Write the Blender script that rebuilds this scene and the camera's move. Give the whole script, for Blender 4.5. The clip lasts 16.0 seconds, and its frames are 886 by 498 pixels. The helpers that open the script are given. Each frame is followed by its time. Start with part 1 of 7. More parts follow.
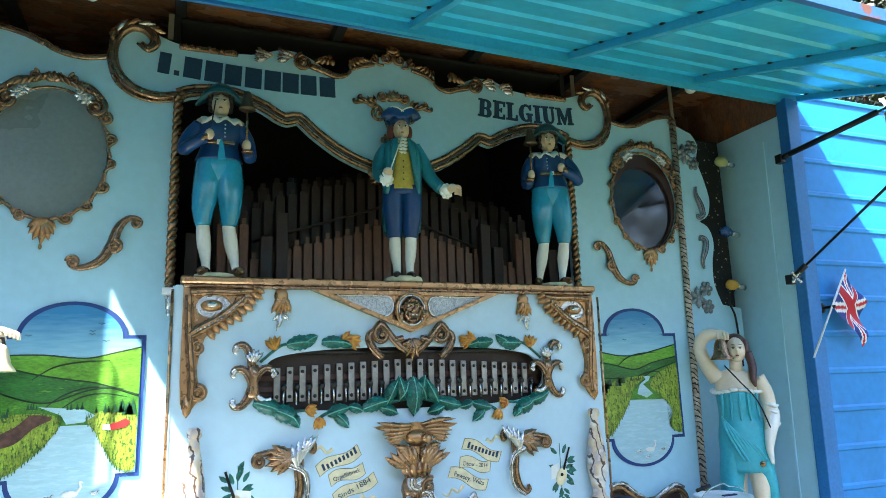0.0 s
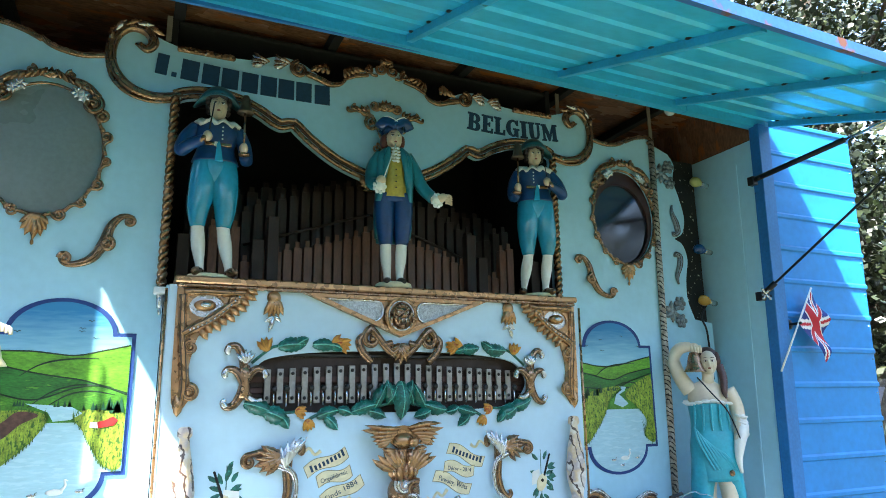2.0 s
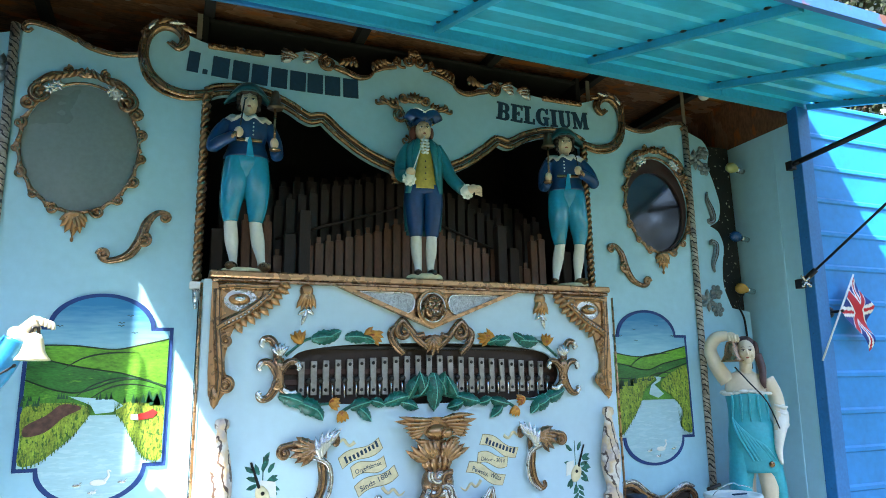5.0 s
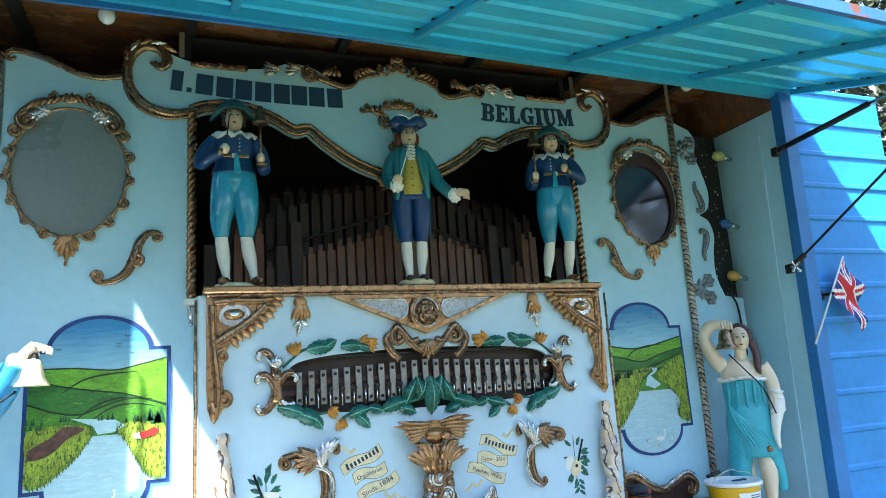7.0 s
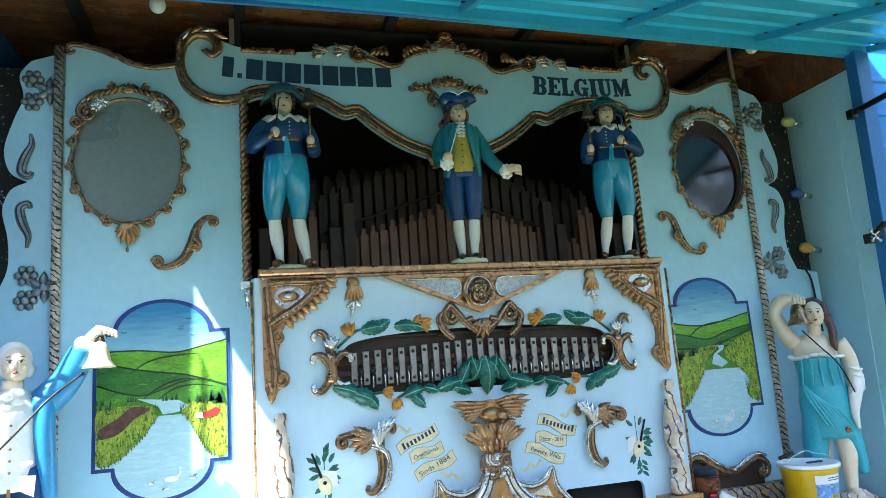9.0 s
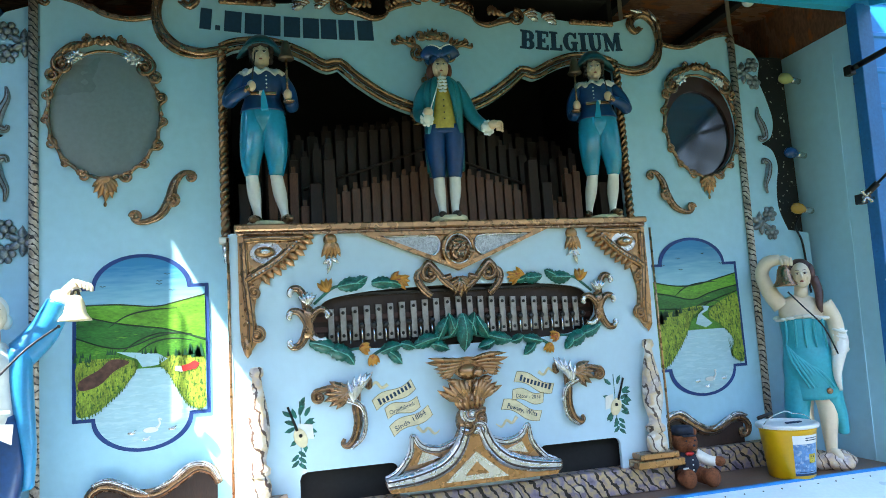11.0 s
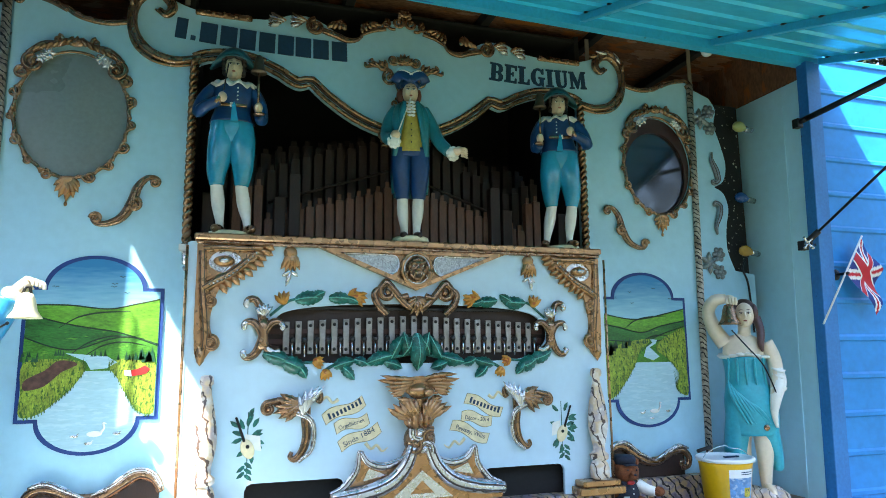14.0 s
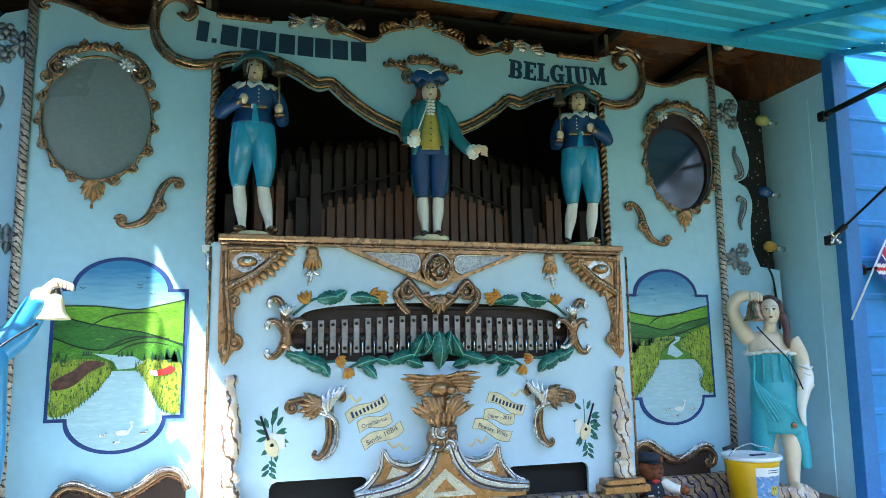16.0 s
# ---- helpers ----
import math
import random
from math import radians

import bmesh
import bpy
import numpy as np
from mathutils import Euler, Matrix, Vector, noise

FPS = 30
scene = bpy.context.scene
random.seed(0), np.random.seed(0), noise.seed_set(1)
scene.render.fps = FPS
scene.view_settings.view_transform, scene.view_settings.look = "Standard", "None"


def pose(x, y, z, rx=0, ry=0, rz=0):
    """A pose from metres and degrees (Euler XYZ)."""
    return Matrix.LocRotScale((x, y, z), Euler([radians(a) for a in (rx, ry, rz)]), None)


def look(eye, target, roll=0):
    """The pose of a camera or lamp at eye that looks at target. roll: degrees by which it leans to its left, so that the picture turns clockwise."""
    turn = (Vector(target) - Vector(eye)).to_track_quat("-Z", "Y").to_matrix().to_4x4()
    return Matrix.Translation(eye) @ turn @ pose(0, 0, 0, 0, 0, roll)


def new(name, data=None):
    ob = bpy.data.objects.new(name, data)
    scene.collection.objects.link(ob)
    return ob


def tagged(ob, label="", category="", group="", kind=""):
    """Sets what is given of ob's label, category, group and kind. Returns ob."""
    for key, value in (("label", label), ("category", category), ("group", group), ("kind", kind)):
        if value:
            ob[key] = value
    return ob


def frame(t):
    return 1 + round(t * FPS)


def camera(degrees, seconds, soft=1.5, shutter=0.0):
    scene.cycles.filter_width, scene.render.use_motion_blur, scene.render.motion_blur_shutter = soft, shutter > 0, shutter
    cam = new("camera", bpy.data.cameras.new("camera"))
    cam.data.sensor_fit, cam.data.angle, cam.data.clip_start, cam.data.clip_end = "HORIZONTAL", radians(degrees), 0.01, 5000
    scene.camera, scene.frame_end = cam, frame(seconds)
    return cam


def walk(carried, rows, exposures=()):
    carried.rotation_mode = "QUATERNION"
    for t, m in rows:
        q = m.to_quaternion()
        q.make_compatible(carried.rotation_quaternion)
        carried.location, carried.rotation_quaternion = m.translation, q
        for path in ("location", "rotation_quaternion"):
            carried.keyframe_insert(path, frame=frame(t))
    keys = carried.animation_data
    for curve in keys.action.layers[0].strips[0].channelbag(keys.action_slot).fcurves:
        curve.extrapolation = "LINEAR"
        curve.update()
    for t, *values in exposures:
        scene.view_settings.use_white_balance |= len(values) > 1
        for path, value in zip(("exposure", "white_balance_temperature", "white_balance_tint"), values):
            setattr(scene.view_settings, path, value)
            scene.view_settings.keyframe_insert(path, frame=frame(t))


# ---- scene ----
from mathutils import geometry

cam = camera(66.7, 16.0, soft=0.9)
PATH = [
    (0, (-0.953, -3.081, 1.658), (-0.24, -1.254, 2.049), -1.8),
    (0.5, (-1.007, -3.115, 1.656), (-0.241, -1.304, 2.018), -2.5),
    (1, (-1.046, -3.114, 1.649), (-0.245, -1.318, 2.014), -2.5),
    (1.5, (-1.075, -3.087, 1.629), (-0.25, -1.306, 2.012), -1.0),
    (2, (-1.089, -3.094, 1.616), (-0.28, -1.316, 2.047), -0.8),
    (2.5, (-1.071, -3.115, 1.618), (-0.297, -1.315, 2.021), -1.2),
    (3, (-1.039, -3.126, 1.622), (-0.268, -1.317, 1.987), -0.5),
    (3.5, (-1.049, -3.105, 1.61), (-0.258, -1.304, 1.973), -0.7),
    (4, (-1.062, -3.097, 1.604), (-0.292, -1.287, 1.968), -1.3),
    (4.5, (-1.066, -3.103, 1.613), (-0.332, -1.286, 2.01), -1.4),
    (4.7, (-1.08, -3.092, 1.617), (-0.359, -1.271, 2.024), -0.9),
    (6.8, (-1.054, -3.132, 1.646), (-0.32, -1.309, 2.018), -3.9),
    (7, (-1.049, -3.148, 1.656), (-0.327, -1.324, 2.046), -3.9),
    (7.5, (-1.046, -3.152, 1.645), (-0.319, -1.327, 2.021), -4.0),
    (8, (-1.043, -3.137, 1.653), (-0.334, -1.302, 2.012), -3.6),
    (8.5, (-1.028, -3.125, 1.617), (-0.37, -1.274, 1.994), -3.8),
    (8.7, (-1.014, -3.113, 1.64), (-0.429, -1.236, 2.007), -4.8),
    (10.8, (-0.858, -3.126, 1.616), (-0.37, -1.204, 1.879), -3.2),
    (11, (-0.84, -3.134, 1.624), (-0.332, -1.215, 1.861), -3.6),
    (11.5, (-0.831, -3.154, 1.613), (-0.311, -1.24, 1.876), -4.2),
    (12, (-0.828, -3.16, 1.602), (-0.293, -1.25, 1.861), -4.8),
    (12.5, (-0.831, -3.171, 1.608), (-0.295, -1.262, 1.87), -4.6),
    (13, (-0.834, -3.183, 1.61), (-0.312, -1.271, 1.879), -3.5),
    (13.5, (-0.829, -3.192, 1.619), (-0.257, -1.295, 1.893), -2.0),
    (14, (-0.832, -3.197, 1.594), (-0.224, -1.317, 1.903), -0.6),
    (14.5, (-0.849, -3.195, 1.594), (-0.277, -1.305, 1.914), -0.3),
    (15, (-0.851, -3.192, 1.608), (-0.301, -1.295, 1.92), -0.1),
    (15.5, (-0.844, -3.185, 1.606), (-0.282, -1.29, 1.909), -0.7),
    (16, (-0.838, -3.195, 1.593), (-0.285, -1.297, 1.899), -0.9),
]
walk(cam, [(t, look(eye, target, roll)) for t, eye, target, roll in PATH])


# ---- light ----
SUN_WAY = Vector((1.74, 1.0, -2.75)).normalized()
world = bpy.data.worlds.new("world")
scene.world = world
world.use_nodes = True
wn = world.node_tree
sky = wn.nodes.new("ShaderNodeTexSky")
sky.sky_type = "NISHITA"
sky.sun_disc = False
sky.dust_density = 1.0
sky.sun_elevation = math.asin(-SUN_WAY.z)
sky.sun_rotation = math.atan2(-SUN_WAY.x, -SUN_WAY.y)
wn.links.new(sky.outputs[0], wn.nodes["Background"].inputs[0])
wn.nodes["Background"].inputs[1].default_value = 0.15
sun_data = bpy.data.lights.new("sun", "SUN")
sun_data.energy, sun_data.angle, sun_data.color = 5.0, radians(0.53), (1.0, 0.95, 0.88)
sun = new("sun", sun_data)
sun.matrix_world = look((-8, -8, 12), Vector((-8, -8, 12)) + SUN_WAY)
scene.view_settings.exposure = 2.80

# ---- materials ----


def paint(name, colour, rough=0.45, metal=0.0, vary=0.12, scale=6.0, fine=60.0, bump=0.05, other=None, other_at=0.62, stretch=(1, 1, 1), coat=0.0):
    """A surface with broad and fine variation of its colour, some relief, and a second colour in patches."""
    m = bpy.data.materials.new(name)
    m.use_nodes = True
    t = m.node_tree
    b = t.nodes["Principled BSDF"]
    co = t.nodes.new("ShaderNodeTexCoord")
    mp = t.nodes.new("ShaderNodeMapping")
    mp.inputs["Scale"].default_value = stretch
    t.links.new(co.outputs["Object"], mp.inputs[0])
    n1 = t.nodes.new("ShaderNodeTexNoise")
    n1.inputs["Scale"].default_value, n1.inputs["Detail"].default_value = scale, 4
    n2 = t.nodes.new("ShaderNodeTexNoise")
    n2.inputs["Scale"].default_value, n2.inputs["Detail"].default_value = fine, 3
    for n in (n1, n2):
        t.links.new(mp.outputs[0], n.inputs["Vector"])
    add = t.nodes.new("ShaderNodeMath")
    add.operation = "ADD"
    t.links.new(n1.outputs[0], add.inputs[0])
    t.links.new(n2.outputs[0], add.inputs[1])
    ramp = t.nodes.new("ShaderNodeValToRGB")
    ramp.color_ramp.elements[0].position, ramp.color_ramp.elements[1].position = 0.35, 0.65
    lo, hi = [c * (1 - vary) for c in colour], [min(1, c * (1 + vary)) for c in colour]
    ramp.color_ramp.elements[0].color, ramp.color_ramp.elements[1].color = (*lo, 1), (*hi, 1)
    half = t.nodes.new("ShaderNodeMath")
    half.operation = "MULTIPLY"
    half.inputs[1].default_value = 0.5
    t.links.new(add.outputs[0], half.inputs[0])
    t.links.new(half.outputs[0], ramp.inputs[0])
    out = ramp.outputs[0]
    if other:
        r2 = t.nodes.new("ShaderNodeValToRGB")
        r2.color_ramp.elements[0].position, r2.color_ramp.elements[1].position = other_at, other_at + 0.06
        mix = t.nodes.new("ShaderNodeMix")
        mix.data_type = "RGBA"
        n3 = t.nodes.new("ShaderNodeTexNoise")
        n3.inputs["Scale"].default_value, n3.inputs["Detail"].default_value = scale * 2.3, 6
        t.links.new(mp.outputs[0], n3.inputs["Vector"])
        t.links.new(n3.outputs[0], r2.inputs[0])
        t.links.new(r2.outputs[0], mix.inputs["Factor"])
        t.links.new(out, mix.inputs["A"])
        mix.inputs["B"].default_value = (*other, 1)
        out = mix.outputs["Result"]
    t.links.new(out, b.inputs["Base Color"])
    b.inputs["Metallic"].default_value = metal
    b.inputs["Coat Weight"].default_value = coat
    rr = t.nodes.new("ShaderNodeMapRange")
    rr.inputs["To Min"].default_value, rr.inputs["To Max"].default_value = max(0.02, rough - 0.08), min(1, rough + 0.1)
    t.links.new(n1.outputs[0], rr.inputs[0])
    t.links.new(rr.outputs[0], b.inputs["Roughness"])
    if bump:
        bp = t.nodes.new("ShaderNodeBump")
        bp.inputs["Strength"].default_value, bp.inputs["Distance"].default_value = bump, 0.01
        t.links.new(half.outputs[0], bp.inputs["Height"])
        t.links.new(bp.outputs[0], b.inputs["Normal"])
    return m


def veined(name, colours, scale=5.0, turn=25.0, veins=(0.03, 0.025, 0.03), vein_width=0.10):
    """Hand-painted marble: bands of several colours with dark wandering veins."""
    m = bpy.data.materials.new(name)
    m.use_nodes = True
    t = m.node_tree
    b = t.nodes["Principled BSDF"]
    b.inputs["Roughness"].default_value = 0.35
    co = t.nodes.new("ShaderNodeTexCoord")
    mp = t.nodes.new("ShaderNodeMapping")
    mp.inputs["Rotation"].default_value = (0, radians(turn), 0)
    t.links.new(co.outputs["Object"], mp.inputs[0])
    n = t.nodes.new("ShaderNodeTexWave")
    n.inputs["Scale"].default_value, n.inputs["Distortion"].default_value, n.inputs["Detail"].default_value = scale, 7, 3
    n.inputs["Detail Scale"].default_value = 1.6
    t.links.new(mp.outputs[0], n.inputs["Vector"])
    ramp = t.nodes.new("ShaderNodeValToRGB")
    while len(ramp.color_ramp.elements) < len(colours):
        ramp.color_ramp.elements.new(0.5)
    for i, c in enumerate(colours):
        ramp.color_ramp.elements[i].position = 0.30 + 0.40 * i / (len(colours) - 1)
        ramp.color_ramp.elements[i].color = (*c, 1)
    nz = t.nodes.new("ShaderNodeTexNoise")
    nz.inputs["Scale"].default_value, nz.inputs["Detail"].default_value = scale * 1.7, 4
    t.links.new(mp.outputs[0], nz.inputs["Vector"])
    t.links.new(nz.outputs[0], ramp.inputs[0])
    vein = t.nodes.new("ShaderNodeValToRGB")
    vein.color_ramp.elements[0].position, vein.color_ramp.elements[1].position = vein_width, vein_width + 0.06
    vein.color_ramp.elements[0].color, vein.color_ramp.elements[1].color = (*veins, 1), (1, 1, 1, 1)
    t.links.new(n.outputs["Fac"], vein.inputs[0])
    mix = t.nodes.new("ShaderNodeMix")
    mix.data_type, mix.blend_type = "RGBA", "MULTIPLY"
    mix.inputs["Factor"].default_value = 1
    t.links.new(ramp.outputs[0], mix.inputs["A"])
    t.links.new(vein.outputs[0], mix.inputs["B"])
    t.links.new(mix.outputs["Result"], b.inputs["Base Color"])
    return m


PALE = paint("pale_blue_paint", (0.465, 0.645, 0.765), 0.42, vary=0.04, scale=2.5, fine=25, bump=0.02)
# Wing aqua; on the upper front it is PALE with canopy shade mixed in.
AQUASHADE = paint("aqua_shade_paint", (0.345, 0.60, 0.73), 0.4, vary=0.05, scale=2.5, fine=25, bump=0.02)
WALLBLUE = paint("wall_blue_paint", (0.40, 0.68, 0.80), 0.42, vary=0.05, scale=2, fine=20, bump=0.03)
BRONZE = paint("bronze_paint", (0.30, 0.18, 0.105), 0.26, 0.8, 0.18, 25, 110, 0.07)
GOLD = paint("gold_paint", (0.40, 0.225, 0.11), 0.27, 0.72, 0.14, 25, 110, 0.06)
SILVER = paint("silver_paint", (0.60, 0.61, 0.64), 0.26, 0.75, 0.10, 20, 110, 0.05)
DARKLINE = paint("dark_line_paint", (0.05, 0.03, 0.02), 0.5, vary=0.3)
NAVY = paint("navy_paint", (0.008, 0.04, 0.09), 0.6, vary=0.2, scale=8)
PEWTER = paint("pewter_paint", (0.22, 0.25, 0.27), 0.3, 0.7, 0.3, 35, 140, 0.15)
BORDER = paint("border_blue_paint", (0.004, 0.035, 0.17), 0.6, vary=0.15)
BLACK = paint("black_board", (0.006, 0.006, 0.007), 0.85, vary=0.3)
DARKSHADEWOOD = paint("dark_shaded_wood", (0.026, 0.012, 0.008), 0.6, vary=0.35, scale=10, fine=50, bump=0.1, stretch=(6, 6, 1))
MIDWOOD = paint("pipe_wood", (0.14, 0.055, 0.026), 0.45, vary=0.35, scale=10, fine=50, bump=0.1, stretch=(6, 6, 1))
CEILWOOD = paint("ceiling_plywood", (0.20, 0.10, 0.06), 0.25, vary=0.5, scale=3, fine=30, bump=0.12, other=(0.32, 0.11, 0.035), other_at=0.56, stretch=(1, 2.5, 1))
CANOPY = paint("canopy_cyan_paint", (0.035, 0.52, 0.80), 0.22, vary=0.10, scale=2.2, fine=20, bump=0.03, coat=0.2)
CANBAR = paint("canopy_bar_paint", (0.03, 0.38, 0.62), 0.4, vary=0.12, scale=5, other=(0.03, 0.12, 0.16), other_at=0.70)
CHIPPED = paint("chipped_blue_paint", (0.03, 0.12, 0.34), 0.45, vary=0.15, scale=5, other=(0.16, 0.06, 0.03), other_at=0.61)
DOORBLUE = paint("door_blue_paint", (0.012, 0.215, 0.56), 0.4, vary=0.12, scale=2.5, fine=25, bump=0.03)
FRAMEBLUE = paint("frame_blue_paint", (0.02, 0.16, 0.42), 0.4, vary=0.15, other=(0.02, 0.03, 0.06), other_at=0.68)
FLAPBLUE = paint("flap_pale_paint", (0.66, 0.82, 0.85), 0.3, vary=0.06, scale=3)
VINYL = paint("brown_vinyl", (0.14, 0.085, 0.06), 0.35, vary=0.3, scale=5, fine=60, stretch=(1, 4, 1), bump=0.05)
IRON = paint("black_iron", (0.015, 0.016, 0.02), 0.4, 0.5, vary=0.3)
CHROME = paint("chrome", (0.6, 0.6, 0.62), 0.22, 0.9)
WHITE = paint("white_paint", (0.72, 0.73, 0.70), 0.35, vary=0.06, scale=8)
CREAM = paint("cream_paper_paint", (0.70, 0.62, 0.40), 0.5, vary=0.12, scale=25)
FLESH = paint("flesh_paint", (0.62, 0.47, 0.32), 0.4, vary=0.06, scale=10)
PALEFLESH = paint("pale_flesh_paint", (0.70, 0.60, 0.46), 0.35, vary=0.05, scale=8)
TEAL = paint("teal_gloss_paint", (0.012, 0.25, 0.42), 0.18, vary=0.12, scale=8, bump=0.02, coat=0.7)
COATTEAL = paint("coat_teal_paint", (0.015, 0.16, 0.20), 0.3, vary=0.15, scale=9)
JACKET = paint("jacket_navy_paint", (0.004, 0.040, 0.14), 0.3, vary=0.2, scale=9)
YELLOWVEST = paint("vest_yellow_paint", (0.42, 0.33, 0.05), 0.4, vary=0.2, scale=14)
HAIR = paint("hair_brown_paint", (0.022, 0.012, 0.010), 0.45, vary=0.3, scale=30)
REDHAIR = paint("hair_red_paint", (0.13, 0.035, 0.02), 0.45, vary=0.3, scale=30)
LEAF = paint("carved_leaf_green", (0.006, 0.10, 0.08), 0.3, vary=0.5, scale=30, fine=90, other=(0.02, 0.20, 0.16), other_at=0.58)
BUD = paint("carved_bud_orange", (0.50, 0.22, 0.03), 0.35, vary=0.3, scale=20, other=(0.34, 0.07, 0.02), other_at=0.6)
VEIN = paint("leaf_vein_green", (0.12, 0.42, 0.34), 0.4, vary=0.15)
RED = paint("red_paint", (0.45, 0.02, 0.02), 0.45, vary=0.1)
MARBLE = veined("painted_marble", [(0.12, 0.10, 0.16), (0.26, 0.22, 0.30), (0.52, 0.38, 0.20), (0.20, 0.17, 0.24), (0.60, 0.50, 0.34)], 8.0, 38, vein_width=0.11)
MARBLEPALE = veined("pale_painted_marble", [(0.55, 0.50, 0.46), (0.70, 0.66, 0.62), (0.62, 0.47, 0.30), (0.42, 0.36, 0.36), (0.75, 0.70, 0.64)], 8.0, 12, (0.14, 0.11, 0.12), 0.05)
STRIPMARBLE = veined("strip_marble", [(0.20, 0.16, 0.13), (0.36, 0.29, 0.22), (0.55, 0.48, 0.40), (0.24, 0.20, 0.19)], 14.0, 50, vein_width=0.14)

# ---- geometry tools ----


def curve(points, steps=6, closed=False):
    """A smooth line through control points of any number of coordinates."""
    p = [np.array(q, float) for q in points]
    n = len(p)
    if n < 3:
        return p
    out = []
    for i in range(n if closed else n - 1):
        a, b, c, d = (p[(i + k) % n] if closed else p[min(max(i + k, 0), n - 1)] for k in (-1, 0, 1, 2))
        for s in range(steps):
            u = s / steps
            out.append(0.5 * (2 * b + (c - a) * u + (2 * a - 5 * b + 4 * c - d) * u * u + (3 * b - a - 3 * c + d) * u ** 3))
    if not closed:
        out.append(p[-1])
    return out


class Geo:
    """Gathers the faces of one mesh."""

    def __init__(self):
        self.v, self.f, self.m, self.s = [], [], [], []

    def add(self, verts, faces, m=0, smooth=True):
        k = len(self.v)
        self.v += [tuple(float(c) for c in q) for q in verts]
        self.f += [tuple(i + k for i in f) for f in faces]
        self.m += [m] * len(faces)
        self.s += [smooth] * len(faces)
        return self

    def tube(self, pts, radii, n=8, m=0, depth=1.0, smooth=True, cap=True):
        """A tube through 3D points; each radius is a number, or (across, front to back)."""
        pts = [np.array(q, float) for q in pts]
        if not isinstance(radii, (list, tuple)):
            radii = [radii] * len(pts)
        rings, faces = [], []
        for i, q in enumerate(pts):
            t = pts[min(i + 1, len(pts) - 1)] - pts[max(i - 1, 0)]
            t = t / (np.linalg.norm(t) + 1e-9)
            u = np.cross((0, 1.0, 0), t)
            if np.linalg.norm(u) < 0.15:
                u = np.cross((0, 0, 1.0), t) if abs(t[2]) < 0.9 else np.array((1.0, 0, 0))
            u = u / np.linalg.norm(u)
            w = np.cross(t, u)
            r = radii[i]
            ru, rw = r if isinstance(r, (list, tuple, np.ndarray)) else (r, r * depth)
            rings += [q + u * ru * math.cos(a) + w * rw * math.sin(a) for a in (2 * math.pi * k / n for k in range(n))]
        for i in range(len(pts) - 1):
            faces += [(i * n + k, i * n + (k + 1) % n, (i + 1) * n + (k + 1) % n, (i + 1) * n + k) for k in range(n)]
        if cap:
            faces += [tuple(range(n))[::-1], tuple((len(pts) - 1) * n + k for k in range(n))]
        return self.add(rings, faces, m, smooth)

    def stroke(self, xz, r, y=0.0, m=0, n=8, depth=0.8, steps=5):
        """A carved stroke through (x, z) points in front of a panel. r: radius, or one for each point."""
        rs = r if isinstance(r, (list, tuple)) else [r] * len(xz)
        c = curve([(x, z, q) for (x, z), q in zip(xz, rs)], steps)
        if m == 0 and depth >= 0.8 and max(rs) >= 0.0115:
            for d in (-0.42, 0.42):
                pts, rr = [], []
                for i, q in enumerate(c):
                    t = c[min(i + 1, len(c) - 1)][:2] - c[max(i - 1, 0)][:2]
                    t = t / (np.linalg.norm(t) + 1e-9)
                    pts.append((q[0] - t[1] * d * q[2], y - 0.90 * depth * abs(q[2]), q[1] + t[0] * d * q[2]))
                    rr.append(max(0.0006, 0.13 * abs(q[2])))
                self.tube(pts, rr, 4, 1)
        return self.tube([(q[0], y, q[1]) for q in c], [max(0.0008, q[2]) for q in c], n, m, depth)

    def volute(self, x, z, r, turns=1.4, start=0.0, way=1, thick=0.012, y=0.0, m=0, tail=None, depth=0.8):
        """A spiral that rolls in to a knob; tail: points that lead to it."""
        pts, rs = [], []
        for q in tail or ():
            pts.append(q)
            rs.append(thick)
        for i in range(15):
            u = i / 14
            a = radians(start) + way * u * turns * 2 * math.pi
            k = r * (1 - 0.78 * u)
            pts.append((x + k * math.cos(a), z + k * math.sin(a)))
            rs.append(thick * (1 - 0.45 * u))
        self.stroke(pts, rs, y, m, depth=depth, steps=3)
        return self.ball((x, y - thick * 0.3, z), (thick * 0.8,) * 3, m, 8, 6)

    def leaf(self, x, z, length, angle, width, y=0.0, m=0, lobes=5, bulge=0.02, veins=None):
        """A carved leaf with a raised midrib and cut edges."""
        ca, sa = math.cos(radians(angle)), math.sin(radians(angle))
        verts, faces = [], []
        rows = 2 * lobes + 1
        for i in range(rows + 1):
            u = i / rows
            w = width * math.sin(math.pi * min(1, u * 0.92 + 0.08)) ** 0.8 * (1.0 if i % 2 else 0.84)
            if i == rows:
                w = 0.0005
            bow = 0.10 * length * math.sin(u * math.pi)
            for s, hgt in ((-1, 0.0), (-0.5, 0.8), (0, 1.0), (0.5, 0.8), (1, 0.0)):
                px, pz = u * length, s * w + bow * 0.4
                verts.append((x + px * ca - pz * sa, y - bulge * hgt * math.sin(math.pi * (0.1 + 0.85 * u)), z + px * sa + pz * ca))
        for i in range(rows):
            for k in range(4):
                faces.append((i * 5 + k, i * 5 + k + 1, (i + 1) * 5 + k + 1, (i + 1) * 5 + k))
        self.add(verts, faces, m)
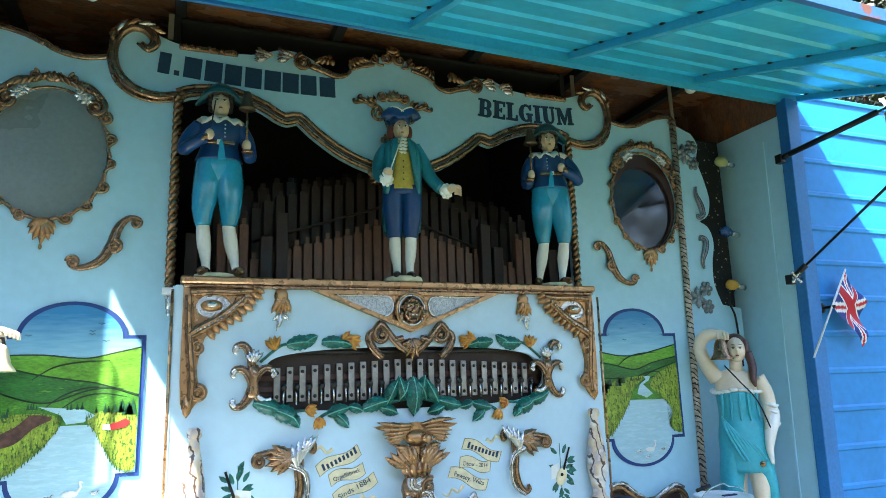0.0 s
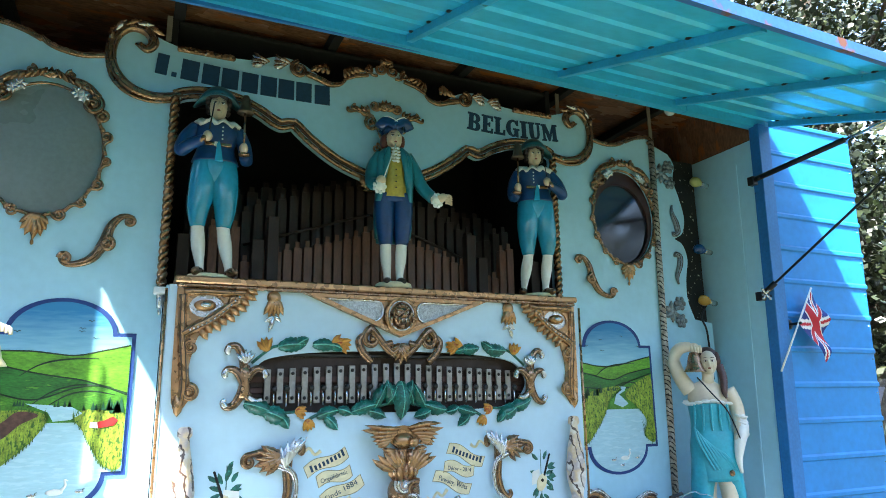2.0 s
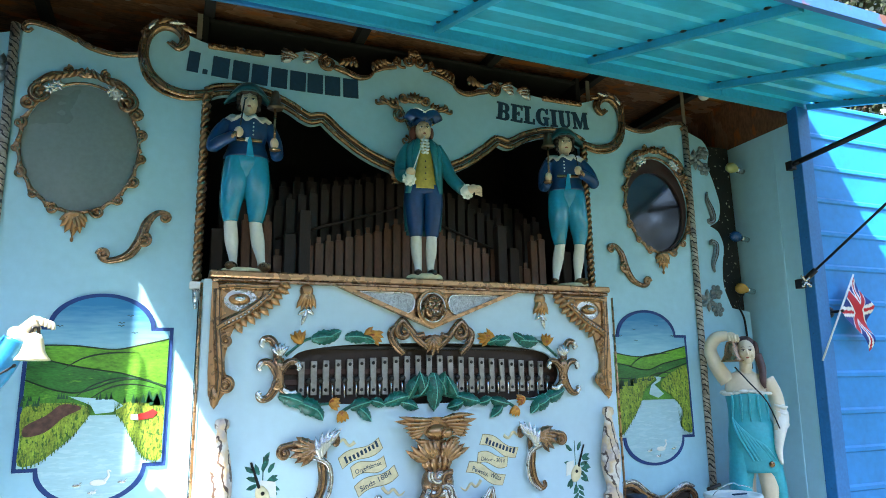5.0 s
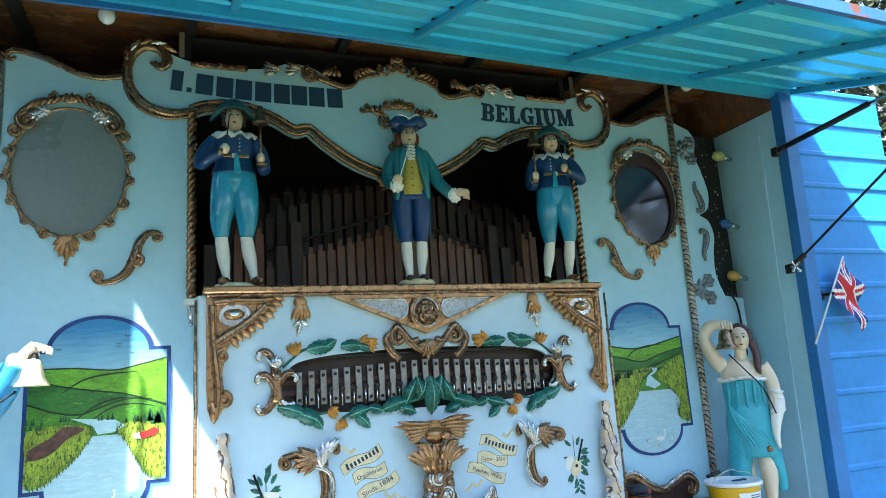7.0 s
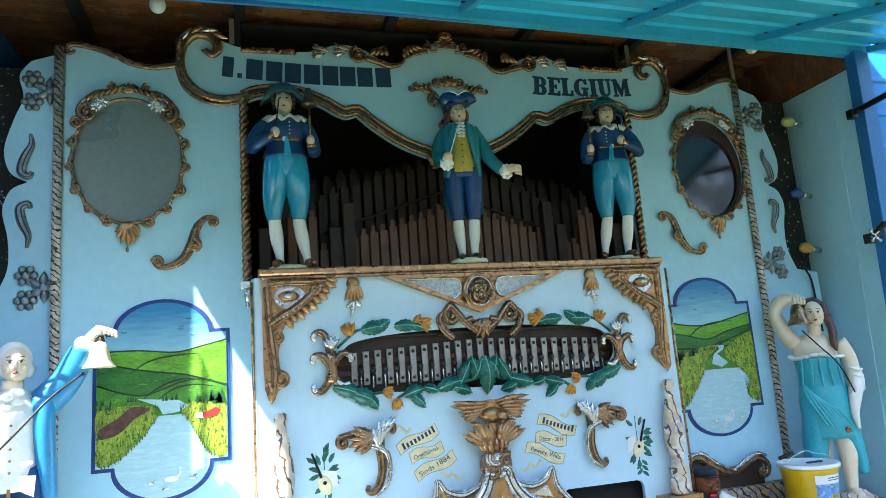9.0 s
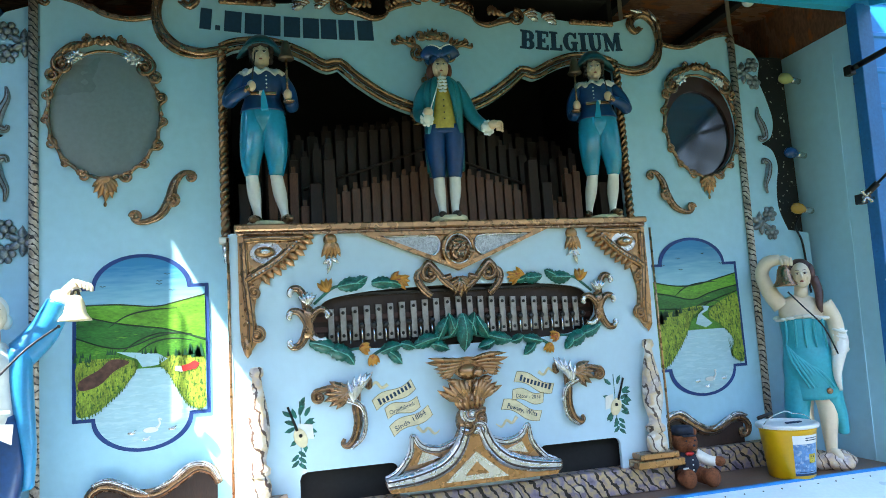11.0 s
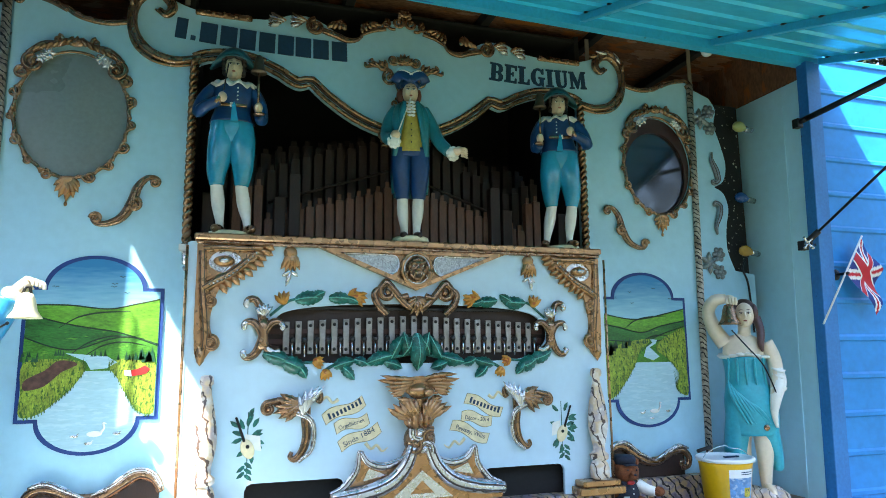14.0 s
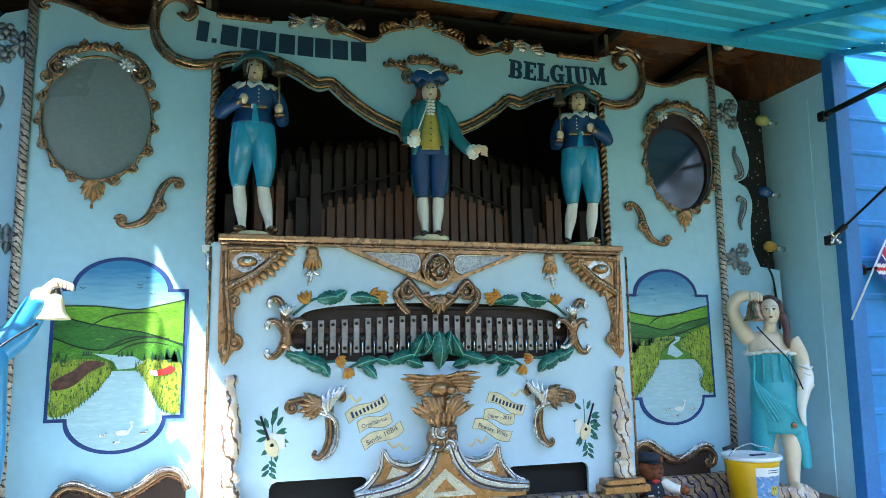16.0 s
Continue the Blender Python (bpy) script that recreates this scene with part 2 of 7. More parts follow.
        if veins is not None:
            mid = [verts[i * 5 + 2] for i in range(rows + 1)]
            self.tube([(p[0], p[1] - 0.001, p[2]) for p in mid], [0.0022] * rows + [0.0008], 4, veins)
            for i in range(1, rows - 1, 2):
                for k in (0, 4):
                    e = verts[min(i + 2, rows) * 5 + k]
                    self.tube([(mid[i][0], mid[i][1] - 0.001, mid[i][2]), (e[0] * 0.8 + mid[i][0] * 0.2, e[1] - 0.004, e[2] * 0.8 + mid[i][2] * 0.2)], [0.0016, 0.0008], 4, veins)
        return self

    def ball(self, c, r, m=0, seg=12, rings=8, turn=None):
        verts, faces = [], []
        for i in range(rings + 1):
            th = math.pi * i / rings
            for k in range(seg):
                ph = 2 * math.pi * k / seg
                q = Vector((r[0] * math.sin(th) * math.cos(ph), r[1] * math.sin(th) * math.sin(ph), r[2] * math.cos(th)))
                if turn:
                    q.rotate(Euler([radians(a) for a in turn]))
                verts.append((c[0] + q.x, c[1] + q.y, c[2] + q.z))
        for i in range(rings):
            for k in range(seg):
                faces.append((i * seg + k, (i + 1) * seg + k, (i + 1) * seg + (k + 1) % seg, i * seg + (k + 1) % seg))
        return self.add(verts, faces, m)

    def lathe(self, profile, c, n=24, m=0, squash=1.0, smooth=True):
        """Turned round the upright axis at c; profile of (radius, height)."""
        verts, faces = [], []
        for r, h in profile:
            verts += [(c[0] + r * math.cos(a), c[1] + squash * r * math.sin(a), c[2] + h) for a in (2 * math.pi * k / n for k in range(n))]
        for i in range(len(profile) - 1):
            faces += [(i * n + k, i * n + (k + 1) % n, (i + 1) * n + (k + 1) % n, (i + 1) * n + k) for k in range(n)]
        faces += [tuple(range(n))[::-1], tuple((len(profile) - 1) * n + k for k in range(n))]
        return self.add(verts, faces, m, smooth)

    def prism(self, loops, y0, y1, m=0, bevel=0.0, smooth=False):
        """A board cut to an outline (first loop) with holes (the others) in x, z; front at y0, back at y1."""
        flat = [Vector((x, 0, z)) for lp in loops for x, z in lp]
        tris = geometry.tessellate_polygon([[Vector((x, z, 0)) for x, z in lp] for lp in loops])
        n = len(flat)
        verts = [(q.x, y0, q.z) for q in flat] + [(q.x, y1, q.z) for q in flat]
        faces = []
        for a, b, c in tris:
            area = (flat[b].x - flat[a].x) * (flat[c].z - flat[a].z) - (flat[b].z - flat[a].z) * (flat[c].x - flat[a].x)
            a, b, c = (a, b, c) if area > 0 else (a, c, b)
            faces += [(a, b, c), (a + n, c + n, b + n)]
        k = 0
        for lp in loops:
            w = len(lp)
            faces += [(k + i, k + (i + 1) % w, n + k + (i + 1) % w, n + k + i) for i in range(w)]
            k += w
        return self.add(verts, faces, m, smooth)

    def box(self, x0, x1, y0, y1, z0, z1, m=0, bevel=0.003):
        bm = bmesh.new()
        bmesh.ops.create_cube(bm, size=1)
        for q in bm.verts:
            q.co = Vector(((x0 + x1) / 2 + q.co.x * (x1 - x0), (y0 + y1) / 2 + q.co.y * (y1 - y0), (z0 + z1) / 2 + q.co.z * (z1 - z0)))
        if bevel:
            bmesh.ops.bevel(bm, geom=list(bm.edges), offset=bevel, segments=1, affect="EDGES")
        bm.verts.index_update()
        self.add([q.co for q in bm.verts], [tuple(q.index for q in f.verts) for f in bm.faces], m, False)
        bm.free()
        return self

    def move(self, matrix):
        self.v = [tuple(matrix @ Vector(q)) for q in self.v]
        return self

    def mesh(self, name, mats):
        me = bpy.data.meshes.new(name)
        me.from_pydata(self.v, [], self.f)
        mats = list(mats) if isinstance(mats, (list, tuple)) else [mats]
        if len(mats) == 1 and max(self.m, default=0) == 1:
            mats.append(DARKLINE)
        for mt in mats:
            me.materials.append(mt)
        me.polygons.foreach_set("material_index", self.m)
        me.polygons.foreach_set("use_smooth", self.s)
        bm = bmesh.new()
        bm.from_mesh(me)
        bmesh.ops.recalc_face_normals(bm, faces=bm.faces)
        bm.to_mesh(me)
        bm.free()
        return me


def part(name, geo, mats, parent=None, label=""):
    """One mesh object under a thing or a part."""
    ob = new(name, geo.mesh(name, mats))
    if parent:
        ob.parent = parent
        ob.matrix_parent_inverse = parent.matrix_world.inverted()
    return tagged(ob, label)


def thing(name, at, label, category, group="", kind=""):
    ob = new(name)
    ob.empty_display_size = 0.1
    ob.location = at
    bpy.context.view_layer.update()
    return tagged(ob, label, category, group, kind)


def solo(name, geo, mats, label, category, group="", kind=""):
    return tagged(new(name, geo.mesh(name, mats)), label, category, group, kind)


def mirror(loop):
    """Closes a half outline, given from the middle outwards on the right, with its mirror image."""
    left = [(-x, z) for x, z in reversed(loop) if abs(x) > 1e-6]
    return list(loop) + left


def letters(text, size, mat, parent, name, m, label="", bold=0.0, depth=0.004, align="CENTER", width=None):
    """Real lettering in the built-in font, as a mesh standing in the x, z plane."""
    cu = bpy.data.curves.new(name, "FONT")
    cu.body, cu.size, cu.extrude, cu.offset, cu.align_x = text, size, depth, bold, align
    ob = bpy.data.objects.new(name, cu)
    scene.collection.objects.link(ob)
    me = bpy.data.meshes.new_from_object(ob)
    bpy.data.objects.remove(ob)
    if width:
        xs = [q.co.x for q in me.vertices]
        k = width / (max(xs) - min(xs))
        for q in me.vertices:
            q.co.x *= k
    me.transform(m @ pose(0, 0, 0, 90, 0, 0))
    me.materials.clear()
    me.materials.append(mat)
    ob = new(name, me)
    ob.parent = parent
    ob.matrix_parent_inverse = parent.matrix_world.inverted()
    return tagged(ob, label)


# ---- setting: ground and the open-sided trailer ----
FLOOR_Z, WALL_X, FRONT_Y = 0.82, 2.15, -0.38
GRASS = paint("mown_grass_ground", (0.045, 0.055, 0.022), 0.9, vary=0.35, scale=0.8, fine=20, bump=0.4, other=(0.13, 0.11, 0.075), other_at=0.58)
g = Geo()
g.add([(-400, -400, 0), (400, -400, 0), (400, 400, 0), (-400, 400, 0)], [(0, 1, 2, 3)], 0, False)
solo("ground", g, GRASS, "mown grass ground with dry patches", "ground", kind="structure")


def hinge_z(x):
    """The canopy's hinge line sinks a little towards one end."""
    return 3.236 - 0.021 * x


g = Geo().box(-WALL_X, WALL_X, -0.36, 1.1, FLOOR_Z - 0.05, FLOOR_Z)
solo("floor", g, VINYL, "brown wood-grain vinyl trailer floor", "floor", kind="structure")


def leaning(g, k, z0):
    """The end of the old trailer leans a little outwards."""
    return g.move(Matrix(((1, 0, k, -k * z0), (0, 1, 0, 0), (0, 0, 1, 0), (0, 0, 0, 1))))


g = Geo().box(WALL_X, WALL_X + 0.04, -0.36, 0.14, 0.6, 3.12)
g.box(WALL_X - 0.006, WALL_X, -0.24, -0.225, FLOOR_Z, 3.0, 0, 0.001)
g.box(WALL_X, WALL_X + 0.04, -0.36, 1.1, 3.122, 3.44, 1)
solo("wall_east", leaning(g, 0.03, 0.82), [WALLBLUE, CEILWOOD], "pale blue painted trailer end wall", "wall", kind="structure")
g = Geo().box(-WALL_X - 0.04, -WALL_X, -0.53, 1.1, 0.6, 3.56)
solo("wall_west", g, DOORBLUE, "blue painted trailer end wall", "wall", kind="structure")
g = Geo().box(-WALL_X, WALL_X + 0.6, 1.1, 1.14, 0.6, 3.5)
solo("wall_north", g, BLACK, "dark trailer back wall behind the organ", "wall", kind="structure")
g = Geo().box(-WALL_X - 0.05, WALL_X + 0.1, -0.36, 1.14, 3.44, 3.47)
for x in (-1.75, -1.02, -0.28, 0.47, 1.15, 1.86):
    g.box(x - 0.025, x + 0.025, -0.36, 1.1, 3.385, 3.45, 1)
solo("ceiling", g, [CEILWOOD, BLACK], "stained brown plywood ceiling with dark beams", "ceiling", kind="structure")
g = Geo().box(WALL_X - 0.012, WALL_X + 0.05, FRONT_Y - 0.05, FRONT_Y + 0.02, 0.55, 3.2)
g.box(WALL_X + 0.052, WALL_X + 0.10, FRONT_Y - 0.035, FRONT_Y + 0.0, 0.55, 3.2)
solo("trim", leaning(g, 0.03, 0.82), FRAMEBLUE, "dark blue steel corner post of the trailer", "post", kind="structure")

# Hidden board, added to keep sun from leaking between hinge and ceiling.
g = Geo().box(-WALL_X - 0.06, WALL_X + 0.12, -0.375, -0.361, 3.235, 3.5)
solo("sun_stop_fascia", g, FRAMEBLUE, "blue header added above the open side to stop sun", "header", kind="structure")

# canopy: a ribbed sheet flap on cross bars, propped over the front
SLOPE, CAN_L, CAN_R, CAN_Y0, CAN_Y1 = 0.32, -2.02, 2.34, -0.40, -1.65


def can(x, y, up=0.0):
    return (x, y, hinge_z(x) + SLOPE * (y - CAN_Y0) + up)


canopy = thing("canopy", can(0.2, CAN_Y0), "cyan painted ribbed steel canopy flap propped open", "canopy", kind="structure")
g = Geo()
ys, ups = [], []
y = CAN_Y0
while y > CAN_Y1 + 0.02:
    for d, u in ((0, 0.05), (0.012, 0.05), (0.030, 0.064), (0.055, 0.064), (0.073, 0.05)):
        ys.append(y - d)
        ups.append(u)
    y -= 0.205
ys.append(CAN_Y1)
ups.append(0.05)
verts, faces = [], []
for yy, u in zip(ys, ups):
    verts += [can(CAN_L, yy, u), can(CAN_R, yy, u), can(CAN_L, yy, u + 0.004), can(CAN_R, yy, u + 0.004)]
for i in range(len(ys) - 1):
    a, b = 4 * i, 4 * i + 4
    faces += [(a, a + 1, b + 1, b), (a + 2, b + 2, b + 3, a + 3)]
g.add(verts, faces, 0, False)
part("sheet", g, CANOPY, canopy)


def can_bar(x, w=0.03, h=0.03):
    g = Geo()
    a, b = CAN_Y0 - 0.02, CAN_Y1 + 0.02
    pts = [can(x - w / 2, a, 0.014), can(x + w / 2, a, 0.014), can(x + w / 2, a, 0.049), can(x - w / 2, a, 0.049)]
    pts += [can(x - w / 2, b, 0.014), can(x + w / 2, b, 0.014), can(x + w / 2, b, 0.049), can(x - w / 2, b, 0.049)]
    g.add(pts, [(0, 1, 2, 3), (7, 6, 5, 4), (0, 4, 5, 1), (1, 5, 6, 2), (2, 6, 7, 3), (3, 7, 4, 0)], 0, False)
    return g


for x in (-1.66, -0.85, -0.03, 0.81, 1.60, CAN_R - 0.016):
    part("cross_bar", can_bar(x), CANBAR, canopy)
    g = Geo()
    for k in range(6):
        yy = CAN_Y0 - 0.06 - 0.205 * k
        g.ball(can(x - 0.022, yy - 0.042, 0.052), (0.012, 0.024, 0.006), 0, 8, 4)
    part("clip", g, IRON, canopy)
g = Geo()
for a, b in ((CAN_L, 1.68), (1.684, CAN_R)):
    pts = [can(a, CAN_Y0, 0.0), can(b, CAN_Y0, 0.0), can(b, CAN_Y0 - 0.006, 0.055), can(a, CAN_Y0 - 0.006, 0.055)]
    pts += [(p[0], p[1] + 0.05, p[2]) for p in pts]
    g.add(pts, [(0, 1, 2, 3), (7, 6, 5, 4), (0, 4, 5, 1), (1, 5, 6, 2), (2, 6, 7, 3), (3, 7, 4, 0)], 0, False)
part("hinge_bar", g, CANBAR, canopy)
g = Geo()
pts = [can(CAN_L, CAN_Y1, 0.015), can(CAN_R, CAN_Y1, 0.015), can(CAN_R, CAN_Y1, 0.06), can(CAN_L, CAN_Y1, 0.06)]
pts += [(p[0], p[1] - 0.022, p[2]) for p in pts]
g.add(pts, [(0, 1, 2, 3), (7, 6, 5, 4), (0, 4, 5, 1), (1, 5, 6, 2), (2, 6, 7, 3), (3, 7, 4, 0)], 0, False)
part("outer_edge", g, CHIPPED, canopy, "blue edge bar with chipped rusty paint")

# end door swung open beside the post, with pressed horizontal ribs
door = thing("door_1", (2.25, FRONT_Y, 0.5), "bright blue ribbed steel trailer door swung open", "door", kind="structure")
g = Geo()
prof = [(0.35, 0.0)]
z = 0.44
while z < 3.25:
    prof += [(z, 0.0), (z + 0.008, -0.010), (z + 0.026, -0.010), (z + 0.038, 0.0)]
    z += 0.2
prof.append((3.27, 0.0))
verts, faces = [], []
for zz, d in prof:
    verts += [(2.255, FRONT_Y + 0.01 + d, zz), (3.06, FRONT_Y + 0.01 + d, zz), (2.255, FRONT_Y + 0.03, zz), (3.06, FRONT_Y + 0.03, zz)]
for i in range(len(prof) - 1):
    a, b = 4 * i, 4 * i + 4
    faces += [(a, a + 1, b + 1, b), (a + 2, b + 2, b + 3, a + 3), (a + 1, a + 3, b + 3, b + 1), (a, b, b + 2, a + 2)]
g.add(verts, faces, 0, False)
part("panel", leaning(g, 0.04, 1.9), DOORBLUE, door)
g = Geo()
for zz, d in prof[1::4]:
    for x in (2.275, 3.04):
        g.ball((x, FRONT_Y + 0.008, zz - 0.03), (0.005, 0.004, 0.005), 0, 8, 4)
part("rivet", leaning(g, 0.04, 1.9), CHROME, door)

# unseen second door, added edge-on to the sun to block sky light at left
screen_door = thing("unseen_screen_door", (-2.2, -0.55, 0.5), "bright blue ribbed steel trailer door swung open", "door", kind="structure")
g = Geo()
verts, faces = [], []
for zz, d in prof:
    for k in (0, 1):
        for off in (d, 0.02):
            verts.append((-2.16 - 0.80 * k - 0.5 * off, -0.56 - 0.46 * k - 0.85 * off, zz))
for i in range(len(prof) - 1):
    a, b = 4 * i, 4 * i + 4
    faces += [(a, a + 2, b + 2, b), (a + 1, b + 1, b + 3, a + 3), (a + 2, a + 3, b + 3, b + 2), (a, b, b + 1, a + 1)]
g.add(verts, faces, 0, False)
part("panel", g, DOORBLUE, screen_door)

# front flap, let down below the floor's edge
flap = thing("front_flap", (0, -0.38, 0.8), "pale blue front flap let down below the floor", "flap", kind="structure")
g = Geo()
y0, z0, y1, z1 = -0.372, 0.818, -0.66, 0.764
g.add([(-2.2, y0, z0), (2.5, y0, z0), (2.5, y1, z1), (-2.2, y1, z1), (-2.2, y0, z0 - 0.03), (2.5, y0, z0 - 0.03), (2.5, y1, z1 - 0.03), (-2.2, y1, z1 - 0.03)],
      [(0, 1, 2, 3), (7, 6, 5, 4), (0, 4, 5, 1), (1, 5, 6, 2), (2, 6, 7, 3), (3, 7, 4, 0)], 0, False)
part("panel", g, FLAPBLUE, flap)
part("edge_strip", Geo().box(-2.2, 2.15, -0.385, -0.361, 0.79, 0.826), DOORBLUE, flap)
g = Geo()
for i in range(44):
    g.ball((-2.1 + 0.1 * i, -0.43, 0.8085), (0.004, 0.004, 0.003), 0, 6, 4)
part("rivet", g, IRON, flap)

# ---- the organ ----
organ = thing("fairground_organ", (0, 0.1, FLOOR_Z), "pale blue fairground organ with carved gilt scrollwork and painted landscape panels", "organ")


def ellipse(x, z, rx, rz, n=40):
    return [(x + rx * math.cos(2 * math.pi * k / n), z + rz * math.sin(2 * math.pi * k / n)) for k in range(n)]


# upper front: one cut board with an arched opening and two round windows;
# its greener, darker blue carries the shade under the canopy
TOP = [(0, 3.32), (0.09, 3.30), (0.18, 3.24), (0.28, 3.175), (0.36, 3.21), (0.45, 3.258), (0.56, 3.268), (0.70, 3.222), (0.95, 3.216), (1.06, 3.235), (1.17, 3.275), (1.26, 3.25), (1.285, 3.14), (1.40, 3.095), (1.52, 3.12), (1.62, 3.165), (1.70, 3.185), (1.765, 3.18)]
ARCH = [(0, 2.665), (0.13, 2.69), (0.27, 2.745), (0.40, 2.83), (0.48, 2.90)]
ARCH2 = [(0.48, 2.90), (0.53, 2.885), (0.58, 2.90), (0.65, 2.940), (0.76, 2.980), (0.86, 2.987), (0.95, 2.973), (1.0, 2.950)]
arch = [tuple(q) for q in curve(ARCH, 6)] + [tuple(q) for q in curve(ARCH2, 6)][1:]
outer = mirror([tuple(q) for q in curve(TOP, 5)] + [(1.765, 0.84), (1.0, 0.84), (1.0, 2.07)])
hole = mirror(arch + [(1.0, 2.09)])
WIN = (1.505, 2.655, 0.222, 0.285)
wins = [ellipse(s * WIN[0], WIN[1], WIN[2], WIN[3]) for s in (-1, 1)]
part("front_board", Geo().prism([outer, hole, *wins], 0.0, 0.03), AQUASHADE, organ, "pale board coloured as if shaded, cut with an arched opening")

# lower front stands proud
CY = -0.205
GLOCK = [(0.0, 1.555), (0.35, 1.56), (0.56, 1.578), (0.64, 1.63), (0.665, 1.69), (0.63, 1.75), (0.56, 1.79), (0.35, 1.815), (0.0, 1.825)]
gl = [tuple(q) for q in curve(GLOCK, 5)]
glhole = gl + [(-x, z) for x, z in reversed(gl) if x > 1e-6]
slots = []
for s, a, b in ((-1, 0.32, 0.733), (1, 0.32, 0.733)):
    r = 0.03
    lp = [(a, 0.93), (b, 0.93), (b, 1.075 - r), (b - r * 0.3, 1.075 - r * 0.3), (b - r, 1.075), (a + r, 1.075), (a + r * 0.3, 1.075 - r * 0.3), (a, 1.075 - r)]
    slots.append([(s * x, z) for x, z in lp])
part("lower_front_board", Geo().prism([[(-0.985, 0.9), (0.985, 0.9), (0.985, 2.078), (-0.985, 2.078)], glhole, *slots], CY, CY + 0.02), PALE, organ)
for s in (-1, 1):
    part("return_board", Geo().box(s * 0.985 - 0.011, s * 0.985 + 0.011, CY + 0.022, 0.0, 0.9, 2.078), PALE, organ)
    part("edge_bead", Geo().tube([(s * 0.995, CY - 0.002, 0.95), (s * 0.995, CY - 0.002, 2.06)], 0.006, 6), GOLD, organ)
part("backing_board", Geo().box(-0.97, 0.97, -0.145, -0.135, 0.9, 1.3), BLACK, organ)
# shelf the figures stand on
g = Geo().box(-0.968, 0.968, -0.240, 0.0, 2.083, 2.112, 0, 0.006)
g.box(-0.972, 0.972, 0.002, 0.25, 2.083, 2.1115, 0, 0.006)
part("figure_shelf", g, GOLD, organ, "gilt shelf board")
part("shelf_moulding", Geo().box(-0.958, 0.958, -0.232, -0.206, 2.066, 2.082, 0, 0.005), BRONZE, organ)
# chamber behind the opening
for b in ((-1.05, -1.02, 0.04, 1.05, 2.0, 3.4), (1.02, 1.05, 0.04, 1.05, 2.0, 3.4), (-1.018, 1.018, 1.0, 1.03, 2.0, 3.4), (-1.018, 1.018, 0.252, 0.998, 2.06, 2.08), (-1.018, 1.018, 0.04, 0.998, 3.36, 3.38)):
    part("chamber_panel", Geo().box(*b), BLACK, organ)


def pipe(x, y, z0, h, w, mat):
    g = Geo().box(x - w / 2, x + w / 2, y - w / 2, y + w / 2, z0, z0 + h, 0, 0.002)
    g.box(x - w * 0.32, x + w * 0.32, y - w / 2 - 0.004, y - w / 2 + 0.002, z0 + 0.05, z0 + 0.075, 1, 0)
    g.box(x - w / 2 - 0.002, x + w / 2 + 0.002, y - w / 2 - 0.003, y + w / 2, z0 + 0.076, z0 + 0.088, 0, 0.001)
    g.box(x - w * 0.25, x + w * 0.25, y - 0.004, y + 0.004, z0 + h, z0 + h + 0.035, 0, 0.001)
    part("pipe", g, [mat, BLACK], organ)


rnd = random.Random(4)
for i in range(33):
    x = -0.80 + 0.05 * i
    if abs(x) > 0.7:
        h = 0.34
    else:
        h = 0.385 - 0.20 * abs(x - 0.02) / 0.65
    pipe(x, 0.16, 2.085, h + rnd.uniform(-0.008, 0.008), 0.041, MIDWOOD)
# Rows further back get darker wood, the chamber's shade put into their colour.
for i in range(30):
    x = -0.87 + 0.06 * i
    pipe(x, 0.34, 2.085, 0.42 + 0.24 * abs(math.cos(x * 2.2)) + rnd.uniform(-0.02, 0.02), 0.045, DARKSHADEWOOD)
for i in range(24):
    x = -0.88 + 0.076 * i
    pipe(x, 0.55, 2.085, 0.75 - 0.18 * abs(x) + rnd.uniform(-0.02, 0.02), 0.058, DARKSHADEWOOD)
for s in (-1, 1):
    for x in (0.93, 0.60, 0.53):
        part("pipe", Geo().box(s * x - 0.027, s * x + 0.027, 0.09, 0.15, 2.113, 2.36 + 0.12 * (x < 0.6), 0, 0.003), DARKSHADEWOOD, organ)
part("pipe_rail", Geo().box(-0.95, 0.95, 0.118, 0.135, 2.113, 2.135), DARKSHADEWOOD, organ)
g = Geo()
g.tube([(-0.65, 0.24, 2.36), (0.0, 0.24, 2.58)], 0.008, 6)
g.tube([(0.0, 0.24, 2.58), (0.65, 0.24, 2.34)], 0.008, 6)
part("pipe_rail", g, DARKSHADEWOOD, organ)

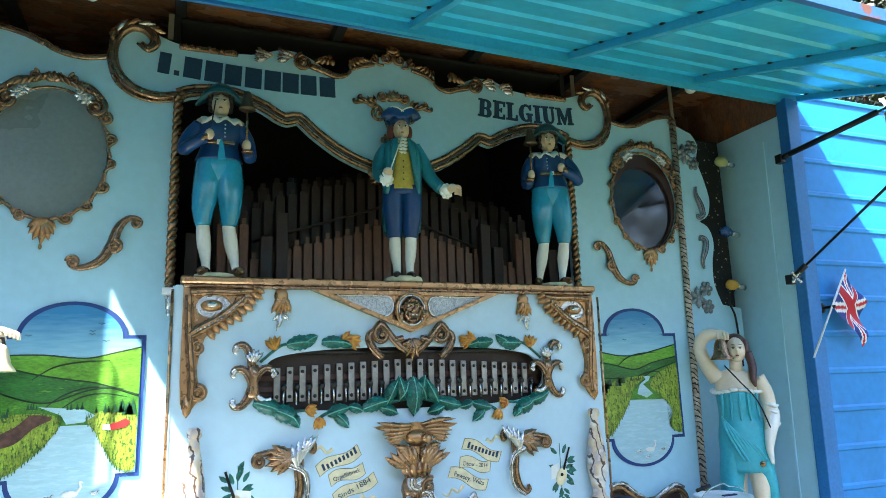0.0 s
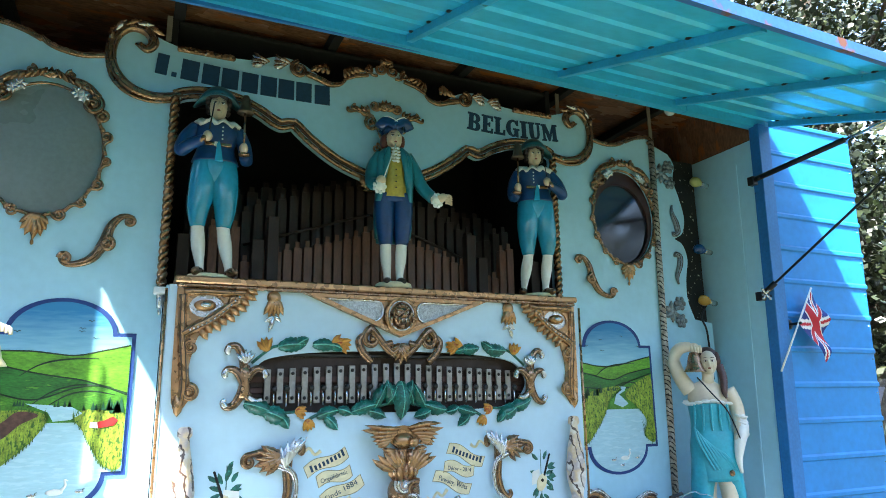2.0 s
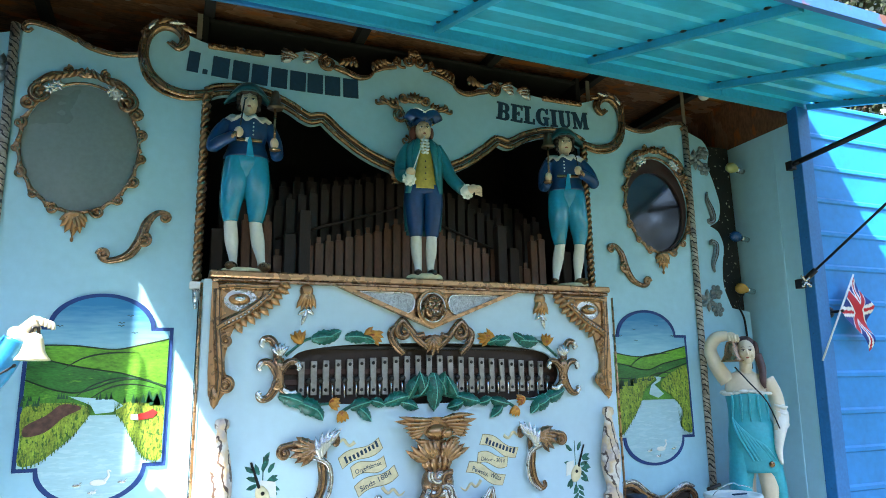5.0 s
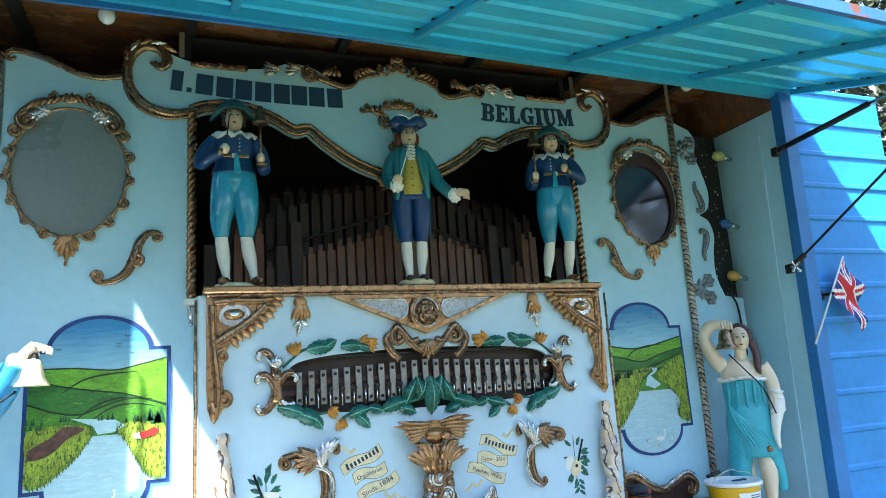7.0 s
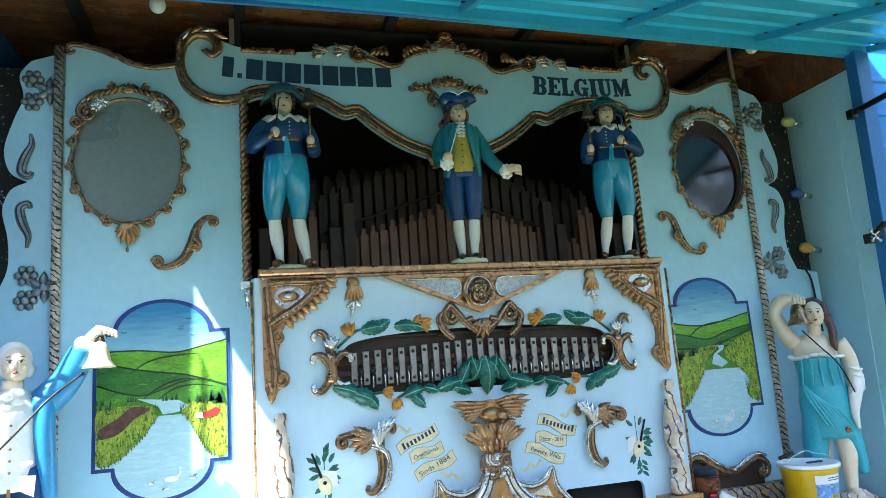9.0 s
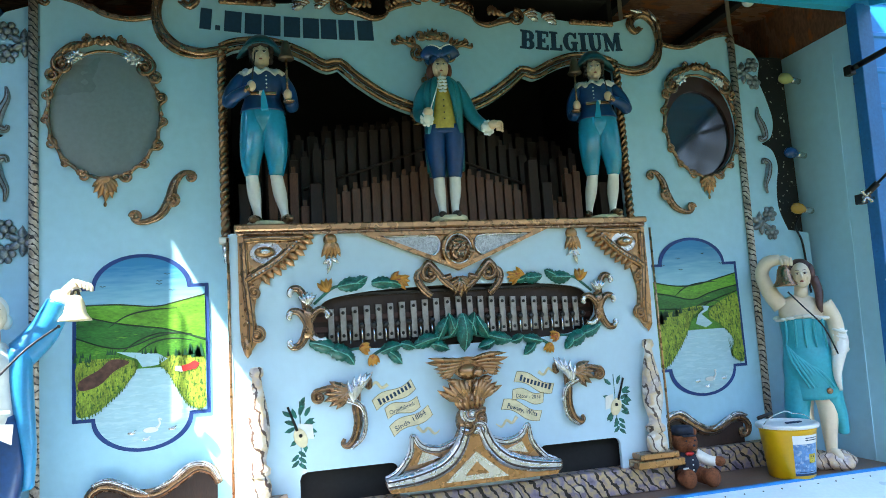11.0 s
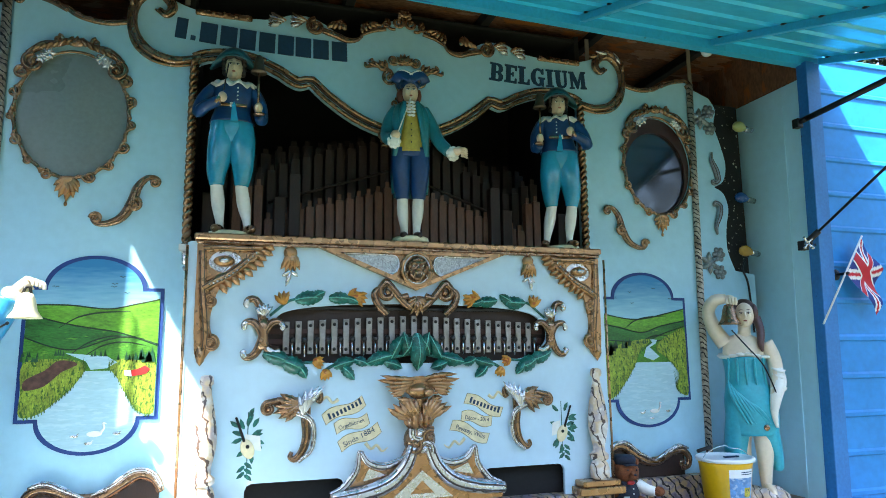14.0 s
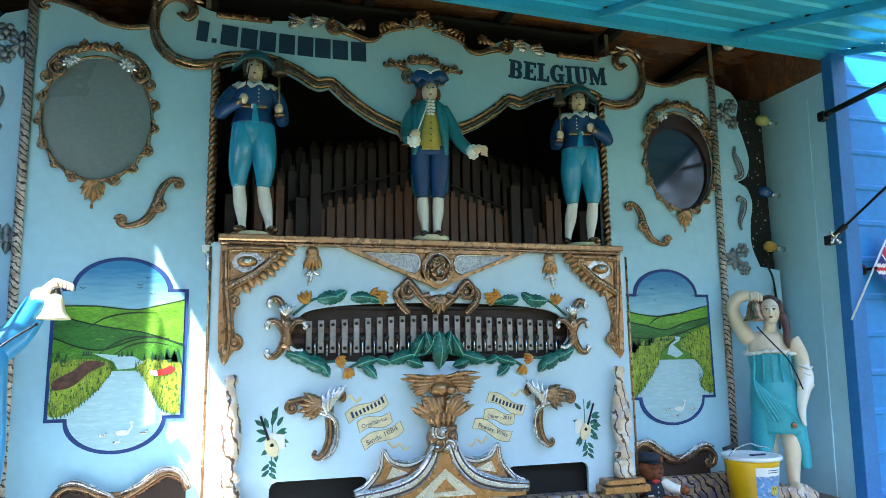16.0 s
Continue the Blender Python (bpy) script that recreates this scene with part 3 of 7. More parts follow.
# gilt moulding along the arches
for s in (-1, 1):
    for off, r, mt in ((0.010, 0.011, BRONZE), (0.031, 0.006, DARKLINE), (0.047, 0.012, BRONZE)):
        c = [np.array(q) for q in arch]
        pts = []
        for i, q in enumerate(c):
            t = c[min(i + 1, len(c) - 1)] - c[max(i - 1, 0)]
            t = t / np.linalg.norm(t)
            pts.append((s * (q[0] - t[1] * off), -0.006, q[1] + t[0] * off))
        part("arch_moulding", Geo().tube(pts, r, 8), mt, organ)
    # C-shaped end scroll of the sign board
    C = [(0.985, 2.985), (1.04, 2.965), (1.11, 2.955), (1.20, 2.98), (1.265, 3.045), (1.29, 3.13), (1.275, 3.22), (1.22, 3.275), (1.155, 3.265), (1.12, 3.215), (1.145, 3.175), (1.18, 3.195)]
    for off, r, mt in ((0.0, 0.021, BRONZE), (0.026, 0.008, BRONZE)):
        rs = [r * k for k in (0.8, 0.9, 1, 1, 1, 1.05, 1.2, 1.3, 1.2, 1.1, 0.9, 0.7)]
        part("end_scroll", Geo().stroke([(s * (x + off * (x > 1.1) * 0.6), z - off * (z < 3.1)) for x, z in C], rs, -0.012, 0, 10), mt, organ)
    for k in range(5):
        g = Geo()
        th = 5 + 26 * k
        g.leaf(s * (1.185 + 0.108 * math.cos(radians(th))), 3.175 + 0.108 * math.sin(radians(th)), 0.078, 90 + s * th, 0.016, -0.026, 0, 3, 0.014)
        part("acanthus_leaf", g, SILVER if k % 2 else BRONZE, organ)
    # top edge mouldings
    part("scallop_moulding", Geo().stroke([(s * x, z) for x, z in ((1.295, 3.12), (1.40, 3.10), (1.50, 3.115), (1.56, 3.15))], 0.014, -0.004), BRONZE, organ)
    part("scallop_moulding", Geo().stroke([(s * x, z) for x, z in ((1.555, 3.14), (1.62, 3.17), (1.70, 3.19), (1.745, 3.19), (1.765, 3.165), (1.745, 3.15), (1.73, 3.165))], [0.014, 0.014, 0.014, 0.013, 0.012, 0.010, 0.008], -0.004), BRONZE, organ)
    g = Geo().box(min(s * 0.76, s * 1.02), max(s * 0.76, s * 1.02), -0.02, 0.0, 3.196, 3.224, 0, 0.006)
    for k in range(5):
        g.ball((s * (0.785 + 0.052 * k), -0.02, 3.210), (0.012, 0.008, 0.013), 0, 8, 6)
    part("beaded_bar", g, BRONZE, organ)
    for k in range(6):
        g = Geo()
        g.leaf(s * (0.60 + 0.006 * k), 3.228 - 0.004 * k, 0.085 - 0.005 * k, 90 - s * (66 + 9 * k), 0.014, -0.008 - 0.001 * k, 0, 4, 0.016)
        part("acanthus_leaf", g, SILVER if k % 2 else BRONZE, organ)
        g = Geo()
        g.leaf(s * (0.50 + 0.006 * k), 3.240 - 0.004 * k, 0.08 - 0.005 * k, 90 - s * (66 + 9 * k), 0.014, -0.012, 0, 4, 0.016)
        part("acanthus_leaf", g, SILVER if k % 2 else BRONZE, organ)
    g = Geo().volute(s * 0.455, 3.215, 0.042, 1.5, 100, -s, 0.014, -0.014)
    g.stroke([(s * 0.42, 3.20), (s * 0.36, 3.185), (s * 0.30, 3.165), (s * 0.25, 3.175), (s * 0.22, 3.20)], [0.016, 0.018, 0.016, 0.012, 0.006], -0.012)
    for k in range(4):
        g.leaf(s * (0.40 - 0.03 * k), 3.215, 0.06, 90 + s * (50 - 20 * k), 0.016, -0.016, 0, 3, 0.012)
    part("crest_scroll", g, BRONZE, organ)
g = Geo()
for s in (-1, 1):
    g.volute(s * 0.035, 3.30, 0.034, 1.4, 90, s, 0.010, -0.014)
    g.volute(s * 0.10, 3.285, 0.024, 1.3, 90, s, 0.008, -0.014, tail=[(s * 0.05, 3.26), (s * 0.08, 3.262)])
    for k in range(5):
        g.leaf(s * (0.12 + 0.025 * k), 3.27 - 0.014 * k, 0.055, 90 - s * (75 - 18 * k), 0.013, -0.012, 0, 3, 0.01)
    g.stroke([(s * 0.10, 3.255), (s * 0.17, 3.235), (s * 0.23, 3.20)], [0.012, 0.011, 0.006], -0.012)
for k in range(5):
    g.leaf(0, 3.33, 0.045, 90 + 28 * (k - 2), 0.012, -0.016, 0, 3, 0.01)
part("crest_rosette", g, BRONZE, organ)
# rosette behind the middle figure
g = Geo()
for s in (-1, 1):
    g.volute(s * 0.075, 2.99, 0.04, 1.4, 90, -s, 0.010, -0.012, tail=[(s * 0.01, 2.86), (s * 0.03, 2.93)])
    g.volute(s * 0.115, 3.055, 0.028, 1.3, 200 if s > 0 else -20, s, 0.008, -0.012)
    g.stroke([(s * 0.09, 3.03), (s * 0.15, 3.05), (s * 0.20, 3.04), (s * 0.205, 3.06)], [0.012, 0.011, 0.009, 0.006], -0.012)
    g.volute(s * 0.06, 3.09, 0.026, 1.4, 200 if s > 0 else -20, s, 0.009, -0.014)
    g.volute(s * 0.165, 3.062, 0.020, 1.3, 90, -s, 0.007, -0.012)
    for k in range(4):
        g.leaf(s * (0.09 + 0.02 * k), 3.045, 0.045, 90 - s * (20 + 16 * k), 0.010, -0.016, 0, 3, 0.010)
    g.volute(s * 0.05, 2.86, 0.026, 1.3, 90, s, 0.008, -0.01)
for k in range(7):
    g.leaf(0, 3.07, 0.060, 90 + 24 * (k - 3), 0.014, -0.018, 0, 3, 0.012)
part("rosette", g, BRONZE, organ)
g = Geo()
for k in range(6):
    g.leaf(-0.03 - 0.015 * k, 2.66, 0.10 - 0.01 * k, 200 - 14 * k, 0.016, -0.014, 0, 3, 0.014)
    g.leaf(0.03 + 0.015 * k, 2.66, 0.10 - 0.01 * k, -20 + 14 * k, 0.016, -0.014, 0, 3, 0.014)
part("arch_pendant", g, BRONZE, organ)

# sign lettering: the maker's name as plain bars, the country in slab letters
NAME_AT = (0.0, 0.055, 0.128, 0.225, 0.318, 0.415, 0.510, 0.600, 0.692, 0.790)
for i, at in enumerate(NAME_AT):
    u = at / 0.79
    w, h = (0.05, 0.10) if i == 0 else (0.022, 0.022) if i == 1 else (0.076, 0.10)
    x, z = -1.078 + 0.94 * at, 3.122 - 0.018 * u - 0.010 * math.sin(math.pi * u) - (0.038 if i == 1 else 0)
    a = radians(-5 + 7 * u)
    pts = [(-w / 2, -h / 2), (w / 2, -h / 2), (w / 2, h / 2), (-w / 2, h / 2)]
    bar = Geo().prism([[(x + p * math.cos(a) - q * math.sin(a), z + p * math.sin(a) + q * math.cos(a)) for p, q in pts]], -0.005, 0.0)
    part("sign_bar", bar, NAVY, organ)

SLAB_I = [(0, 0), (.46, 0), (.46, .1), (.36, .1), (.36, .9), (.46, .9), (.46, 1), (0, 1), (0, .9), (.1, .9), (.1, .1), (0, .1)]
SLAB = {
    "B": [[(0, 0), (.56, 0), (.72, .06), (.80, .2), (.78, .38), (.66, .5), (.76, .62), (.76, .82), (.66, .95), (.52, 1), (0, 1), (0, .9), (.1, .9), (.1, .1), (0, .1)],
          [(.36, .11), (.48, .11), (.54, .2), (.54, .36), (.48, .45), (.36, .45)], [(.36, .56), (.46, .56), (.52, .64), (.52, .8), (.46, .89), (.36, .89)]],
    "E": [[(0, 0), (.72, 0), (.72, .28), (.62, .28), (.6, .12), (.36, .12), (.36, .44), (.46, .44), (.46, .38), (.54, .38), (.54, .62), (.46, .62), (.46, .56), (.36, .56), (.36, .88), (.6, .88), (.62, .72), (.72, .72), (.72, 1), (0, 1), (0, .9), (.1, .9), (.1, .1), (0, .1)]],
    "L": [[(0, 0), (.7, 0), (.7, .32), (.6, .32), (.56, .12), (.36, .12), (.36, .9), (.46, .9), (.46, 1), (0, 1), (0, .9), (.1, .9), (.1, .1), (0, .1)]],
    "G": [[(.78, .68), (.78, 1), (.70, 1), (.66, .93), (.5, 1), (.38, 1), (.16, .9), (.04, .7), (0, .5), (.04, .3), (.16, .1), (.38, 0), (.54, 0), (.64, .06), (.7, 0), (.78, 0), (.78, .4), (.86, .4), (.86, .5), (.46, .5), (.46, .4), (.54, .4), (.54, .18), (.46, .11), (.38, .14), (.3, .28), (.28, .5), (.3, .72), (.38, .86), (.46, .89), (.58, .86), (.68, .68)]],
    "I": [SLAB_I],
    "U": [[(0, 1), (0, .9), (.08, .9), (.08, .28), (.14, .1), (.28, 0), (.54, 0), (.68, .1), (.74, .28), (.74, .9), (.82, .9), (.82, 1), (.5, 1), (.5, .9), (.6, .9), (.6, .28), (.54, .14), (.44, .11), (.36, .16), (.34, .28), (.34, .9), (.42, .9), (.42, 1)]],
    "M": [[(0, 0), (.3, 0), (.3, .1), (.23, .1), (.23, .62), (.46, 0), (.54, 0), (.76, .62), (.76, .1), (.69, .1), (.69, 0), (1.08, 0), (1.08, .1), (1, .1), (1, .9), (1.08, .9), (1.08, 1), (.78, 1), (.55, .38), (.32, 1), (0, 1), (0, .9), (.1, .9), (.1, .1), (0, .1)]],
}
x = 0.472
for i, ch in enumerate("BELGIUM"):
    u = i / 6
    a, z = radians(-5 + 10 * u), 3.054 - 0.004 * math.sin(math.pi * u) + 0.002 * u
    loops = [[(x + (p * math.cos(a) - q * math.sin(a)) * 0.1, z + (p * math.sin(a) + q * math.cos(a)) * 0.102) for p, q in lp] for lp in SLAB[ch]]
    part("sign_letter", Geo().prism(loops, -0.005, 0.0), NAVY, organ)
    x += 0.1 * max(p for p, q in SLAB[ch][0]) + 0.0085

# twisted columns at the opening and marbled strips outside
for s in (-1, 1):
    g = Geo()
    for ph in (0, math.pi):
        pts = [(s * 1.012 + 0.010 * math.cos(ph + z * 95), -0.014 + 0.010 * math.sin(ph + z * 95), z) for z in np.linspace(2.085, 2.965, 130)]
        g.tube(pts, 0.0125, 7)
    part("rope_column", g, BRONZE, organ)
    part("column_base", Geo().box(s * 1.012 - 0.028, s * 1.012 + 0.028, -0.06, 0.0, 2.06, 2.088, 0, 0.004), WHITE, organ)
    g = Geo().tube([(s * 1.012, -0.035, 2.055), (s * 1.012, -0.035, 2.0)], [0.016, 0.012], 10)
    g.ball((s * 1.012, -0.035, 1.985), (0.009, 0.009, 0.015), 0, 8, 6)
    part("column_drop", g, SILVER, organ)
    xt, xb = (1.755, 1.715) if s > 0 else (-1.79, -1.765)
    part("marbled_strip", Geo().tube([(xb, -0.012, FLOOR_Z), (xt, -0.012, 3.17)], [(0.019, 0.020)] * 2, 12), STRIPMARBLE, organ)

# round windows with carved frames
# The left pane's grey is the reflected outdoors, given as base colour.
PANE = {-1: paint("grey_reflection_pane", (0.16, 0.20, 0.20), 0.28, vary=0.1, scale=3, bump=0.0), 1: paint("dark_pane", (0.02, 0.02, 0.03), 0.06, vary=0.2, scale=3, bump=0.0)}
PANE[1].node_tree.nodes["Principled BSDF"].inputs["Specular IOR Level"].default_value = 0.9
DARKRED = paint("dark_red_board", (0.035, 0.012, 0.01), 0.5, vary=0.3)
for s in (-1, 1):
    cx, cz, rx, rz = s * WIN[0], WIN[1], WIN[2], WIN[3]
    if s < 0:
        part("pane", Geo().prism([ellipse(cx, cz, rx - 0.001, rz - 0.001)], 0.006, 0.012), PANE[s], organ, "pane with a grey reflection put into its colour")
    else:
        g = Geo().prism([ellipse(cx, cz, rx - 0.001, rz - 0.001), ellipse(cx - 0.008, cz - 0.038, 0.200, 0.238)], 0.010, 0.024)
        part("window_board", g, DARKRED, organ)
        part("pane", Geo().prism([ellipse(cx, cz, rx - 0.001, rz - 0.001)], 0.026, 0.032), PANE[s], organ, "dark glossy glass pane")
    g = Geo()
    g.tube([(x, -0.004, z) for x, z in ellipse(cx, cz, rx + 0.004, rz + 0.004, 60)] + [(cx + rx + 0.004, -0.004, cz)], 0.007, 6)
    for k in range(17):
        a = radians(-168 + 336 * k / 16 - 90)
        if math.sin(a) > 0.62 or k == 8:
            continue
        px, pz = cx + (rx + 0.016) * math.cos(a), cz + (rz + 0.016) * math.sin(a)
        tng = math.degrees(math.atan2(rz * math.cos(a), -rx * math.sin(a)))
        d = 1 if math.cos(a) > 0 else -1
        g.volute(px, pz, 0.024 if k % 2 else 0.018, 1.4, tng + 180, d, 0.0075, -0.012, tail=[(cx + (rx + 0.012) * math.cos(a - d * 0.28), cz + (rz + 0.012) * math.sin(a - d * 0.28)), (cx + (rx + 0.002) * math.cos(a - d * 0.14), cz + (rz + 0.002) * math.sin(a - d * 0.14))])
    part("window_frame", g, BRONZE, organ)
    g = Geo()
    for d in (-1, 1):
        g.volute(cx + d * 0.165, cz + 0.215, 0.042, 1.5, 90, -d, 0.014, -0.02)
        g.stroke([(cx + d * 0.19, cz + 0.25), (cx + d * 0.13, cz + 0.30), (cx + d * 0.06, cz + 0.315), (cx + d * 0.02, cz + 0.345)], [0.014, 0.018, 0.014, 0.008], -0.02)
        g.volute(cx + d * 0.205, cz + 0.165, 0.026, 1.4, 90, -d, 0.010, -0.02)
        g.volute(cx + d * 0.075, cz + 0.335, 0.020, 1.3, 90, d, 0.008, -0.02)
        for k in range(6):
            g.leaf(cx + d * (0.17 - 0.026 * k), cz + 0.262 + 0.009 * k, 0.05, 90 + d * (50 - 4 * k), 0.012, -0.026, 0, 3, 0.016)
    for k in range(5):
        g.leaf(cx, cz + 0.31, 0.05, 90 + 30 * (k - 2), 0.013, -0.02, 0, 3, 0.014)
    part("window_crest", g, BRONZE, organ)
    for d in (-1, 1):
        g = Geo()
        for k in range(6):
            a = 60 * k + 10
            g.leaf(cx + d * 0.105, cz + 0.255, 0.03, a, 0.010, -0.034, 0, 2, 0.01)
            g.leaf(cx + d * 0.13, cz + 0.235, 0.028, a + 30, 0.009, -0.034, 0, 2, 0.01)
        part("flower", g, SILVER, organ)
    pend = part("window_pendant", Geo().ball((cx, -0.012, cz - 0.30), (0.035, 0.014, 0.016), 0, 10, 6), GOLD, organ)
    for k in range(7):
        part("pendant_leaf", Geo().leaf(cx, cz - 0.285, 0.115 - 0.016 * abs(k - 3), -90 + 17 * (k - 3), 0.017, -0.01, 0, 3, 0.016), GOLD, pend)
    part("pendant_drop", Geo().ball((cx, -0.01, cz - 0.405), (0.007, 0.007, 0.012), 0, 8, 6), GOLD, pend)
    # S-scroll below
    g = Geo()
    S = [(1.135, 2.365), (1.15, 2.39), (1.19, 2.385), (1.225, 2.34), (1.245, 2.27), (1.28, 2.205), (1.33, 2.175), (1.375, 2.17), (1.397, 2.19), (1.385, 2.207), (1.374, 2.195)]
    g.stroke([(s * x, z) for x, z in S], [0.006, 0.009, 0.014, 0.019, 0.022, 0.020, 0.015, 0.012, 0.010, 0.008, 0.006], -0.008)
    g.volute(s * 1.235, 2.262, 0.030, 1.4, 90, s, 0.011, -0.020)
    g.volute(s * 1.383, 2.193, 0.024, 1.5, 0 if s > 0 else 180, s, 0.009, -0.016)
    g.volute(s * 1.155, 2.368, 0.022, 1.4, 90, s, 0.009, -0.014)
    part("s_scroll", g, BRONZE, organ)

# ---- painted landscape panels ----
SKYPAINT = paint("painted_sky", (0.05, 0.32, 0.60), 0.4, vary=0.2, scale=5, fine=18, other=(0.16, 0.46, 0.66), other_at=0.54, stretch=(1, 1, 3), bump=0.02)


def painted_fade(mat, z0, low, z1, high):
    """Brushed fade between two colours up the picture, over the paint's own variation."""
    nt = mat.node_tree
    out = [n for n in nt.nodes if n.type == "BSDF_PRINCIPLED"][0].inputs["Base Color"]
    geo_in, sep, rng = nt.nodes.new("ShaderNodeNewGeometry"), nt.nodes.new("ShaderNodeSeparateXYZ"), nt.nodes.new("ShaderNodeMapRange")
    nz, add = nt.nodes.new("ShaderNodeTexNoise"), nt.nodes.new("ShaderNodeMath")
    mp = nt.nodes.new("ShaderNodeMapping")
    mp.inputs["Scale"].default_value = (4, 1, 30)
    nz.inputs["Scale"].default_value = 2.0
    nz.inputs["Detail"].default_value = 5.0
    nt.links.new(geo_in.outputs["Position"], mp.inputs[0])
    nt.links.new(mp.outputs[0], nz.inputs["Vector"])
    nt.links.new(geo_in.outputs["Position"], sep.inputs[0])
    add.operation = "MULTIPLY_ADD"
    add.inputs[1].default_value = 0.16
    nt.links.new(nz.outputs[0], add.inputs[0])
    nt.links.new(sep.outputs[2], add.inputs[2])
    rng.inputs["From Min"].default_value, rng.inputs["From Max"].default_value = z0 + 0.08, z1 + 0.08
    nt.links.new(add.outputs[0], rng.inputs["Value"])
    ramp = nt.nodes.new("ShaderNodeValToRGB")
    ramp.color_ramp.elements[0].color = low + (1,)
    ramp.color_ramp.elements[1].color = high + (1,)
    nt.links.new(rng.outputs[0], ramp.inputs[0])
    nt.links.new(ramp.outputs[0], out)


painted_fade(SKYPAINT, 1.79, (0.26, 0.52, 0.62), 1.98, (0.015, 0.19, 0.40))
WATER = paint("painted_water", (0.34, 0.54, 0.61), 0.4, vary=0.08, scale=7, fine=30, other=(0.40, 0.59, 0.65), other_at=0.55, stretch=(1, 1, 5), bump=0.02)
HILL1 = paint("painted_far_hill", (0.11, 0.30, 0.02), 0.45, vary=0.45, scale=5, fine=60, other=(0.035, 0.15, 0.015), other_at=0.62, stretch=(1, 1, 2.5), bump=0.02)
HILL2 = paint("painted_mid_hill", (0.022, 0.125, 0.018), 0.45, vary=0.5, scale=7, fine=70, other=(0.10, 0.28, 0.025), other_at=0.62, stretch=(1, 1, 3.5), bump=0.02)
HILL3 = paint("painted_near_hill", (0.05, 0.19, 0.016), 0.45, vary=0.5, scale=8, fine=80, other=(0.17, 0.36, 0.035), other_at=0.63, stretch=(1, 1, 2.5), bump=0.02)
BANK = paint("painted_bank", (0.21, 0.29, 0.025), 0.5, vary=0.6, scale=24, fine=110, other=(0.03, 0.10, 0.01), other_at=0.56, stretch=(2, 1, 1), bump=0.02)
DARKTREE = paint("painted_fir", (0.01, 0.07, 0.03), 0.4, vary=0.3, scale=40)
EARTH = paint("painted_earth", (0.09, 0.04, 0.03), 0.4, vary=0.4, scale=30)
INK = paint("painted_dark_line", (0.006, 0.03, 0.012), 0.4, vary=0.2)
REED = paint("painted_reed", (0.05, 0.13, 0.015), 0.4, vary=0.5, scale=40)


def panel_outline(cx, grow=0.0):
    """A tall panel with square shoulders and a round top and bottom."""
    a, b = 0.262 + grow, 0.190 + grow
    z0, z1, h = 1.342 - grow, 1.884 + grow, 0.137
    top = [(b * math.cos(t), z1 + (h + 0) * math.sin(t)) for t in np.linspace(0, math.pi, 25)]
    low = [(b * math.cos(t), z0 + (h + 0) * math.sin(t)) for t in np.linspace(math.pi, 2 * math.pi, 25)]
    pts = [(a, z0), (a, z1)] + top + [(-a, z1), (-a, z0)] + low
    return [(cx + x, z) for x, z in pts]


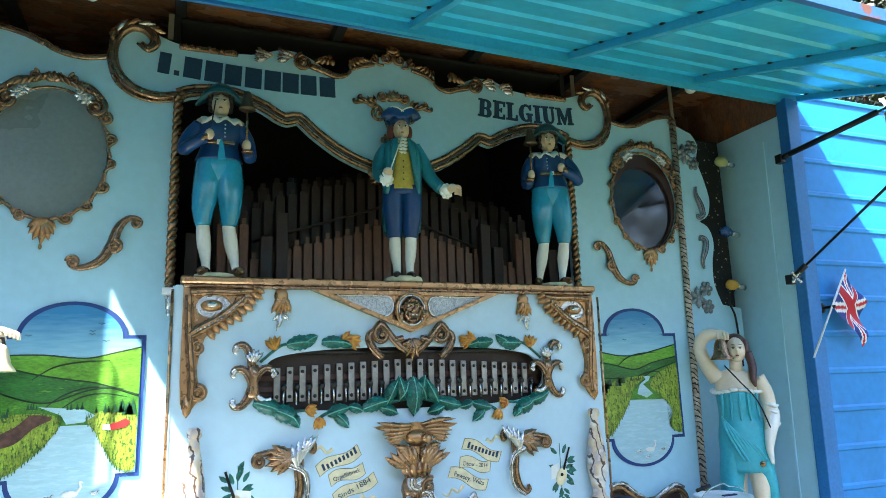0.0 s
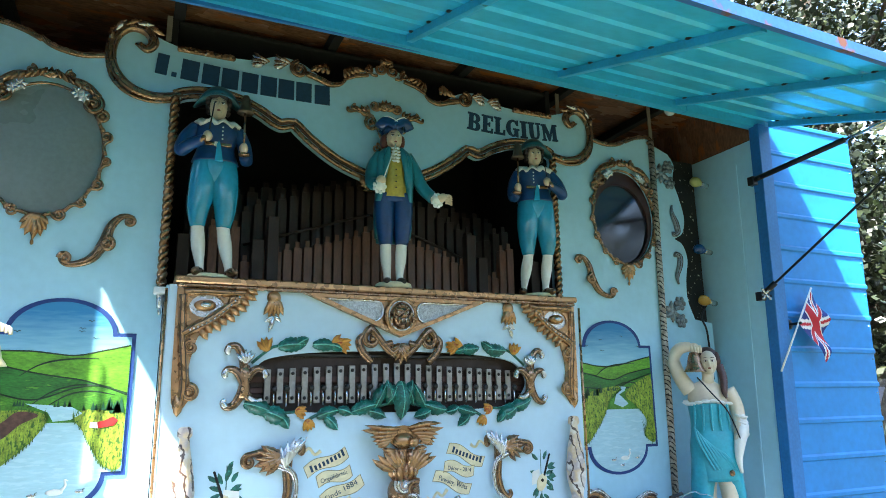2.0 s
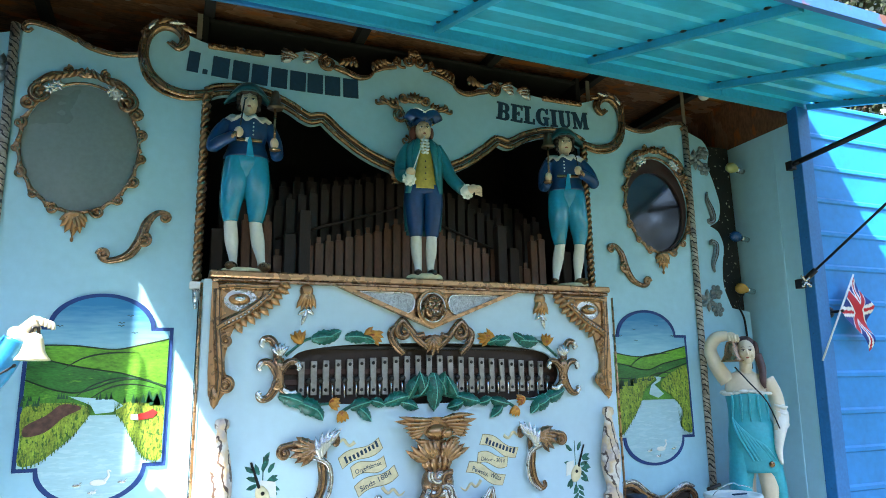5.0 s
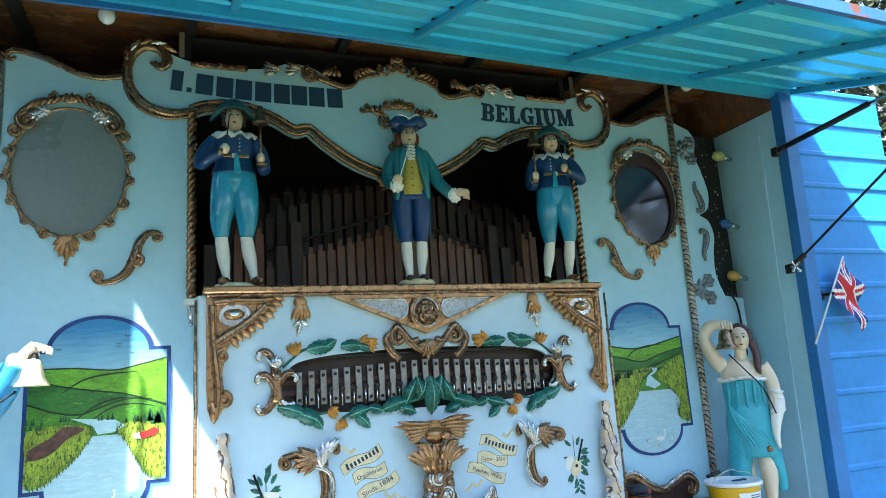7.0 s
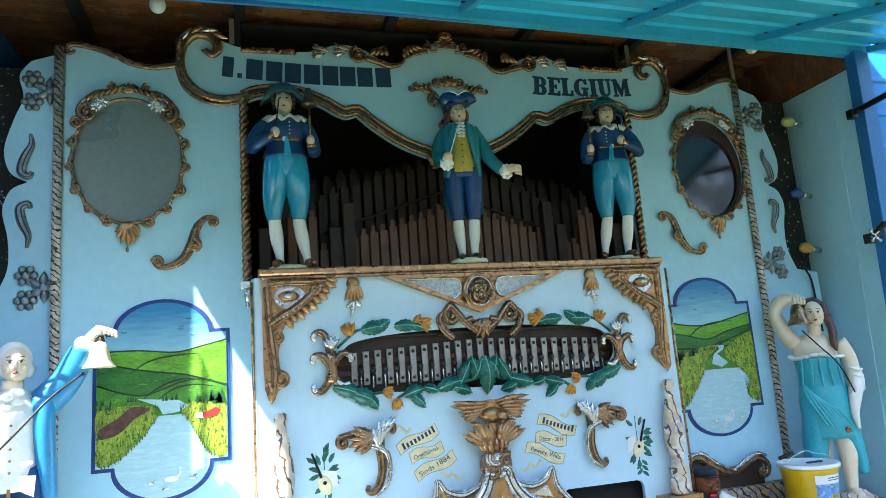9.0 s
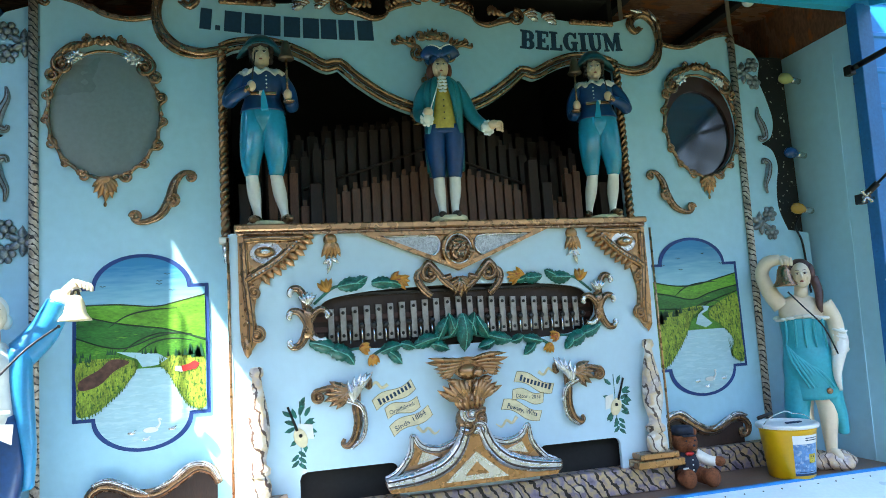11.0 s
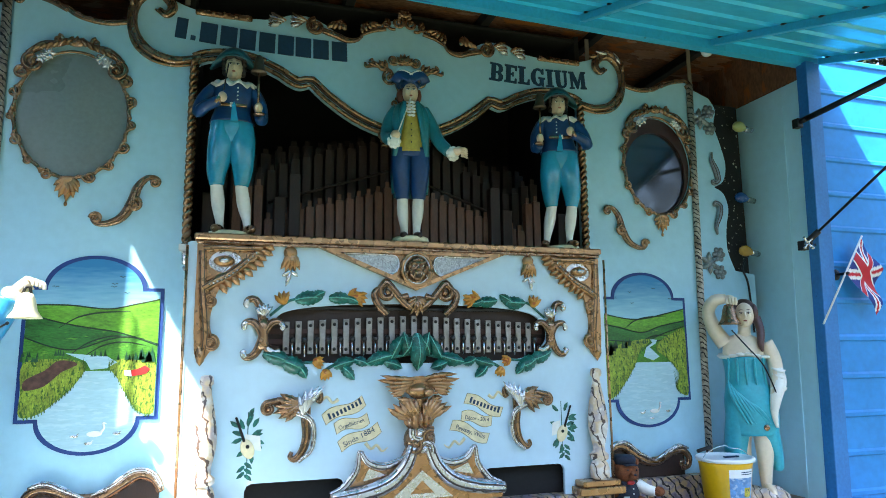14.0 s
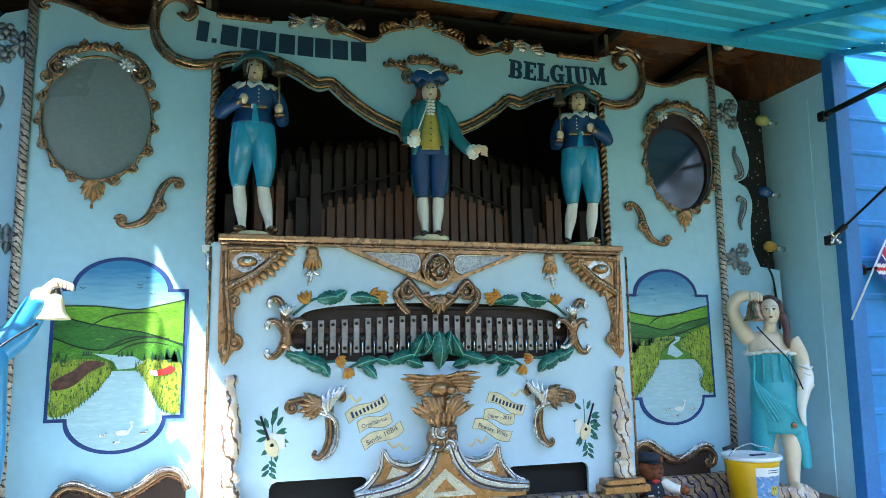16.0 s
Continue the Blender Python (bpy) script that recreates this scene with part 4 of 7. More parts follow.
def landscape(cx, far, mid, near, lbank, rbank, river_x, firs, seed):
    r = random.Random(seed)
    part("picture_border", Geo().prism([panel_outline(cx, 0.009)], -0.006, 0.0), BORDER, organ, "dark blue painted border")
    pic = part("picture", Geo().prism([panel_outline(cx, -0.006)], -0.0075, -0.006), SKYPAINT, organ, "painted river landscape with green hills")
    a, z0, z1 = 0.255, 1.348, 1.878
    low = [(cx + 0.184 * math.cos(t), z0 + 0.137 * math.sin(t)) for t in np.linspace(math.pi, 2 * math.pi, 25)]
    part("painted_river", Geo().prism([[(cx - a, z0), (cx - 0.19, z0)] + low + [(cx + 0.19, z0), (cx + a, z0), (cx + a, 1.60), (cx - a, 1.60)]], -0.0085, -0.0075), WATER, pic)

    def band(ctrl, base, y, mat, name, line=True):
        c = [(cx + q[0], q[1]) for q in curve(ctrl, 8)]
        part(name, Geo().prism([[(cx + ctrl[0][0], base), (cx + ctrl[-1][0], base)] + c[::-1]], y, y + 0.001), mat, pic)
        if line:
            part("painted_outline", Geo().tube([(x, y - 0.0002, z) for x, z in c], (0.0030), 4, depth=0.4), INK, pic)

    band(far, 1.56, -0.0095, HILL1, "painted_hill")
    band(mid, 1.55, -0.0105, HILL2, "painted_hill")
    band(near, 1.54, -0.0115, HILL3, "painted_hill")
    for pts, mt in (([(-0.13, 1.72), (-0.06, 1.765), (0.03, 1.785), (0.14, 1.79)], HILL1), ([(-0.09, 1.60), (-0.02, 1.655), (0.08, 1.685), (0.20, 1.675)], HILL2), ([(-0.03, 1.60), (0.04, 1.645), (0.12, 1.66), (0.21, 1.645)], HILL2)):
        c = [(cx + q[0], q[1]) for q in curve(pts, 6)]
        part("painted_fold", Geo().tube([(x, -0.0117, z) for x, z in c], [0.0012 + 0.0022 * math.sin(math.pi * i / (len(c) - 1)) for i in range(len(c))], 4, depth=0.3), INK, pic)
    part("painted_reach", Geo().prism([[(cx + x, z) for x, z in river_x]], -0.0135, -0.0125), WATER, pic)
    for bank in (lbank, rbank):
        part("painted_bank", Geo().prism([[(cx + q[0], q[1]) for q in curve(bank, 4, True)]], -0.0125, -0.0115), BANK, pic)
        g = Geo()
        c = curve(bank, 6, True)
        for k in range(90):
            q = c[r.randrange(len(c))]
            if abs(q[0]) > 0.235 or q[1] < 1.30:
                continue
            h = r.uniform(0.015, 0.05) * (1.5 if q[1] < 1.45 else 0.6)
            lean = r.uniform(-0.4, 0.4) * h
            g.add([(cx + q[0] - 0.0016, -0.0138, q[1] - 0.01), (cx + q[0] + 0.0016, -0.0138, q[1] - 0.01), (cx + q[0] + lean, -0.0138, q[1] + h)], [(0, 1, 2)], 0, False)
        tagged(part("painted_reed_bed", g, REED, pic), kind="stuff")
    g = Geo()
    for x, z, h in firs:
        for k in range(5):
            xx = x + r.uniform(-0.035, 0.035)
            hh = h * r.uniform(0.6, 1.1)
            g.add([(cx + xx - hh * 0.22, -0.0142, z), (cx + xx + hh * 0.22, -0.0142, z), (cx + xx, -0.0142, z + hh)], [(0, 1, 2)], 0, False)
    tagged(part("painted_fir_belt", g, DARKTREE, pic), kind="stuff")
    g = Geo()
    g.ball((cx + 0.03, -0.0142, 1.282), (0.030, 0.001, 0.012), 0, 12, 6)
    g.stroke([(cx + 0.052, 1.286), (cx + 0.066, 1.305), (cx + 0.062, 1.325), (cx + 0.074, 1.322)], [0.006, 0.004, 0.004, 0.002], -0.0142, 0, 6, 0.2)
    part("painted_swan", g, WHITE, pic)
    for x, z in ((-0.045, 1.275), (0.115, 1.28), (0.01, 1.245)):
        g = Geo()
        g.ball((cx + x, -0.0142, z), (0.016, 0.001, 0.006), 0, 10, 5)
        g.stroke([(cx + x + 0.009, z + 0.002), (cx + x + 0.014, z + 0.010), (cx + x + 0.020, z + 0.009)], [0.003, 0.002, 0.001], -0.0142, 0, 5, 0.2)
        part("painted_cygnet", g, SILVER, pic)
    for k in range(5):
        x, z = cx + r.uniform(-0.2, 0.2), 1.84 + r.uniform(0, 0.1)
        g = Geo().stroke([(x - 0.012, z + 0.004), (x - 0.005, z + 0.006), (x, z), (x + 0.006, z + 0.006), (x + 0.012, z + 0.003)], 0.0012, -0.0092, 0, 4, 0.4, 2)
        part("painted_bird", g, INK, pic)
    return pic


LX = -1.362
pic = landscape(LX,
    [(-0.255, 1.815), (-0.10, 1.815), (0.05, 1.80), (0.15, 1.82), (0.255, 1.845)],
    [(-0.255, 1.78), (-0.14, 1.745), (-0.02, 1.72), (0.10, 1.70), (0.255, 1.65)],
    [(-0.255, 1.68), (-0.15, 1.64), (-0.06, 1.63), (0.06, 1.67), (0.15, 1.68), (0.255, 1.645)],
    [(-0.25, 1.36), (-0.18, 1.37), (-0.12, 1.42), (-0.06, 1.48), (-0.02, 1.555), (-0.06, 1.585), (-0.14, 1.59), (-0.25, 1.575), (-0.253, 1.45)],
    [(0.25, 1.36), (0.19, 1.37), (0.14, 1.44), (0.11, 1.50), (0.07, 1.56), (0.12, 1.59), (0.20, 1.58), (0.25, 1.57), (0.253, 1.45)],
    [(-0.10, 1.615), (0.06, 1.60), (0.10, 1.575), (0.06, 1.55), (0.0, 1.545), (-0.02, 1.58)],
    [(-0.22, 1.60, 0.03), (-0.14, 1.605, 0.025), (0.02, 1.60, 0.03), (0.12, 1.585, 0.035), (0.20, 1.585, 0.055), (0.23, 1.575, 0.06), (-0.23, 1.58, 0.03)], 3)
part("painted_earthbank", Geo().prism([[(LX + q[0], q[1]) for q in curve([(-0.24, 1.465), (-0.17, 1.48), (-0.11, 1.535), (-0.05, 1.57), (-0.12, 1.585), (-0.17, 1.545), (-0.24, 1.505)], 4, True)]], -0.0138, -0.0126), EARTH, pic)
part("painted_barn", Geo().prism([[(LX + 0.16, 1.515), (LX + 0.215, 1.525), (LX + 0.23, 1.545), (LX + 0.21, 1.56), (LX + 0.18, 1.545), (LX + 0.155, 1.54)]], -0.0142, -0.0128), RED, pic)
part("painted_barn_wall", Geo().prism([[(LX + 0.13, 1.52), (LX + 0.16, 1.515), (LX + 0.155, 1.54), (LX + 0.13, 1.54)]], -0.0142, -0.0128), WHITE, pic)
landscape(1.355,
    [(-0.255, 1.80), (-0.12, 1.775), (0.0, 1.775), (0.12, 1.80), (0.255, 1.83)],
    [(-0.255, 1.745), (-0.15, 1.725), (-0.02, 1.70), (0.10, 1.735), (0.255, 1.765)],
    [(-0.255, 1.66), (-0.15, 1.655), (0.0, 1.65), (0.10, 1.69), (0.255, 1.735)],
    [(-0.25, 1.36), (-0.20, 1.37), (-0.13, 1.45), (-0.08, 1.52), (-0.04, 1.60), (0.03, 1.66), (-0.08, 1.655), (-0.25, 1.60), (-0.253, 1.45)],
    [(0.25, 1.36), (0.18, 1.40), (0.20, 1.48), (0.13, 1.56), (0.06, 1.61), (0.10, 1.66), (0.18, 1.70), (0.25, 1.71), (0.253, 1.5)],
    [(0.02, 1.665), (0.07, 1.66), (0.06, 1.64), (0.02, 1.62), (0.08, 1.57), (0.04, 1.55), (-0.02, 1.57), (0.0, 1.62), (0.04, 1.645)],
    [(-0.22, 1.60, 0.06), (-0.16, 1.615, 0.055), (-0.10, 1.63, 0.045), (-0.03, 1.64, 0.03), (-0.24, 1.58, 0.07)], 8)

# ---- lower front carving ----
Y = CY
for s in (-1, 1):
    arc = curve([(0.670, 2.052), (0.700, 2.010), (0.735, 1.972), (0.780, 1.935), (0.830, 1.905), (0.865, 1.868), (0.882, 1.810)], 4)
    plate = [tuple(q) for q in arc] + [tuple(q) for q in curve([(0.882, 1.81), (0.893, 1.75), (0.886, 1.69), (0.872, 1.645), (0.895, 1.605), (0.925, 1.570), (0.950, 1.61)], 3)][1:] + [(0.955, 1.70), (0.955, 2.064)]
    eye_hole = [(0.775, 2.005), (0.80, 1.965), (0.85, 1.945), (0.895, 1.965), (0.905, 2.0), (0.87, 2.035), (0.81, 2.035)]
    g = Geo().prism([[(s * x, z) for x, z in plate], [(s * q[0], q[1]) for q in curve(eye_hole, 4, True)]], Y - 0.016, Y)
    g.stroke([(s * x, z) for x, z in ((0.915, 1.60), (0.908, 1.68), (0.915, 1.77), (0.925, 1.86), (0.930, 1.95), (0.932, 2.035))], [0.012, 0.018, 0.020, 0.018, 0.017, 0.018], Y - 0.018)
    g.stroke([(s * x, z) for x, z in ((0.925, 1.875), (0.880, 1.905), (0.820, 1.940), (0.765, 1.985), (0.715, 2.035))], [0.020, 0.022, 0.020, 0.017, 0.012], Y - 0.018)
    g.stroke([(s * x, z) for x, z in ((0.93, 2.045), (0.85, 2.052), (0.76, 2.050), (0.685, 2.056))], [0.016, 0.016, 0.015, 0.010], Y - 0.018)
    g.volute(s * 0.888, 1.648, 0.030, 1.4, 90, s, 0.013, Y - 0.022)
    g.volute(s * 0.892, 1.825, 0.026, 1.4, 90, -s, 0.012, Y - 0.022)
    g.volute(s * 0.735, 2.018, 0.022, 1.3, 20, s, 0.010, Y - 0.022)
    g.leaf(s * 0.930, 1.64, 0.085, -90 - s * 3, 0.022, Y - 0.016, 0, 4, 0.018)
    for k in range(10):
        q = arc[2 * k]
        g.leaf(s * (q[0] + 0.016), q[1] + 0.016, 0.052 + 0.010 * (k % 2), 90 + s * (112 + 3.5 * k), 0.017, Y - 0.016, 0, 3, 0.018)
    g.ball((s * 0.845, Y - 0.014, 1.995), (0.044, 0.020, 0.024), 0, 14, 8)
    bracket = part("corner_bracket", g, [GOLD, DARKLINE], organ, "gilt carved corner bracket")
    part("bracket_field", Geo().prism([[(s * q[0] * 1.0, q[1]) for q in curve(eye_hole, 4, True)]], Y - 0.006, Y - 0.001), SILVER, bracket)
    part("eye_bead", Geo().ball((s * 0.845, Y - 0.032, 1.995), (0.022, 0.010, 0.011), 0, 12, 6), SILVER, bracket)
    dots = Geo()
    for k in range(13):
        u = k / 12
        dots.ball((s * (0.900 - 0.185 * u), Y - 0.038, 1.892 + 0.140 * u - 0.02 * math.sin(math.pi * u)), (0.0045, 0.004, 0.0045), 0, 6, 4)
    tagged(part("bracket_beading", dots, SILVER, bracket), kind="stuff")
    # hanging mask drops
    g = Geo().ball((s * 0.570, Y - 0.006, 2.04), (0.030, 0.020, 0.030), 0, 12, 8)
    for k in range(5):
        g.leaf(s * 0.570, 2.05, 0.095, -90 + 13 * (k - 2), 0.015, Y - 0.008, 0, 3, 0.016)
    part("drop_ornament", g, GOLD, organ)
    g = Geo()
    g.leaf(s * 0.570, 1.965, 0.045, -140, 0.012, Y - 0.006, 0, 3, 0.012)
    g.leaf(s * 0.570, 1.965, 0.045, -40, 0.012, Y - 0.006, 0, 3, 0.012)
    g.leaf(s * 0.570, 1.965, 0.075, -90 + s * 14, 0.012, Y - 0.006, 0, 3, 0.012)
    part("drop_leaf", g, SILVER, organ)
    # flanking scrolls of the bell-bar opening
    g = Geo().tube([(s * 0.677, Y - 0.012, z) for z in (1.625, 1.65, 1.685, 1.72, 1.755)], [(0.034, 0.02), (0.024, 0.02), (0.021, 0.02), (0.026, 0.022), (0.020, 0.018)], 12)
    tips = []
    for path in (((0.672, 1.66), (0.690, 1.705), (0.715, 1.735), (0.745, 1.738), (0.757, 1.718), (0.748, 1.706)), ((0.682, 1.750), (0.690, 1.795), (0.712, 1.832), (0.740, 1.832), (0.750, 1.812), (0.740, 1.802)),
                 ((0.682, 1.665), (0.695, 1.625), (0.718, 1.595), (0.745, 1.590), (0.757, 1.608), (0.748, 1.620)), ((0.682, 1.67), (0.660, 1.715), (0.632, 1.740), (0.604, 1.736), (0.594, 1.716), (0.604, 1.706)),
                 ((0.680, 1.665), (0.660, 1.630), (0.632, 1.610), (0.606, 1.618))):
        g.stroke([(s * x, z) for x, z in path], [0.018, 0.018, 0.016, 0.014, 0.012, 0.008][:len(path)], Y - 0.014)
        tips.append(path[-3:])
    flank = part("flank_scroll", g, [BRONZE, DARKLINE], organ, "bronze carved scroll with four curling arms")
    for path in tips:
        part("scroll_tip", Geo().stroke([(s * x, z) for x, z in path], [0.010, 0.011, 0.008], Y - 0.022), SILVER, flank)
    g = Geo().ball((s * 0.677, Y - 0.016, 1.785), (0.026, 0.018, 0.026), 0, 12, 8)
    for k in range(5):
        g.leaf(s * 0.677, 1.765, 0.055, 90 + 22 * (k - 2), 0.011, Y - 0.026, 0, 3, 0.014)
    part("flank_shell", g, SILVER, flank)
    # garlands over and under the bell bars
    for x, z, L, a, w in ((0.545, 1.835, 0.12, 176, 0.028), (0.475, 1.838, 0.07, 150, 0.02), (0.40, 1.845, 0.11, -176, 0.024), (0.33, 1.848, 0.07, 200, 0.018)):
        part("garland_leaf", Geo().leaf(s * x, z, L, a if s > 0 else 180 - a, w * 1.25, Y - 0.008, 0, 5, 0.026, 1), [LEAF, VEIN], organ)
    for x, z, a in ((0.590, 1.815, 75), (0.315, 1.848, 165), (0.285, 1.855, 200)):
        g = Geo()
        for k in range(4):
            g.leaf(s * x, z, 0.06, (a if s > 0 else 180 - a) + 22 * (k - 1.5), 0.013, Y - 0.01, 0, 3, 0.018)
        part("garland_bud", g, BUD, organ)
    part("garland_stem", Geo().stroke([(s * q, z) for q, z in ((0.65, 1.765), (0.61, 1.80), (0.57, 1.83), (0.545, 1.838))], 0.006, Y - 0.004), LEAF, organ)
    for x, z, L, a, w in ((0.675, 1.605, 0.13, 200, 0.036), (0.60, 1.575, 0.12, 205, 0.040), (0.53, 1.555, 0.07, 235, 0.026), (0.375, 1.545, 0.10, 165, 0.030), (0.345, 1.55, 0.09, 225, 0.026), (0.285, 1.575, 0.07, 200, 0.024), (0.225, 1.560, 0.13, 165, 0.034), (0.12, 1.575, 0.12, 118, 0.030), (0.15, 1.565, 0.09, 200, 0.028), (0.035, 1.60, 0.10, 75, 0.030), (0.02, 1.67, 0.09, -62, 0.032)):
        part("garland_leaf", Geo().leaf(s * x, z, L, a if s > 0 else 180 - a, w, Y - 0.010, 0, 5, 0.030, 1), [LEAF, VEIN], organ)
    for x, z, a in ((0.465, 1.568, 190), (0.415, 1.535, -105)):
        g = Geo()
        for k in range(4):
            g.leaf(s * x, z, 0.05, (a if s > 0 else 180 - a) + 20 * (k - 1.5), 0.013, Y - 0.010, 0, 3, 0.016)
        part("garland_bud", g, BUD, organ)
    part("garland_stem", Geo().stroke([(s * q, z) for q, z in ((0.66, 1.60), (0.57, 1.565), (0.46, 1.566))], 0.006, Y - 0.004), LEAF, organ)
    part("garland_stem", Geo().stroke([(s * q, z) for q, z in ((0.41, 1.53), (0.375, 1.55), (0.30, 1.572), (0.24, 1.555), (0.14, 1.575), (0.02, 1.60))], 0.007, Y - 0.004), LEAF, organ)
    # T-shaped leaf brackets
    g = Geo()
    g.stroke([(s * x, z) for x, z in ((0.475, 1.40), (0.455, 1.435), (0.43, 1.43), (0.43, 1.40), (0.445, 1.405))], [0.014, 0.014, 0.012, 0.011, 0.008], Y - 0.01)
    g.stroke([(s * x, z) for x, z in ((0.49, 1.395), (0.49, 1.33), (0.485, 1.26), (0.50, 1.20), (0.53, 1.165), (0.552, 1.175), (0.545, 1.195))], [0.022, 0.020, 0.019, 0.017, 0.014, 0.011, 0.008], Y - 0.01)
    for k in range(6):
        g.leaf(s * 0.50, 1.39 + 0.004 * k, 0.135 - 0.008 * abs(k - 3), 90 - s * (65 + 15 * k), 0.020, Y - 0.018, 0, 4, 0.026)
    g.volute(s * 0.645, 1.375, 0.026, 1.2, 90, -s, 0.013, Y - 0.014, tail=[(s * 0.52, 1.385), (s * 0.58, 1.41)])
    part("leaf_bracket", g, BRONZE, organ, "gilt carved acanthus bracket")
    g = Geo()
    for k in range(5):
        g.leaf(s * (0.50 - 0.006 * k), 1.34 + 0.012 * k, 0.10, 90 - s * (14 - 13 * k), 0.014, Y - 0.034, 0, 3, 0.016)
    g.stroke([(s * x, z) for x, z in ((0.53, 1.36), (0.47, 1.325), (0.455, 1.26), (0.47, 1.195), (0.52, 1.155))], [0.016, 0.012, 0.010, 0.009, 0.006], Y - 0.028)
    part("leaf_highlight", g, SILVER, organ)

# triangular pediment with a mask
g = Geo()
tri = [(-0.445, 2.066), (0.445, 2.066), (0.0, 1.885)]
inner = [(-0.36, 2.050), (0.36, 2.050), (0.0, 1.905)]
g.prism([tri, inner], Y - 0.030, Y)
part("pediment", g, GOLD, organ)
part("pediment_field", Geo().prism([inner], Y - 0.008, Y), GOLD, organ)
FLECK = paint("silver_texture", (0.42, 0.44, 0.46), 0.4, 0.5, 0.5, 60, 160, 0.6)
for s in (-1, 1):
    pts = curve([(s * x, z) for x, z in ((0.345, 2.044), (0.22, 2.046), (0.115, 2.044), (0.088, 2.025), (0.085, 1.99), (0.105, 1.962), (0.14, 1.958), (0.22, 1.990), (0.30, 2.024))], 4, True)
    part("pediment_inlay", Geo().prism([[tuple(q) for q in pts]], Y - 0.014, Y - 0.008), FLECK, organ)
    part("inlay_bead", Geo().tube([(q[0], Y - 0.016, q[1]) for q in pts + pts[:1]], 0.005, 6), SILVER, organ)
g = Geo().tube([(x, Y - 0.026, z) for x, z in ellipse(0, 1.982, 0.070, 0.076, 30)] + [(0.070, Y - 0.026, 1.982)], 0.009, 8)
part("mask_ring", g, GOLD, organ)
part("mask_ring_bead", Geo().tube([(x, Y - 0.030, z) for x, z in ellipse(0, 1.982, 0.060, 0.066, 30)] + [(0.060, Y - 0.030, 1.982)], 0.004, 6), SILVER, organ)
# snarling mask: brow, muzzle, open mouth with fangs, hair in locks
g = Geo().ball((0, Y - 0.022, 1.984), (0.043, 0.034, 0.056), 0, 16, 12)
g.ball((0, Y - 0.046, 1.962), (0.030, 0.022, 0.022), 0, 12, 8).ball((0, Y - 0.064, 1.980), (0.013, 0.014, 0.012), 0, 10, 6)
for d in (-1, 1):
    g.ball((d * 0.008, Y - 0.066, 1.974), (0.007, 0.006, 0.006), 0, 8, 5)
    g.tube([(d * 0.034, Y - 0.046, 2.006), (d * 0.018, Y - 0.056, 2.008), (d * 0.005, Y - 0.056, 1.998)], [0.005, 0.007, 0.005], 8)
    g.ball((d * 0.018, Y - 0.051, 1.996), (0.0085, 0.006, 0.006), 2, 8, 6).ball((d * 0.017, Y - 0.056, 1.996), (0.004, 0.003, 0.004), 1, 6, 5)
    g.ball((d * 0.030, Y - 0.042, 1.972), (0.012, 0.012, 0.013), 0, 8, 6)
    g.tube([(d * 0.009, Y - 0.068, 1.960), (d * 0.009, Y - 0.069, 1.950)], [0.003, 0.001], 6, 2)
    g.tube([(d * 0.026, Y - 0.050, 1.975), (d * 0.022, Y - 0.060, 1.955), (d * 0.016, Y - 0.056, 1.938)], [0.004, 0.005, 0.003], 6)
    for k in range(5):
        g.tube([(d * 0.010 * k, Y - 0.030, 2.036 - 0.003 * k * k), (d * (0.012 * k + 0.006), Y - 0.046, 2.028 - 0.004 * k * k), (d * (0.012 * k + 0.004), Y - 0.046, 2.012 - 0.004 * k * k)], [0.007, 0.008, 0.004], 7)
        g.tube([(d * 0.040, Y - 0.028, 2.006 - 0.016 * k), (d * 0.048, Y - 0.030, 1.996 - 0.016 * k), (d * 0.042, Y - 0.028, 1.988 - 0.016 * k)], [0.006, 0.007, 0.003], 7)
g.ball((0, Y - 0.058, 1.950), (0.018, 0.012, 0.010), 1, 10, 6).ball((0, Y - 0.046, 1.934), (0.016, 0.014, 0.008), 0, 10, 6)
part("lion_mask", g, [BRONZE, DARKLINE, WHITE], organ, "bronze snarling mask with white fangs")
g = Geo()
for s in (-1, 1):
    g.volute(s * 0.135, 1.875, 0.042, 1.1, 90, -s, 0.017, Y - 0.018, tail=[(s * 0.02, 1.80), (s * 0.07, 1.84)])
    g.stroke([(s * x, z) for x, z in ((0.16, 1.90), (0.195, 1.87), (0.18, 1.82), (0.135, 1.775))], [0.010, 0.016, 0.018, 0.016], Y - 0.016)
    g.stroke([(s * x, z) for x, z in ((0.04, 1.86), (0.08, 1.85), (0.10, 1.87))], [0.014, 0.016, 0.008], Y - 0.02)
for k in range(7):
    g.leaf(0, 1.855, 0.095 - 0.01 * abs(k - 3), -90 + 20 * (k - 3), 0.017, Y - 0.016, 0, 3, 0.02)
part("pediment_scroll", g, BRONZE, organ)
part("garland_leaf", Geo().leaf(0, 1.69, 0.17, -90, 0.045, Y - 0.02, 0, 6, 0.034, 1), [LEAF, VEIN], organ)

